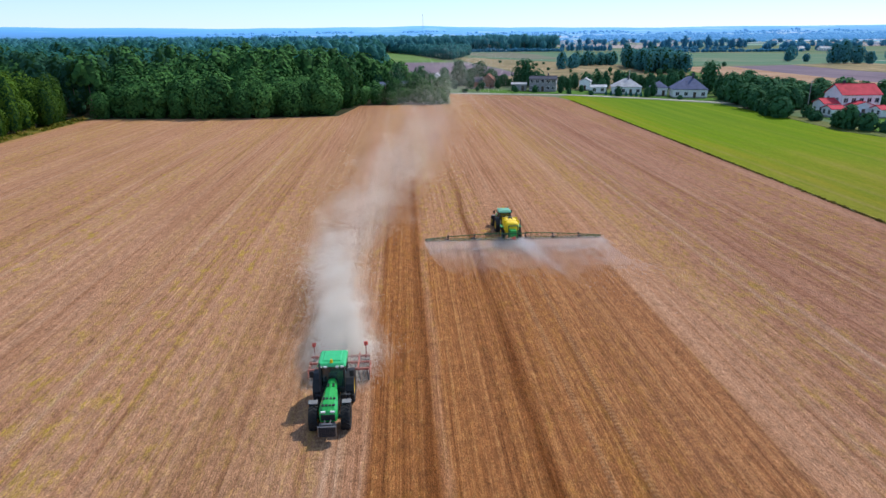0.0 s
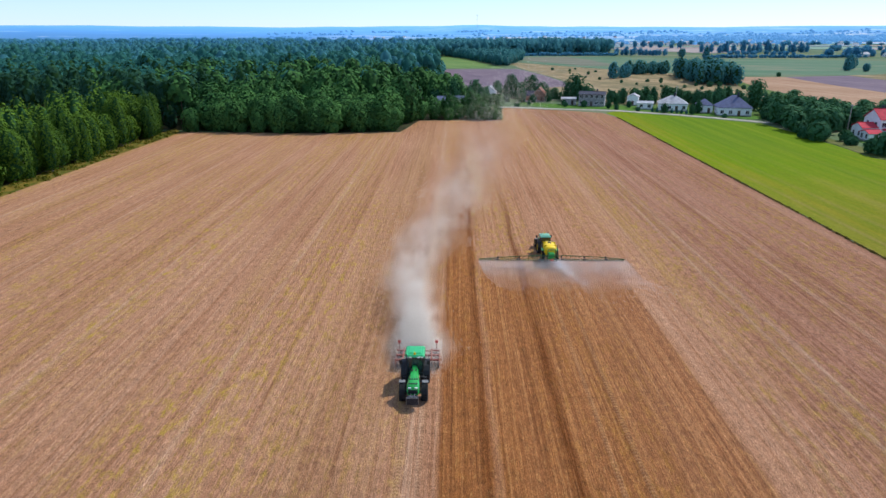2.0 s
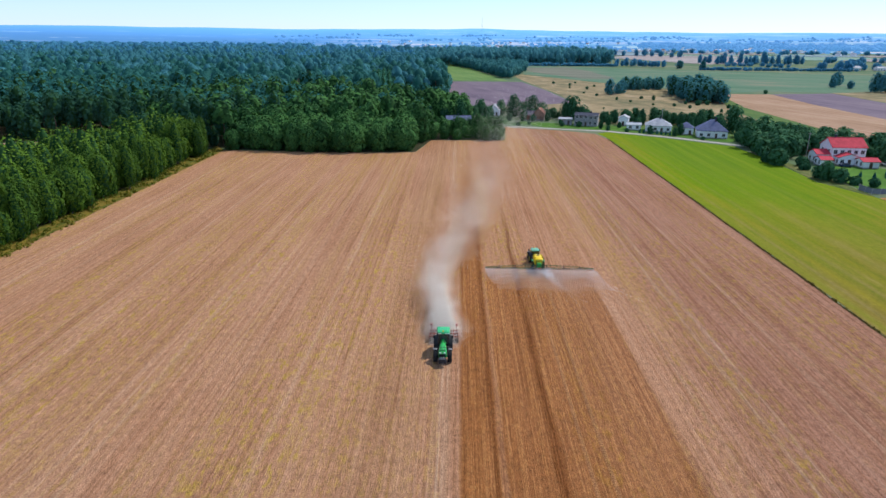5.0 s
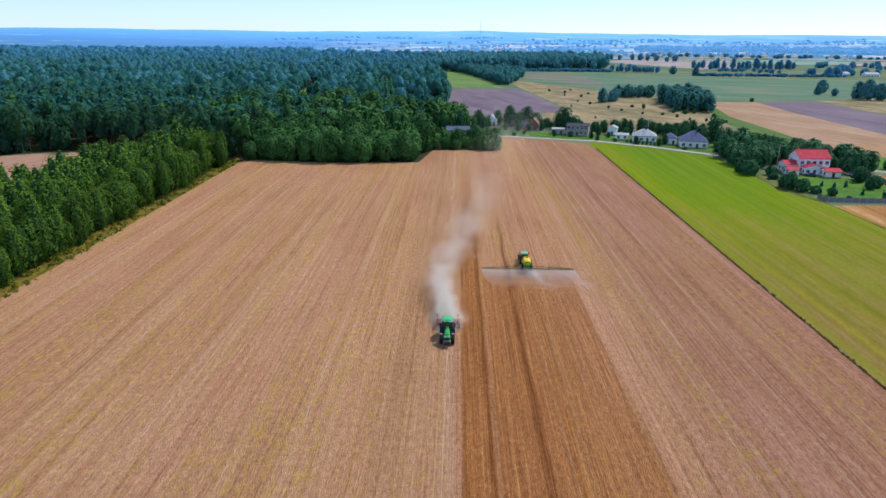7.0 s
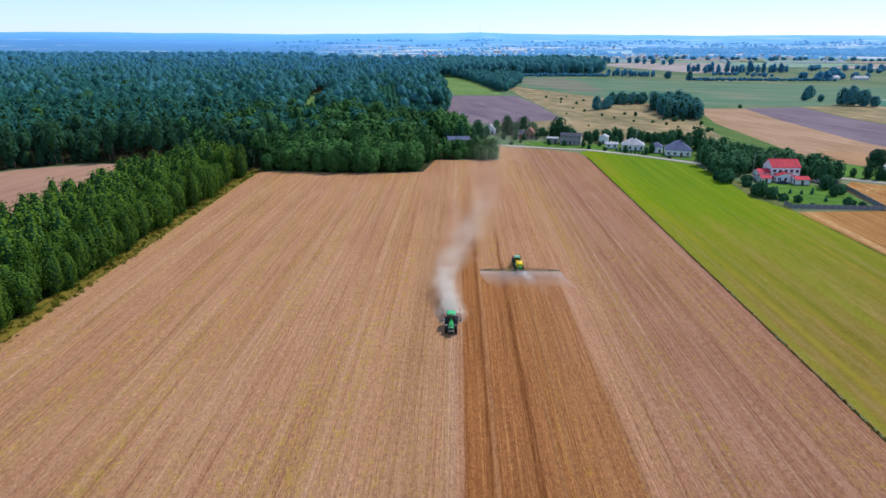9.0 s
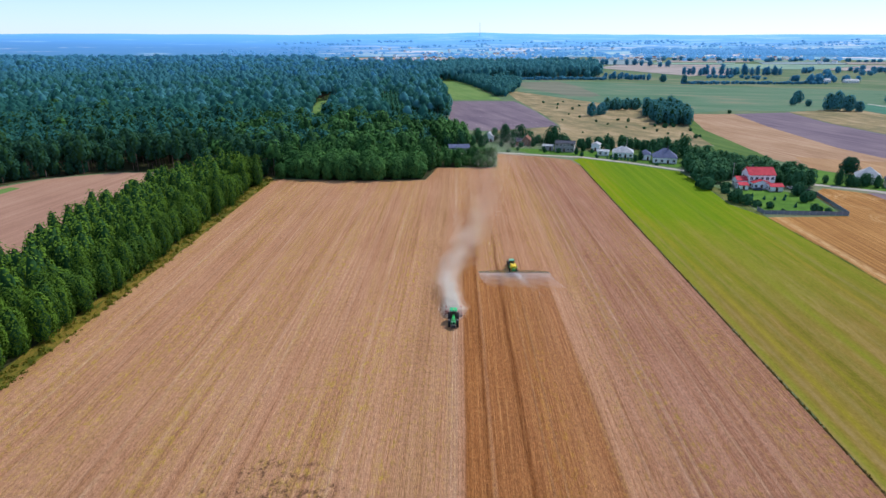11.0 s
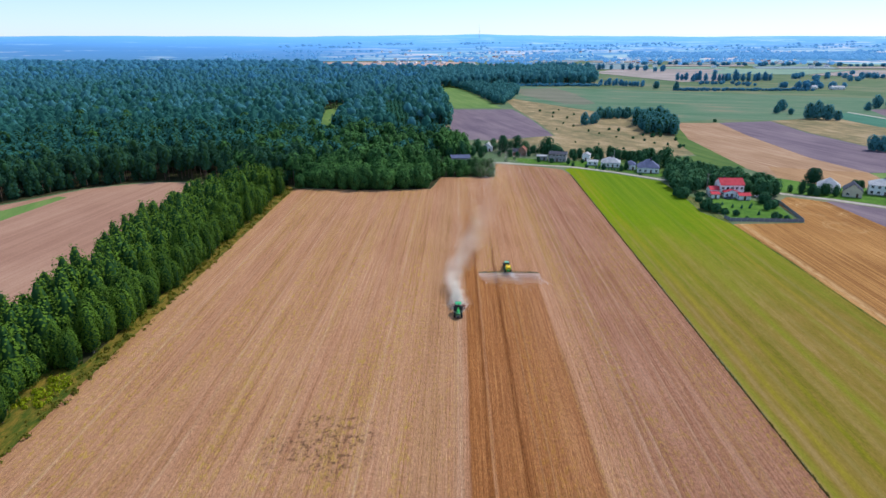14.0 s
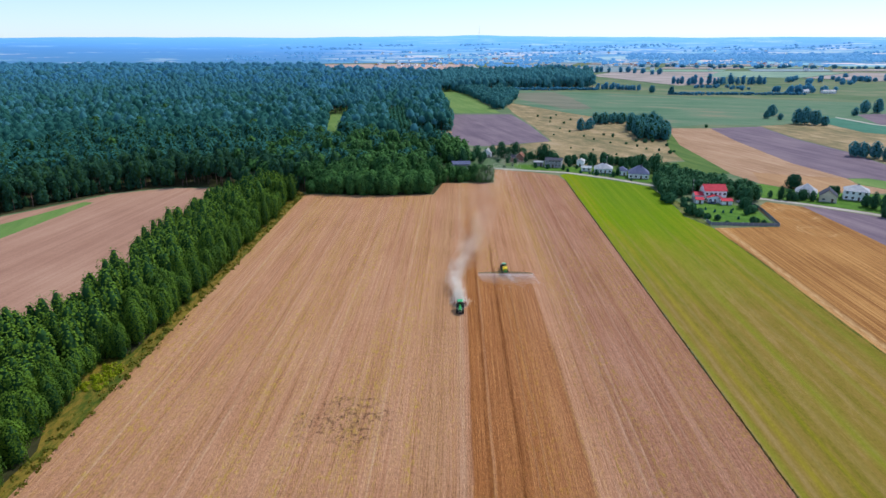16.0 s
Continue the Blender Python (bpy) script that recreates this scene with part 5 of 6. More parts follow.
                box(bm, (s * x, -2.52, base - 0.16), (0.06, 0.06, 0.14), 0.01)
            part("nozzle_line", bm, BLACK, wing, "black spray line with nozzles")
    return root


t1 = tractor("bright green tractor with yellow beacon working the dusty field")
t1.matrix_basis = pose(-2.0, 89.1, 0.06, 0, 0, 180) @ Matrix.Scale(1.1, 4)
c1 = cultivator()
c1.matrix_basis = pose(-2.0, 89.1, 0.06, 0, 0, 180) @ Matrix.Scale(1.1, 4)
t2 = copy_thing(t1, pose(15.6, 127.3, 0.06, 0, 0, 2))
t2.scale = (0.93, 0.93, 0.93)
for piece in t2.children:
    if piece.name.startswith("roof"):
        piece.data = piece.data.copy()
        piece.data.materials[0] = PAINT_TEAL
tagged(t2, "dark green tractor pulling the yellow field sprayer")
sp = sprayer()
sp.matrix_basis = pose(15.8, 123.6, 0.06)

# ---- dust and spray ----


def dust_mat(name, c):
    """Fine airborne grains that scatter light evenly."""
    k = Nodes(name, 1.0)
    up = k.add("ShaderNodeCombineXYZ", Z=1.0)
    df, tr = k.t.nodes.new("ShaderNodeBsdfDiffuse"), k.t.nodes.new("ShaderNodeBsdfTranslucent")
    for n in (df, tr):
        n.inputs["Color"].default_value = (*c, 1)
    k.link(up.outputs[0], df.inputs["Normal"])
    mx = k.t.nodes.new("ShaderNodeMixShader")
    mx.inputs[0].default_value = 0.42
    k.link(df.outputs[0], mx.inputs[1])
    k.link(tr.outputs[0], mx.inputs[2])
    k.link(mx.outputs[0], k.t.nodes["Material Output"].inputs[0])
    return k.m


def specks(name, pts, size, mat, label, category, seed):
    """A cloud of tiny flakes."""
    g = np.random.default_rng(seed)
    n = len(pts)
    a = g.normal(size=(n, 3))
    a /= np.linalg.norm(a, axis=1)[:, None]
    b = np.cross(a, g.normal(size=(n, 3)))
    b /= np.linalg.norm(b, axis=1)[:, None]
    s = size * g.uniform(0.6, 1.4, (n, 1))
    V = np.stack([pts + a * s, pts - a * s * 0.5 + b * s * 0.87, pts - a * s * 0.5 - b * s * 0.87], 1).reshape(-1, 3)
    V[:, 2] = np.maximum(V[:, 2], 0.08)
    me = bpy.data.meshes.new(name)
    me.vertices.add(3 * n)
    me.vertices.foreach_set("co", V.astype(np.float32).ravel())
    me.loops.add(3 * n)
    me.loops.foreach_set("vertex_index", np.arange(3 * n, dtype=np.int32))
    me.polygons.add(n)
    me.polygons.foreach_set("loop_start", (np.arange(n) * 3).astype(np.int32))
    me.polygons.foreach_set("loop_total", np.full(n, 3, dtype=np.int32))
    me.update(calc_edges=True)
    me.materials.append(mat)
    return tagged(new(name, me), label, category, kind="stuff")


DUST = dust_mat("soil_dust", (1.0, 0.96, 0.90))
MIST = dust_mat("spray_mist", (0.86, 0.89, 0.96))


def plume():
    g = np.random.default_rng(5)
    out = []
    # way, mean height, half width and thickness of the plume as it drifts off
    keys = [(94.2, -1.9, 1.1, 1.7, 2.6), (98, -2.1, 2.0, 1.8, 2.2), (104, -3.2, 2.9, 2.2, 1.35), (110, -4.3, 3.6, 2.8, 1.05), (116, -3.2, 4.8, 3.2, 0.95), (124, -0.8, 5.6, 3.5, 0.85), (138, 2.6, 6.8, 4.4, 0.72), (158, 6.0, 8.0, 6.0, 0.5), (190, 9.5, 8.5, 8.0, 0.2), (226, 12, 9.0, 11.0, 0.08)]
    ys = [k[0] for k in keys]
    for i in range(1400):
        f = g.uniform(0, 1) ** 1.5
        y = 94.0 + f * 130
        x, z, w, d = (float(np.interp(y, ys, [k[j] for k in keys])) for j in (1, 2, 3, 4))
        puff = 0.75 + 0.6 * noise.noise(Vector((y * 0.16, 2, 5)))
        c = np.array([x + g.normal() * w * 0.42, y, max(0.3, z + g.normal() * z * 0.35)])
        r = w * g.uniform(0.15, 0.45)
        n = int(390 * d * puff * g.uniform(0.3, 1.6) / (0.25 + 0.75 * (1 - f) + 0.001) * (1.5 * (1 - f) + 0.2))
        out.append(c + g.normal(size=(max(n, 1), 3)) * np.array([r, r * 1.3, r * 0.7]))
    return np.concatenate(out)


pl = plume()


def veil_of_dust():
    """The oldest dust, thinned out and carried off over the head of the field."""
    g = np.random.default_rng(25)
    out = []
    for i in range(70):
        f = g.uniform(0, 1)
        c = np.array([11 + 20 * f + g.normal() * 5, 212 + 92 * f, 5 + 8 * f + abs(g.normal()) * 3])
        r = 3 + 4 * f
        out.append(c + g.normal(size=(int(g.uniform(100, 380)), 3)) * np.array([r, r * 1.6, r * 0.55]))
    return np.concatenate(out)


def low_dust():
    """Fine dust stirred up round the wheels and the tool."""
    g = np.random.default_rng(15)
    n = 130000
    f = g.uniform(0, 1, n) ** 0.55
    x = -2.0 + g.normal(size=n) * (1.0 + 0.55 * f)
    y = 89.6 + 6.4 * f + g.normal(size=n) * 0.4
    z = np.abs(g.normal(size=n)) * (0.35 + 0.9 * f) + 0.1
    return np.stack([x, y, z], 1)


specks("wheel_dust", low_dust(), 0.0185, DUST, "fine dust stirred up by wheels and tool", "dust", 18)
specks("dust_veil", veil_of_dust(), 0.05, DUST, "thin old dust drifting over the head of the field", "dust", 19)
specks("dust_cloud", pl, 0.0222, DUST, "pale dust plume drifting behind the tractor", "dust", 8)


def mist():
    g = np.random.default_rng(6)
    n = 100000
    x = g.uniform(5.2, 26.6, n)
    back_ = g.exponential(2.8, n)
    z = np.abs(1.0 - 0.2 * back_ + g.normal(size=n) * 0.22)
    a = np.stack([x + back_ * 0.25, 121.0 - back_, z], 1)
    m = 18000
    b_ = g.exponential(2.6, m)
    b = np.stack([16.6 + b_ * 0.35 + g.normal(size=m) * 0.6, 120.8 - b_, np.abs(0.9 - 0.1 * b_ + g.normal(size=m) * 0.3)], 1)
    return np.concatenate([a, b])


specks("spray_mist", mist(), 0.0175, MIST, "thin white spray mist under the boom", "spray", 9)

# ---- village ----
PLASTER = plain("white_render", (0.90, 0.90, 0.91), 0.85, 0, 0.12, 0.8)
CREAM = plain("cream_render", (0.62, 0.54, 0.40), 0.85, 0, 0.12, 0.8)
GREY_WALL = plain("grey_render", (0.36, 0.35, 0.36), 0.9, 0, 0.25, 0.8)
TILE_RED = plain("red_metal_roof", (0.56, 0.062, 0.085), 0.75, 0, 0.25, 0.6, spec=0.06)
TILE_GREY = plain("slate_grey_roof", (0.13, 0.15, 0.25), 0.75, 0, 0.3, 0.6, spec=0.06)
TILE_PALE = plain("pale_roof_sheets", (0.42, 0.44, 0.47), 0.75, 0.2, 0.3, 0.6, spec=0.06)
TILE_DARK = plain("dark_roof_felt", (0.07, 0.075, 0.10), 0.75, 0, 0.3, 0.6, spec=0.06)
TILE_BROWN = plain("brown_tile_roof", (0.26, 0.12, 0.08), 0.75, 0, 0.3, 0.6, spec=0.06)
BRICKY = plain("weathered_brick_wall", (0.30, 0.17, 0.12), 0.9, 0, 0.3, 1.0)
PANE = plain("window_pane", (0.03, 0.035, 0.045), 0.08, 0, 0.1, 2)
DOORM = plain("dark_door", (0.10, 0.06, 0.04), 0.6, 0, 0.3, 2)
FENCE = plain("grey_fence_board", (0.20, 0.215, 0.25), 0.8, 0, 0.3, 1.0)
CONCRETE = plain("concrete", (0.4, 0.39, 0.37), 0.9, 0, 0.25, 2)


def slab(bm, pts, thick=0.16):
    """A roof plane with thickness below it."""
    top = [bm.verts.new(p) for p in pts]
    low = [bm.verts.new((p[0], p[1], p[2] - thick)) for p in pts]
    bm.faces.new(top)
    bm.faces.new(low[::-1])
    n = len(pts)
    for i in range(n):
        bm.faces.new((top[i], low[i], low[(i + 1) % n], top[(i + 1) % n]))


def roof_on(root, w, d, eave, ridge, kind, mat, along="x", label="roof", over=0.35):
    a, b = w / 2 + over, d / 2 + over
    bm = bmesh.new()
    e = eave + 0.1
    if kind == "flat":
        box(bm, (0, 0, eave + 0.12), (w + 2 * over, d + 2 * over, 0.24), 0.04)
    elif kind == "hip":
        k = max(0.0, a - b) if along == "x" else 0.0
        k2 = max(0.0, b - a)
        p, q = (-k, -k2, ridge), (k, k2, ridge)
        if k2:
            slab(bm, [(-a, -b, e), (a, -b, e), p])
            slab(bm, [(a, b, e), (-a, b, e), q])
            slab(bm, [(a, -b, e), (a, b, e), q, p])
            slab(bm, [(-a, b, e), (-a, -b, e), p, q])
        else:
            slab(bm, [(-a, -b, e), (a, -b, e), q, p] if k else [(-a, -b, e), (a, -b, e), q])
            slab(bm, [(a, b, e), (-a, b, e), p, q] if k else [(a, b, e), (-a, b, e), p])
            slab(bm, [(a, -b, e), (a, b, e), q])
            slab(bm, [(-a, b, e), (-a, -b, e), p])
    elif along == "x":
        slab(bm, [(-a, -b, e), (a, -b, e), (a, 0, ridge), (-a, 0, ridge)])
        slab(bm, [(a, b, e), (-a, b, e), (-a, 0, ridge), (a, 0, ridge)])
    else:
        slab(bm, [(a, -b, e), (a, b, e), (0, b, ridge), (0, -b, ridge)])
        slab(bm, [(-a, b, e), (-a, -b, e), (0, -b, ridge), (0, b, ridge)])
    bmesh.ops.recalc_face_normals(bm, faces=bm.faces[:])
    r = part("roof", bm, mat, root, label)
    if kind == "gable":
        bm = rod(bmesh.new(), (-a, 0, ridge + 0.02), (a, 0, ridge + 0.02), 0.12, 6) if along == "x" else rod(bmesh.new(), (0, -b, ridge + 0.02), (0, b, ridge + 0.02), 0.12, 6)
        part("ridge_cap", bm, mat, r)
    return r


def walls_on(root, w, d, eave, ridge, kind, mat, along="x", label=""):
    bm = bmesh.new()
    a, b = w / 2, d / 2
    if kind == "gable":
        if along == "x":
            prof = [(-b, -0.1), (b, -0.1), (b, eave), (0, ridge - 0.12), (-b, eave)]
            ends = [[bm.verts.new((x, y, z)) for y, z in prof] for x in (-a, a)]
        else:
            prof = [(-a, -0.1), (a, -0.1), (a, eave), (0, ridge - 0.12), (-a, eave)]
            ends = [[bm.verts.new((x, y, z)) for x, z in prof] for y in (-b, b)]
        bm.faces.new(ends[0])
        bm.faces.new(ends[1])
        for i in range(5):
            bm.faces.new((ends[0][i], ends[0][(i + 1) % 5], ends[1][(i + 1) % 5], ends[1][i]))
        bmesh.ops.recalc_face_normals(bm, faces=bm.faces[:])
    else:
        box(bm, (0, 0, eave / 2 - 0.05), (w, d, eave + 0.1), 0)
    wall = part("wall", bm, mat, root, label)
    part("plinth", one((0, 0, 0.2), (w + 0.12, d + 0.12, 0.5), 0.02), CONCRETE, wall, "grey plinth")
    return wall


def window_on(wall, x, y, z, w, h, side):
    """side: 's' faces -y, 'e' faces +x, 'w' faces -x."""
    t = 0.07
    bm = bmesh.new()
    size = (lambda u, v: (u, t * 1.5, v)) if side == "s" else (lambda u, v: (t * 1.5, u, v))
    off = (lambda u, v: (x + u, y, z + v)) if side == "s" else (lambda u, v: (x, y + u, z + v))
    for u, v, a, b in ((0, h / 2, w + 0.16, 0.09), (0, -h / 2, w + 0.16, 0.09), (-w / 2, 0, 0.09, h), (w / 2, 0, 0.09, h), (0, 0, 0.07, h)):
        box(bm, off(u, v), size(a, b), 0)
    fr = part("window", bm, WHITE, wall, "white framed window")
    part("pane", one(off(0, 0), (w, t, h) if side == "s" else (t, w, h), 0), PANE, fr, "dark glass pane")
    sx, sy = (0, -0.08) if side == "s" else ((0.08, 0) if side == "e" else (-0.08, 0))
    part("sill", one((off(0, -h / 2 - 0.07)[0] + sx, off(0, 0)[1] + sy, z - h / 2 - 0.07), (w + 0.3, 0.22, 0.05) if side == "s" else (0.22, w + 0.3, 0.05), 0), CONCRETE, fr)


def chimney_on(roof, x, y, z, h=1.2, mat=None):
    bm = one((x, y, z + h / 2 - 0.4), (0.6, 0.6, h + 0.8), 0.02)
    box(bm, (x, y, z + h + 0.03), (0.74, 0.74, 0.12), 0.02)
    part("chimney", bm, mat or TILE_DARK, roof, "square chimney")


def house(label, x, y, turn, w, d, eave, ridge, kind, wallm, roofm, along="x", rows=1, cols=3, chimney=None, door=True, rooflabel="", category="house"):
    root = tagged(new("house"), label, category)
    wall = walls_on(root, w, d, eave, ridge, kind, wallm, along)
    rf = roof_on(root, w, d, eave, ridge, kind, roofm, along, rooflabel)
    for r in range(rows):
        z = 1.55 + r * 2.8
        for i in range(cols):
            u = -w / 2 + w * (i + 0.5) / cols
            if door and r == 0 and i == cols // 2:
                part("door", one((u, -d / 2, 1.1), (1.05, 0.14, 2.1), 0.02), DOORM, wall, "dark entrance door")
            else:
                window_on(wall, u, -d / 2 - 0.01, z, 1.3, 1.3, "s")
        for s, sx in (("e", 1), ("w", -1)):
            for v in (-0.25, 0.25):
                window_on(wall, sx * (w / 2 + 0.01), v * d, z, 1.1, 1.3, s)
    if chimney:
        chimney_on(rf, *chimney)
    root.matrix_basis = pose(x, y, 0.05, 0, 0, turn)
    return root


house("white two-storey house with a bright red metal roof", 141.0, 241.5, -2, 11.9, 9.0, 5.9, 8.9, "gable", PLASTER, TILE_RED, rows=2, cols=5, chimney=(-3, 0.6, 8.6))
house("low white annex with a red roof beside the main house", 132.2, 240.5, -2, 4.4, 6.0, 3.4, 4.8, "gable", PLASTER, TILE_RED, cols=2, door=False, category="annex")
house("white front wing with a low red gable", 139.6, 235.4, -2, 7.6, 3.6, 2.9, 4.3, "gable", PLASTER, TILE_RED, "y", cols=3, category="annex")
house("white garage with a flat sloping red roof", 144.2, 230.9, -2, 5.6, 5.0, 2.4, 3.5, "gable", PLASTER, TILE_RED, cols=1, category="garage")
house("small white outbuilding with a faded red roof", 130.6, 234.0, -2, 4.0, 5.0, 2.4, 3.4, "gable", PLASTER, TILE_RED, "x", cols=1, category="outbuilding")
house("white bungalow under a large blue-grey hipped roof", 115.2, 300.0, -14, 12.6, 11, 3.2, 7.8, "hip", PLASTER, TILE_GREY, cols=4, chimney=(1.2, -0.8, 7.2, 1.6))
house("grey side building with a hipped slate roof", 106.5, 308, -14, 6, 7, 3.2, 5.6, "hip", PLASTER, TILE_GREY, cols=2, category="outbuilding")
house("white bungalow with a pale hipped roof", 96.0, 316.5, -14, 11.6, 9.5, 3.0, 6.2, "hip", PLASTER, TILE_PALE, cols=4, chimney=(0.5, -0.5, 5.8, 1.4))
house("low white outbuilding with a pale roof", 85.5, 321, -14, 6.5, 6, 2.6, 3.4, "gable", PLASTER, TILE_PALE, cols=2, door=False, category="outbuilding")
house("white gabled cottage half hidden by trees", 84.5, 337, -20, 4.8, 6, 3.8, 5.2, "gable", PLASTER, TILE_PALE, "y", cols=1)
house("old grey two-storey farmhouse with a dark shallow roof", 65.2, 335.5, -16, 11.5, 9, 5.2, 6.3, "gable", GREY_WALL, TILE_DARK, rows=2, cols=5, chimney=(2, 0, 6.1))
house("grey lean-to shed by the farmhouse", 55, 339, -10, 6.5, 6, 2.8, 3.4, "gable", GREY_WALL, TILE_PALE, cols=2, category="shed")
house("brick cottage with a brown tiled gable", 43.5, 356, -15, 6, 7, 3.4, 6.4, "gable", BRICKY, TILE_BROWN, "y", cols=2)
house("dark wooden barn among trees", 37, 355, -15, 7, 6, 2.8, 5.0, "gable", BRICKY, TILE_DARK, cols=2, category="barn")
house("white cottage with a pale roof behind trees", 20, 374, -10, 7, 8, 3.2, 6.0, "gable", PLASTER, TILE_PALE, "y", cols=2)
house("long low house with a mauve-grey roof at the wood", -0.5, 331, 4, 12.5, 7, 3.0, 4.8, "gable", GREY_WALL, TILE_GREY, cols=4, chimney=(0, 0.3, 4.6))
house("brown-roofed house in a forest clearing", -40, 466, 8, 9, 7, 3.0, 5.4, "gable", CREAM, TILE_BROWN, cols=4)
house("white two-storey house with a pale hipped roof", 221.5, 243, -28, 12, 10, 5.2, 8.2, "hip", PLASTER, TILE_PALE, rows=2, cols=4, chimney=(0.5, 0, 7.6))
house("cream house with a dark blue-black gabled roof", 204.3, 239.5, -28, 8.5, 9.5, 3.2, 7.0, "gable", CREAM, TILE_DARK, "y", cols=2)
house("pale house with a light metal hipped roof", 197, 249, -28, 10.5, 10, 3.2, 7.6, "hip", PLASTER, TILE_PALE, cols=3)
house("white farm building among far trees", 530, 905, 5, 16, 9, 3.6, 6, "gable", PLASTER, TILE_PALE, cols=5)
house("white barn with a pale roof among far trees", 566, 900, 0, 19, 9, 3.5, 5.5, "gable", PLASTER, TILE_PALE, cols=5, category="barn")
house("long white farm shed far across the fields", 905, 1240, 0, 36, 14, 4, 6.5, "gable", PLASTER, TILE_PALE, cols=6, category="barn")

# garden fence of solid grey boards
fence = tagged(new("garden_fence"), "solid grey board fence round the garden", "fence")
run = [(121, 196), (121.5, 190.5), (153.5, 188.5), (158.5, 221.5), (155.5, 234)]
for (x0, y0), (x1, y1) in zip(run, run[1:]):
    L = math.hypot(x1 - x0, y1 - y0)
    n = max(1, round(L / 2.4))
    turn = math.degrees(math.atan2(y1 - y0, x1 - x0))
    for i in range(n):
        f = (i + 0.5) / n
        pn = part("panel", one((0, 0, 0.9), (L / n - 0.14, 0.05, 1.6), 0.01), FENCE, fence)
        pn.matrix_basis = pose(x0 + (x1 - x0) * f, y0 + (y1 - y0) * f, 0.05, 0, 0, turn)
        ps = part("post", one((0, 0, 0.92), (0.12, 0.12, 1.84), 0.01), CONCRETE, fence)
        ps.matrix_basis = pose(x0 + (x1 - x0) * i / n, y0 + (y1 - y0) * i / n, 0.05, 0, 0, turn)

# utility pole and far radio mast
pole = tagged(new("utility_pole"), "slim pale concrete utility pole", "pole")
bm = bmesh.new()
limb(bm, (0, 0, -0.2), (0, 0, 9.5), 0.18, 0.1, 8)
part("shaft", bm, CONCRETE, pole)
part("crossarm", one((0, 0, 9.0), (1.6, 0.1, 0.12), 0.02), CONCRETE, pole)
pole.matrix_basis = pose(132.8, 250, 0)
copy_thing(pole, pose(100, 325, 0, 0, 0, 40))
mast = tagged(new("radio_mast"), "tall slender lattice radio mast on the horizon", "mast")
bm = bmesh.new()
for i in range(3):
    a = 2.09 * i
    limb(bm, (2.2 * math.cos(a), 2.2 * math.sin(a), 0), (0.8 * math.cos(a), 0.8 * math.sin(a), 78), 0.3, 0.2, 5)
for z in range(0, 76, 4):
    for i in range(3):
        r0, r1 = 2.2 - 1.4 * z / 78, 2.2 - 1.4 * (z + 4) / 78
        limb(bm, (r0 * math.cos(2.09 * i), r0 * math.sin(2.09 * i), z), (r1 * math.cos(2.09 * i + 2.09), r1 * math.sin(2.09 * i + 2.09), z + 4), 0.12, 0.12, 4)
part("lattice", bm, STEEL, mast)
mast.matrix_basis = pose(126, 3900, rise(126, 3900) - 0.5)

# cars by the houses
CAR_PAINTS = [plain("dark_blue_car_paint", (0.03, 0.05, 0.12), 0.25, 0.2, 0.1, 3, 0.6), plain("silver_car_paint", (0.5, 0.5, 0.52), 0.3, 0.4, 0.1, 3, 0.6)]


def car(label, paint, x, y, turn):
    root = tagged(new("car"), label, "car")
    bm = one((0, 0, 0.62), (1.75, 4.2, 0.62), 0.12, (0.95, 0.97))
    part("body", bm, paint, root)
    part("cabin", one((0, -0.15, 1.17), (1.6, 2.3, 0.5), 0.08, (0.8, 0.68)), PANE, root, "dark glazed cabin")
    part("roof", one((0, -0.15, 1.43), (1.28, 1.5, 0.06), 0.03), paint, root)
    for sx in (-1, 1):
        for yy in (-1.3, 1.3):
            bm = lathe(bmesh.new(), [(0.2, -0.1), (0.32, -0.1), (0.32, 0.1), (0.2, 0.1)], (sx * 0.8, yy, 0.33), 16)
            part("wheel", bm, RUBBER, root)
    root.matrix_basis = pose(x, y, 0.06, 0, 0, turn)


car("dark blue car parked before the white garage", CAR_PAINTS[0], 137.0, 231.2, 75)
car("silver car parked in the yard", CAR_PAINTS[1], 153.4, 234, 15)

# trees and bushes of the village and the fields, one by one
garden_kinds = [make_tree("garden_tree", 300 + i, (9, 12, 7.5, 11)[i], 0.3, (3.4, 3.8, 3.0, 4.2)[i], ("round", "tall", "round", "round")[i], 480, 0.4, LEAF_GARDEN, BARK, "leafy garden tree in the village", group="village trees") for i in range(4)]
far_kinds = [make_tree("field_tree", 310 + i, (10, 8.5)[i], 0.3, (3.8, 3.6)[i], ("tall", "round")[i], 380, 0.48, LEAF_FAR, BARK, "lone leafy tree out in the fields", group="field trees") for i in range(2)]
bush_kinds = [make_tree("bush", 320 + i, (3.2, 2.4, 4.0)[i], 0.05, (2.0, 1.7, 1.7)[i], "round", 230, 0.3, LEAF_GARDEN, BARK, "rounded dark green bush", "bush", group="bushes") for i in range(3)]
spruce = make_tree("small_spruce", 330, 3.0, 0.1, 1.0, "cone", 260, 0.2, LEAF_PINE, BARK, "small dark spruce planted on the lawn", "tree", group="garden spruces")
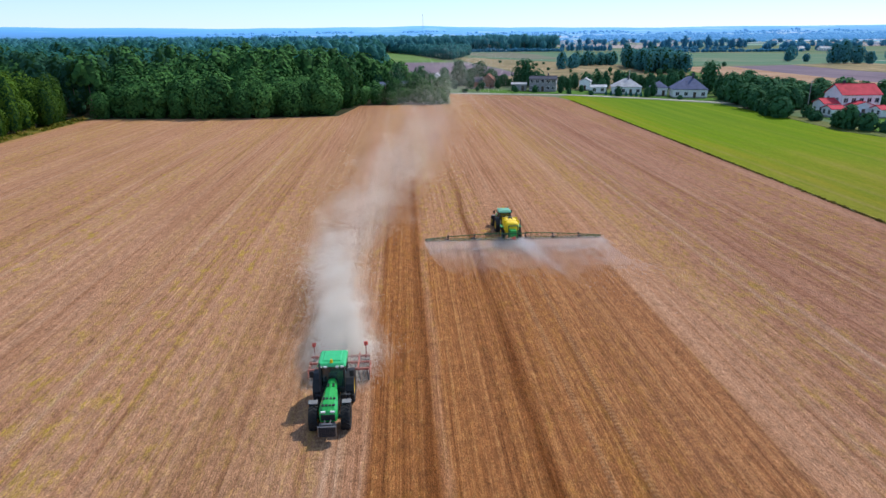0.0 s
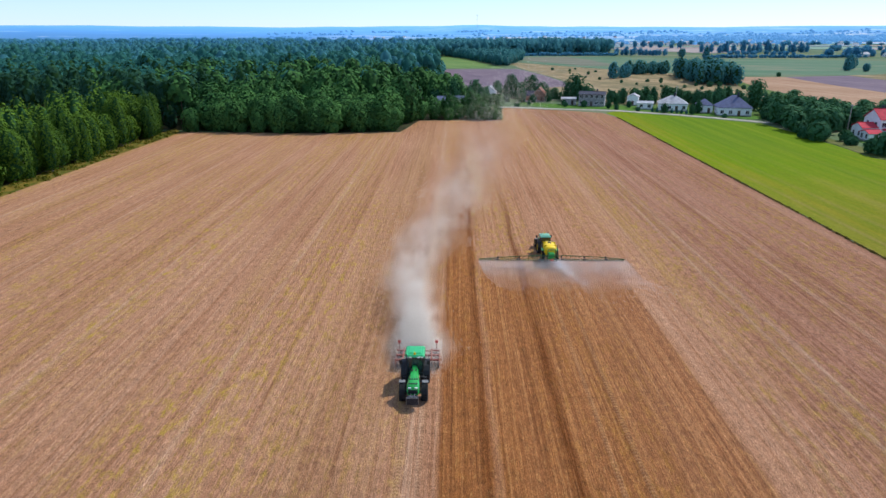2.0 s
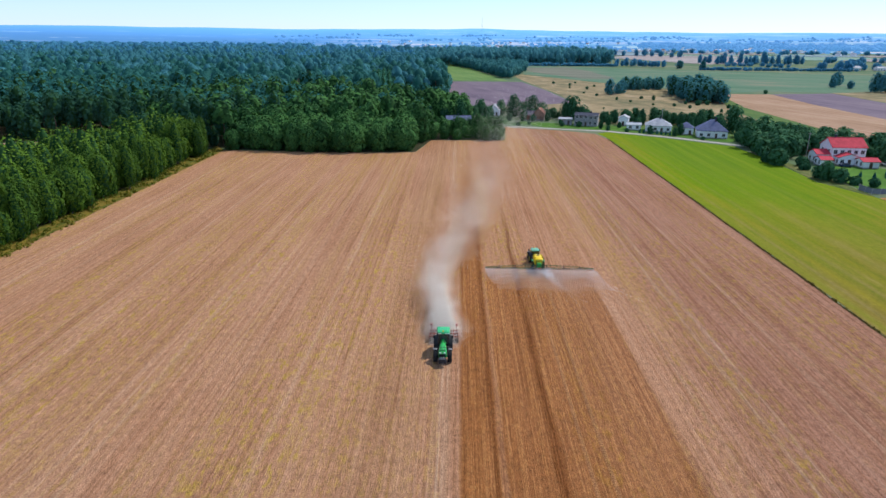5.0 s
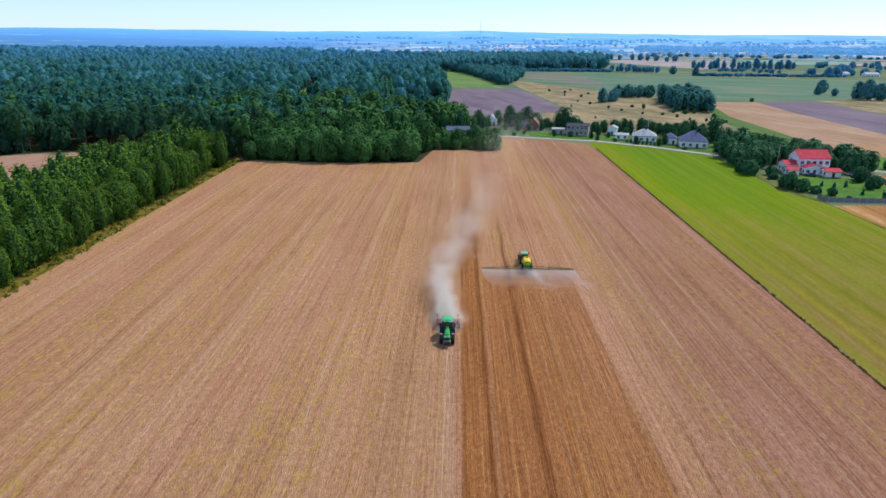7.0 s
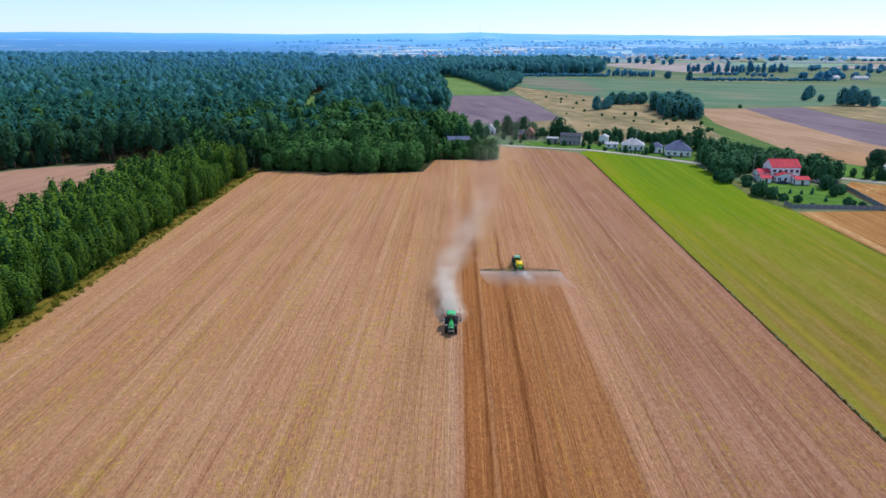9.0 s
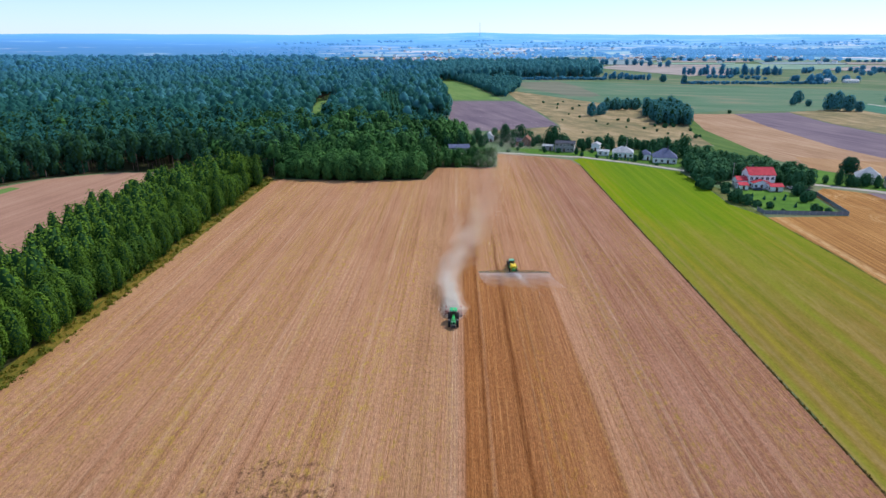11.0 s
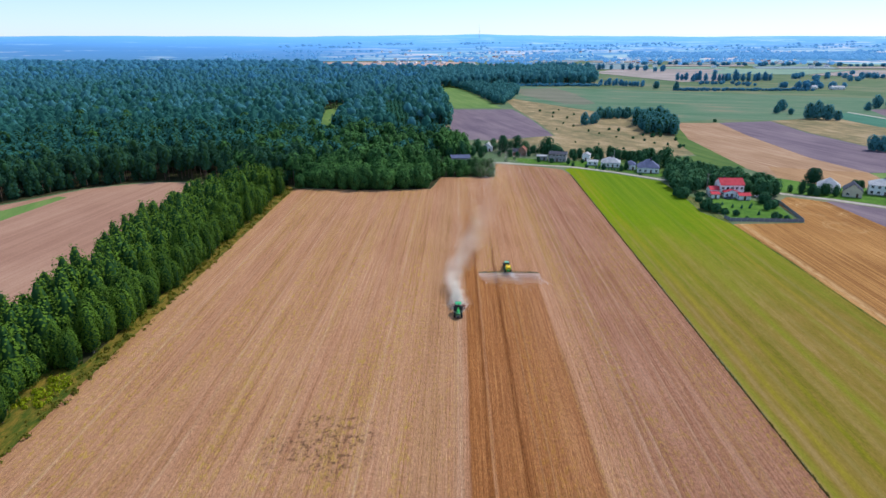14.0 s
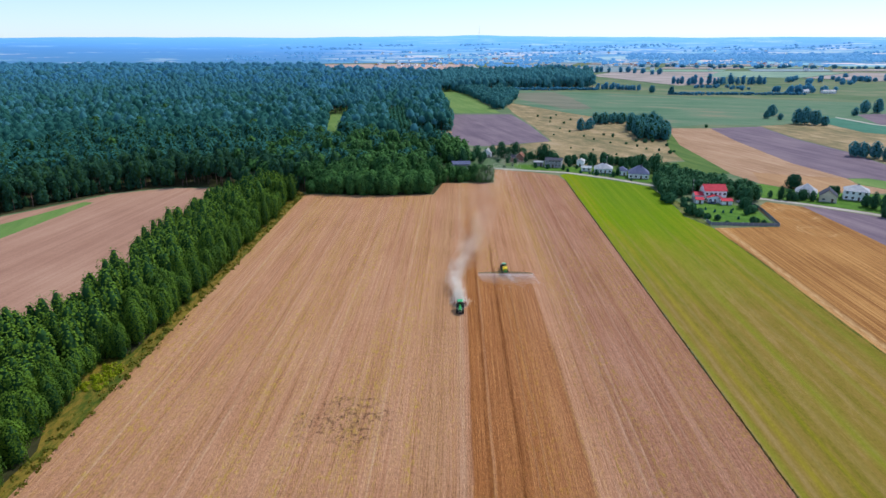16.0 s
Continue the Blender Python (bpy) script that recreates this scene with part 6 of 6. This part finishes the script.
SPOTS = [(24, 378, 1.1), (31, 366, 1.3), (36, 368, 1.4), (41, 371, 1.3), (46, 367, 1.2), (30, 372, 1.2), (51, 362, 0.9), (61, 356, 1.4), (66, 354, 1.2), (58, 360, 1.1), (27, 350, 0.7), (34, 348, 0.75), (39, 347, 0.6), (47, 350, 0.65), (52, 336, 0.45), (76, 334, 0.6), (90, 330, 0.7), (111, 316, 0.7), (17, 360, 1.0), (12, 368, 1.1), (8, 352, 1.1), (14, 346, 0.9), (76, 346, 0.9), (81, 343, 0.8), (88, 342, 0.9), (94, 338, 0.9), (101, 336, 0.9), (106, 338, 0.8), (112, 332, 0.9), (119, 326, 1.0), (126, 320, 1.3), (131, 316, 1.4), (124, 311, 0.9), (128, 300, 1.0), (122, 286, 0.8), (118, 320, 0.8), (137, 312, 1.0), (70, 323, 0.5), (80, 327, 0.5), (89, 305, 0.45), (99, 301, 0.5), (103, 305, 0.6), (125, 291, 0.9), (183, 240, 0.8), (190, 240, 0.9), (195, 238, 0.8), (187, 244, 0.8), (212, 250, 0.9), (216, 252, 0.8), (180, 243, 0.9), (186, 239, 0.9), (192, 241, 0.8), (176, 247, 0.6), (219, 222, 1.1), (217, 226, 1.2), (222, 218, 0.9), (214, 205, 0.9), (230, 230, 0.8), (116, 512, 1.3), (128, 524, 1.3), (124, 518, 1.0), (352, 625, 1.6), (335, 600, 1.1), (303, 372, 1.5), (308, 366, 1.4), (298, 375, 1.3), (312, 358, 1.2), (345, 590, 0.9), (352, 552, 1.9), (360, 548, 1.8), (346, 556, 1.6), (367, 543, 1.2), (445, 624, 1.1), (471, 650, 1.7), (486, 650, 1.7), (304, 924, 1.5), (324, 890, 1.3), (1, 343, 1.2), (-8, 345, 1.3), (-4, 322, 0.42), (11, 322, 0.45), (6, 319, 0.42), (15, 316, 0.5)]
lone = make_tree("broad_tree", 340, 9.8, 0.5, 5.0, "round", 900, 0.4, LEAF_DARK, BARK, "dark broad-crowned tree standing alone on stubble")
lone.matrix_basis = pose(199, 268, 0)
far_used = 0
for i, (x, y, s) in enumerate(SPOTS):
    if x > 175 and y < 260:
        s *= 0.75
    elif x < 140 and y < 400:
        s *= 0.86
    if y > 340 and (x > 280 or y > 400):
        if far_used < 2:
            far_kinds[far_used].matrix_basis = pose(x, y, 0) @ Matrix.Scale(s, 4)
        else:
            far_copy(far_kinds[i % 2], x, y, s, rng.uniform(0, 360), rng.uniform(0.9, 1.1))
        far_used += 1
    elif i < 4:
        garden_kinds[i].matrix_basis = pose(x, y, 0, 0, 0, 77 * i) @ Matrix.Scale(s, 4)
    else:
        far_copy(garden_kinds[i % 4], x, y, s, rng.uniform(0, 360), rng.uniform(0.9, 1.1))
BUSHES = [(114.5, 234, 2.0), (113.5, 239, 1.7), (118.3, 209.5, 1.7), (121, 206, 1.5), (124, 203, 1.3), (117, 212, 1.2), (128, 200, 0.9), (120, 226, 1.3), (122, 233, 1.1), (118, 240, 1.4), (126, 238, 1.0), (147, 210, 1.2), (151, 214, 1.6), (154, 218, 1.5), (150, 222, 1.5), (153, 226, 1.6), (146, 196, 1.0), (143, 194, 1.1), (148, 193, 0.8), (131, 195, 0.6), (72, 316.5, 0.7), (80, 312, 0.6), (108, 290, 0.7), (60, 328, 0.9), (52, 330, 0.7), (30, 331, 0.9), (36, 336, 0.6), (163, 386, 1.6), (168, 392, 1.2), (158, 398, 1.0), (171, 420, 1.3), (150, 405, 1.0), (146, 418, 1.1), (140, 430, 1.2), (128, 436, 1.0), (165, 440, 1.6), (158, 438, 1.9), (152, 444, 1.4), (112, 470, 1.0), (104, 500, 1.1), (98, 520, 1.0), (108, 560, 1.3), (100, 600, 1.2), (120, 590, 1.3), (95, 570, 0.9), (88, 620, 1.3), (110, 630, 1.2), (86, 480, 0.8), (118, 455, 0.9), (132, 480, 1.5), (138, 470, 1.4), (244, 530, 1.6), (90, 410, 0.8), (106, 400, 0.7), (120, 380, 0.9), (135, 372, 1.0), (142, 362, 1.2)]
for i, (x, y, s) in enumerate(BUSHES):
    if y > 340:
        s *= 0.6
    if i < 3:
        bush_kinds[i].matrix_basis = pose(x, y, 0, 0, 0, 77 * i) @ Matrix.Scale(s, 4)
    else:
        far_copy(bush_kinds[i % 3], x, y, s, rng.uniform(0, 360), rng.uniform(0.85, 1.1))
for i, (x, y) in enumerate([(132, 214), (136, 213), (140, 213), (143, 218), (129, 219), (139, 201)]):
    if i == 0:
        spruce.matrix_basis = pose(x, y, 0.1) @ Matrix.Scale(0.7, 4)
    else:
        far_copy(spruce, x, y, 0.6 + 0.08 * (i % 3), 60 * i)

for i in range(9):
    copy_thing(spruce, pose(85.5 + 1.7 * i, 309.5 - 1.05 * i, 0.06, 0, 0, 40 * i))
# grove behind the red-roofed house, hedges and far tree rows
GROVE = [(114, 250), (119, 240), (127, 246), (133, 250), (150, 247), (156, 236), (166, 240), (168, 252), (160, 272), (146, 296), (134, 304), (121, 280)]
wood("village_grove", scatter(GROVE, 4.8, rng), 7.6, 3.1, 190, 0.5, LEAF_GARDEN, "dense dark grove of broadleaf trees", 41, wild=0.3, low=0.06)
wood("village_hedge", [(x + rng.uniform(-2, 2), y + rng.uniform(-3, 3)) for x, y in [(20 + i * 2.2, 374 - i * 0.75) for i in range(52)]], 6, 2.6, 120, 0.45, LEAF_GARDEN, "mixed hedge trees behind the village", 42, wild=0.4, low=0.05, category="hedge")


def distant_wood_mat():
    k = Nodes("hazed_distant_trees", 1.0)
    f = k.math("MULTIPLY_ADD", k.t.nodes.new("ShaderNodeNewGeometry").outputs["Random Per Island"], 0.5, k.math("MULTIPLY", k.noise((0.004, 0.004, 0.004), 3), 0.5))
    # air haze painted as blue foliage, with a glow added to lift its shade
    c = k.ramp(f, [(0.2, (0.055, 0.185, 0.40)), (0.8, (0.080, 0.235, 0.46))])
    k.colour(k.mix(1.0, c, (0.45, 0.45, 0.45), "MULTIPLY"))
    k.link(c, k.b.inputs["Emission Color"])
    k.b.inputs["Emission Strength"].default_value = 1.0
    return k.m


DISTANT = distant_wood_mat()


def row_of(name, a, b, n, h, r, label, seed, spread=4.0, wild=0.25, shapes=("round",), mat=None):
    g = np.random.default_rng(seed)
    pts = [(a[0] + (b[0] - a[0]) * (i + g.uniform(-0.4, 0.4)) / n, a[1] + (b[1] - a[1]) * (i + g.uniform(-0.4, 0.4)) / n + g.normal() * spread) for i in range(n)]
    # leaf colour steps to painted haze blue with distance; the farthest rows glow
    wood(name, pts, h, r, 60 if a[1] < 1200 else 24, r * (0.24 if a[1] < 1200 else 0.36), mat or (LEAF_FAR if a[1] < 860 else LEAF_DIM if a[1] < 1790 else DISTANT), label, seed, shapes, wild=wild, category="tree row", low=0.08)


row_of("pasture_hedge", (85, 975), (230, 975), 60, 4.5, 3, "low hedge along the pasture", 51)
row_of("tree_row", (230, 985), (300, 955), 16, 11, 4, "row of trees at the pasture's edge", 52)
row_of("farm_hedge", (322, 886), (520, 878), 80, 4, 3, "low hedge along the lane", 53)
row_of("poplar_row", (392, 1085), (556, 1075), 26, 16, 5.0, "tall row of roadside trees", 54, shapes=("tall", "round"))
row_of("orchard_row", (400, 1010), (480, 990), 20, 5, 4, "dense orchard rows", 55, 14)
row_of("farmstead_trees", (495, 905), (585, 930), 20, 11, 5, "trees round a far farmstead", 56, 12)
row_of("far_tree_row", (215, 1650), (330, 1500), 20, 14, 6, "far tall tree row", 57, 14)
row_of("far_avenue", (330, 1500), (470, 1370), 9, 14, 6, "scattered far trees", 58, 20)
row_of("far_hedge", (60, 1800), (220, 1650), 22, 10, 6, "far hedge line", 59, 14)
row_of("far_east_row", (620, 1100), (900, 1180), 30, 10, 6, "scattered trees across far fields", 60, 40)
row_of("far_north_row", (500, 1700), (1100, 1560), 34, 9, 7, "far tree line", 61, 20)
row_of("village_far_trees", (430, 1900), (1000, 1800), 60, 9, 8, "trees of a far village", 62, 90)
row_of("skyline_row", (-100, 1950), (500, 2150), 70, 9, 8, "tree line beyond the forest", 63, 120)

BAND = [(600, 2190), (1500, 1760), (1640, 1960), (1100, 2260), (640, 2380)]
wood("plain_wood", scatter(BAND, 25, np.random.default_rng(65)), 15, 14, 14, 3.2, DISTANT, "wide wood across the far plain painted in haze blue", 65, ("dome", "round"), wild=0.3, low=0.05)

g = np.random.default_rng(67)
rows_ = []
for i in range(120):
    x0, y0, n = g.uniform(-900, 1900), g.uniform(1990, 3300), int(g.integers(3, 11))
    rows_ += [(x0 + 17 * j + g.normal() * 7, y0 + 3 * j + g.normal() * 9) for j in range(n)]
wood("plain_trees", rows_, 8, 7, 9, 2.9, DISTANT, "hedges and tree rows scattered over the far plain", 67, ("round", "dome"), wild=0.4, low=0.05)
# far village houses
far_house = tagged(new("far_house"), "small white house with a red-brown roof in a far village", "house", "far village")
walls_on(far_house, 10, 8, 4, 7, "gable", PLASTER)
roof_on(far_house, 10, 8, 4, 7, "gable", TILE_BROWN, label="red-brown roof")
pale_house = tagged(new("far_house"), "small white house with a pale roof in a far village", "house", "far village")
walls_on(pale_house, 11, 8, 4, 6.8, "gable", PLASTER)
roof_on(pale_house, 11, 8, 4, 6.8, "gable", TILE_PALE, label="pale roof")
pale_house.matrix_basis = pose(640, 1880, rise(640, 1880))
far_house.matrix_basis = pose(560, 1850, rise(560, 1850))
g = np.random.default_rng(77)
for i in range(95):
    if i > 69:
        x, y = g.uniform(-60, 900), g.uniform(1500, 1800)
    elif i < 36:
        x, y = g.uniform(420, 1000), g.uniform(1700, 1950)
    elif i < 54:
        x, y = g.uniform(-120, 260), g.uniform(2050, 2250)
    else:
        x, y = g.uniform(-250, -40), g.uniform(1740, 1900)
    copy_thing(far_house if i % 3 == 0 else pale_house, pose(x, y, rise(x, y), 0, 0, g.uniform(0, 180)))
for i in range(44):
    x, y = g.uniform(-350, 1300), g.uniform(2000, 2700)
    copy_thing(far_house if i % 4 == 0 else pale_house, pose(x, y, rise(x, y) + 0.9, 0, 0, g.uniform(0, 180)))


# ---- distance ----
def distance_mat():
    """A far plain of pale fields and woods; haze is painted bluer towards the hills and glows."""
    k = Nodes("hazed_distance", 1.0)
    v = k.add("ShaderNodeTexVoronoi", Scale=1.0)
    k.link(k.place((0.0048, 0.0062, 0)), v.inputs["Vector"])
    s = k.t.nodes.new("ShaderNodeSeparateColor")
    k.link(v.outputs["Color"], s.inputs[0])
    ax = k.axis()
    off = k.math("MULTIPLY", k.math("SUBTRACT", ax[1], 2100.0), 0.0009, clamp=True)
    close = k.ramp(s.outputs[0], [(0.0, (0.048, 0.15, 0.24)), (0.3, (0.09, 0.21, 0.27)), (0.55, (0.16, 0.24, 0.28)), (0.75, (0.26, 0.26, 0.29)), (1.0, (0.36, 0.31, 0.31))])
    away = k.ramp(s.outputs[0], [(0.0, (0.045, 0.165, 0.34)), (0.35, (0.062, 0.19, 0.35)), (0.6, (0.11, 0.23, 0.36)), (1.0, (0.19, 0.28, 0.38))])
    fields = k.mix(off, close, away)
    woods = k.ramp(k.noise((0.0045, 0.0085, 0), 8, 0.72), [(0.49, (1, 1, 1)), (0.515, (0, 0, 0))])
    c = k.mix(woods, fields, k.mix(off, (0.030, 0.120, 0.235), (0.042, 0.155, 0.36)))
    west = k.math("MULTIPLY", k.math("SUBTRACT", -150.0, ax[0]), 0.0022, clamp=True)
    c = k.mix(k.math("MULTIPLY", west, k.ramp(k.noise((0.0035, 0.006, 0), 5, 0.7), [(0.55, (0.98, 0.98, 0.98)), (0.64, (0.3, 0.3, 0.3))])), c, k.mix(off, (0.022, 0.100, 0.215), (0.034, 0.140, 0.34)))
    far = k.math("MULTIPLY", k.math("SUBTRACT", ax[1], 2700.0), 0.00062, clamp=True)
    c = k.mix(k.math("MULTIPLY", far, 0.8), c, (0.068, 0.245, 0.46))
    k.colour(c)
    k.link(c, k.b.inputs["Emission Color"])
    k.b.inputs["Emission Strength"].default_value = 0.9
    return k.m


def distance_land():
    vs, fs = [], []
    na, nr = 120, 26
    for j in range(nr + 1):
        r = 1960 + (4690 - 1960) * j / nr
        for i in range(na + 1):
            a = math.radians(-62 + 124 * i / na)
            x, y = r * math.sin(a), 60 + r * math.cos(a)
            bump = 0 if j < nr - 3 else 5 * noise.noise(Vector((x * 0.004, 0, 0))) + 4
            vs.append((x, y, rise(x, y) + 1.0 + bump))
    for j in range(nr):
        for i in range(na):
            p = j * (na + 1) + i
            fs.append((p, p + 1, p + na + 2, p + na + 1))
    tagged(new("backdrop", raw_mesh("backdrop", vs, fs, distance_mat(), True)), "distant plain and low wooded hills painted in blue haze", "backdrop", kind="structure")


distance_land()

# ---- clods on the nearest soil ----


def clods():
    g = np.random.default_rng(12)
    n = 12000
    x, y = g.uniform(-60, 64, n), 62 + 90 * g.uniform(0, 1, n) ** 1.4
    s = 0.035 + 0.07 * g.uniform(0, 1, n) ** 3
    base = np.array([(1, 0, 0), (0, 1, 0), (-1, 0, 0), (0, -1, 0), (0.1, 0.1, 0.8)])
    tri = np.array([(0, 1, 4), (1, 2, 4), (2, 3, 4), (3, 0, 4)])
    a = g.uniform(0, 6.28, n)
    ca, sa = np.cos(a), np.sin(a)
    V = np.repeat(base[None], n, 0) * g.uniform(0.7, 1.3, (n, 5, 1)) * s[:, None, None]
    X = V[:, :, 0] * ca[:, None] - V[:, :, 1] * sa[:, None] + x[:, None]
    Y = (V[:, :, 0] * sa[:, None] + V[:, :, 1] * ca[:, None]) * 1.4 + y[:, None]
    P = np.stack([X, Y, V[:, :, 2] + 0.055], 2).reshape(-1, 3)
    F = (tri[None] + 5 * np.arange(n)[:, None, None]).reshape(-1, 3)
    me = bpy.data.meshes.new("soil_clods")
    me.vertices.add(len(P))
    me.vertices.foreach_set("co", P.astype(np.float32).ravel())
    me.loops.add(F.size)
    me.loops.foreach_set("vertex_index", F.astype(np.int32).ravel())
    me.polygons.add(len(F))
    me.polygons.foreach_set("loop_start", (np.arange(len(F)) * 3).astype(np.int32))
    me.polygons.foreach_set("loop_total", np.full(len(F), 3, dtype=np.int32))
    me.update(calc_edges=True)
    me.materials.append(SOIL)
    tagged(new("soil_clods", me), "loose brown soil clods on the worked field", "clods", kind="stuff")


clods()
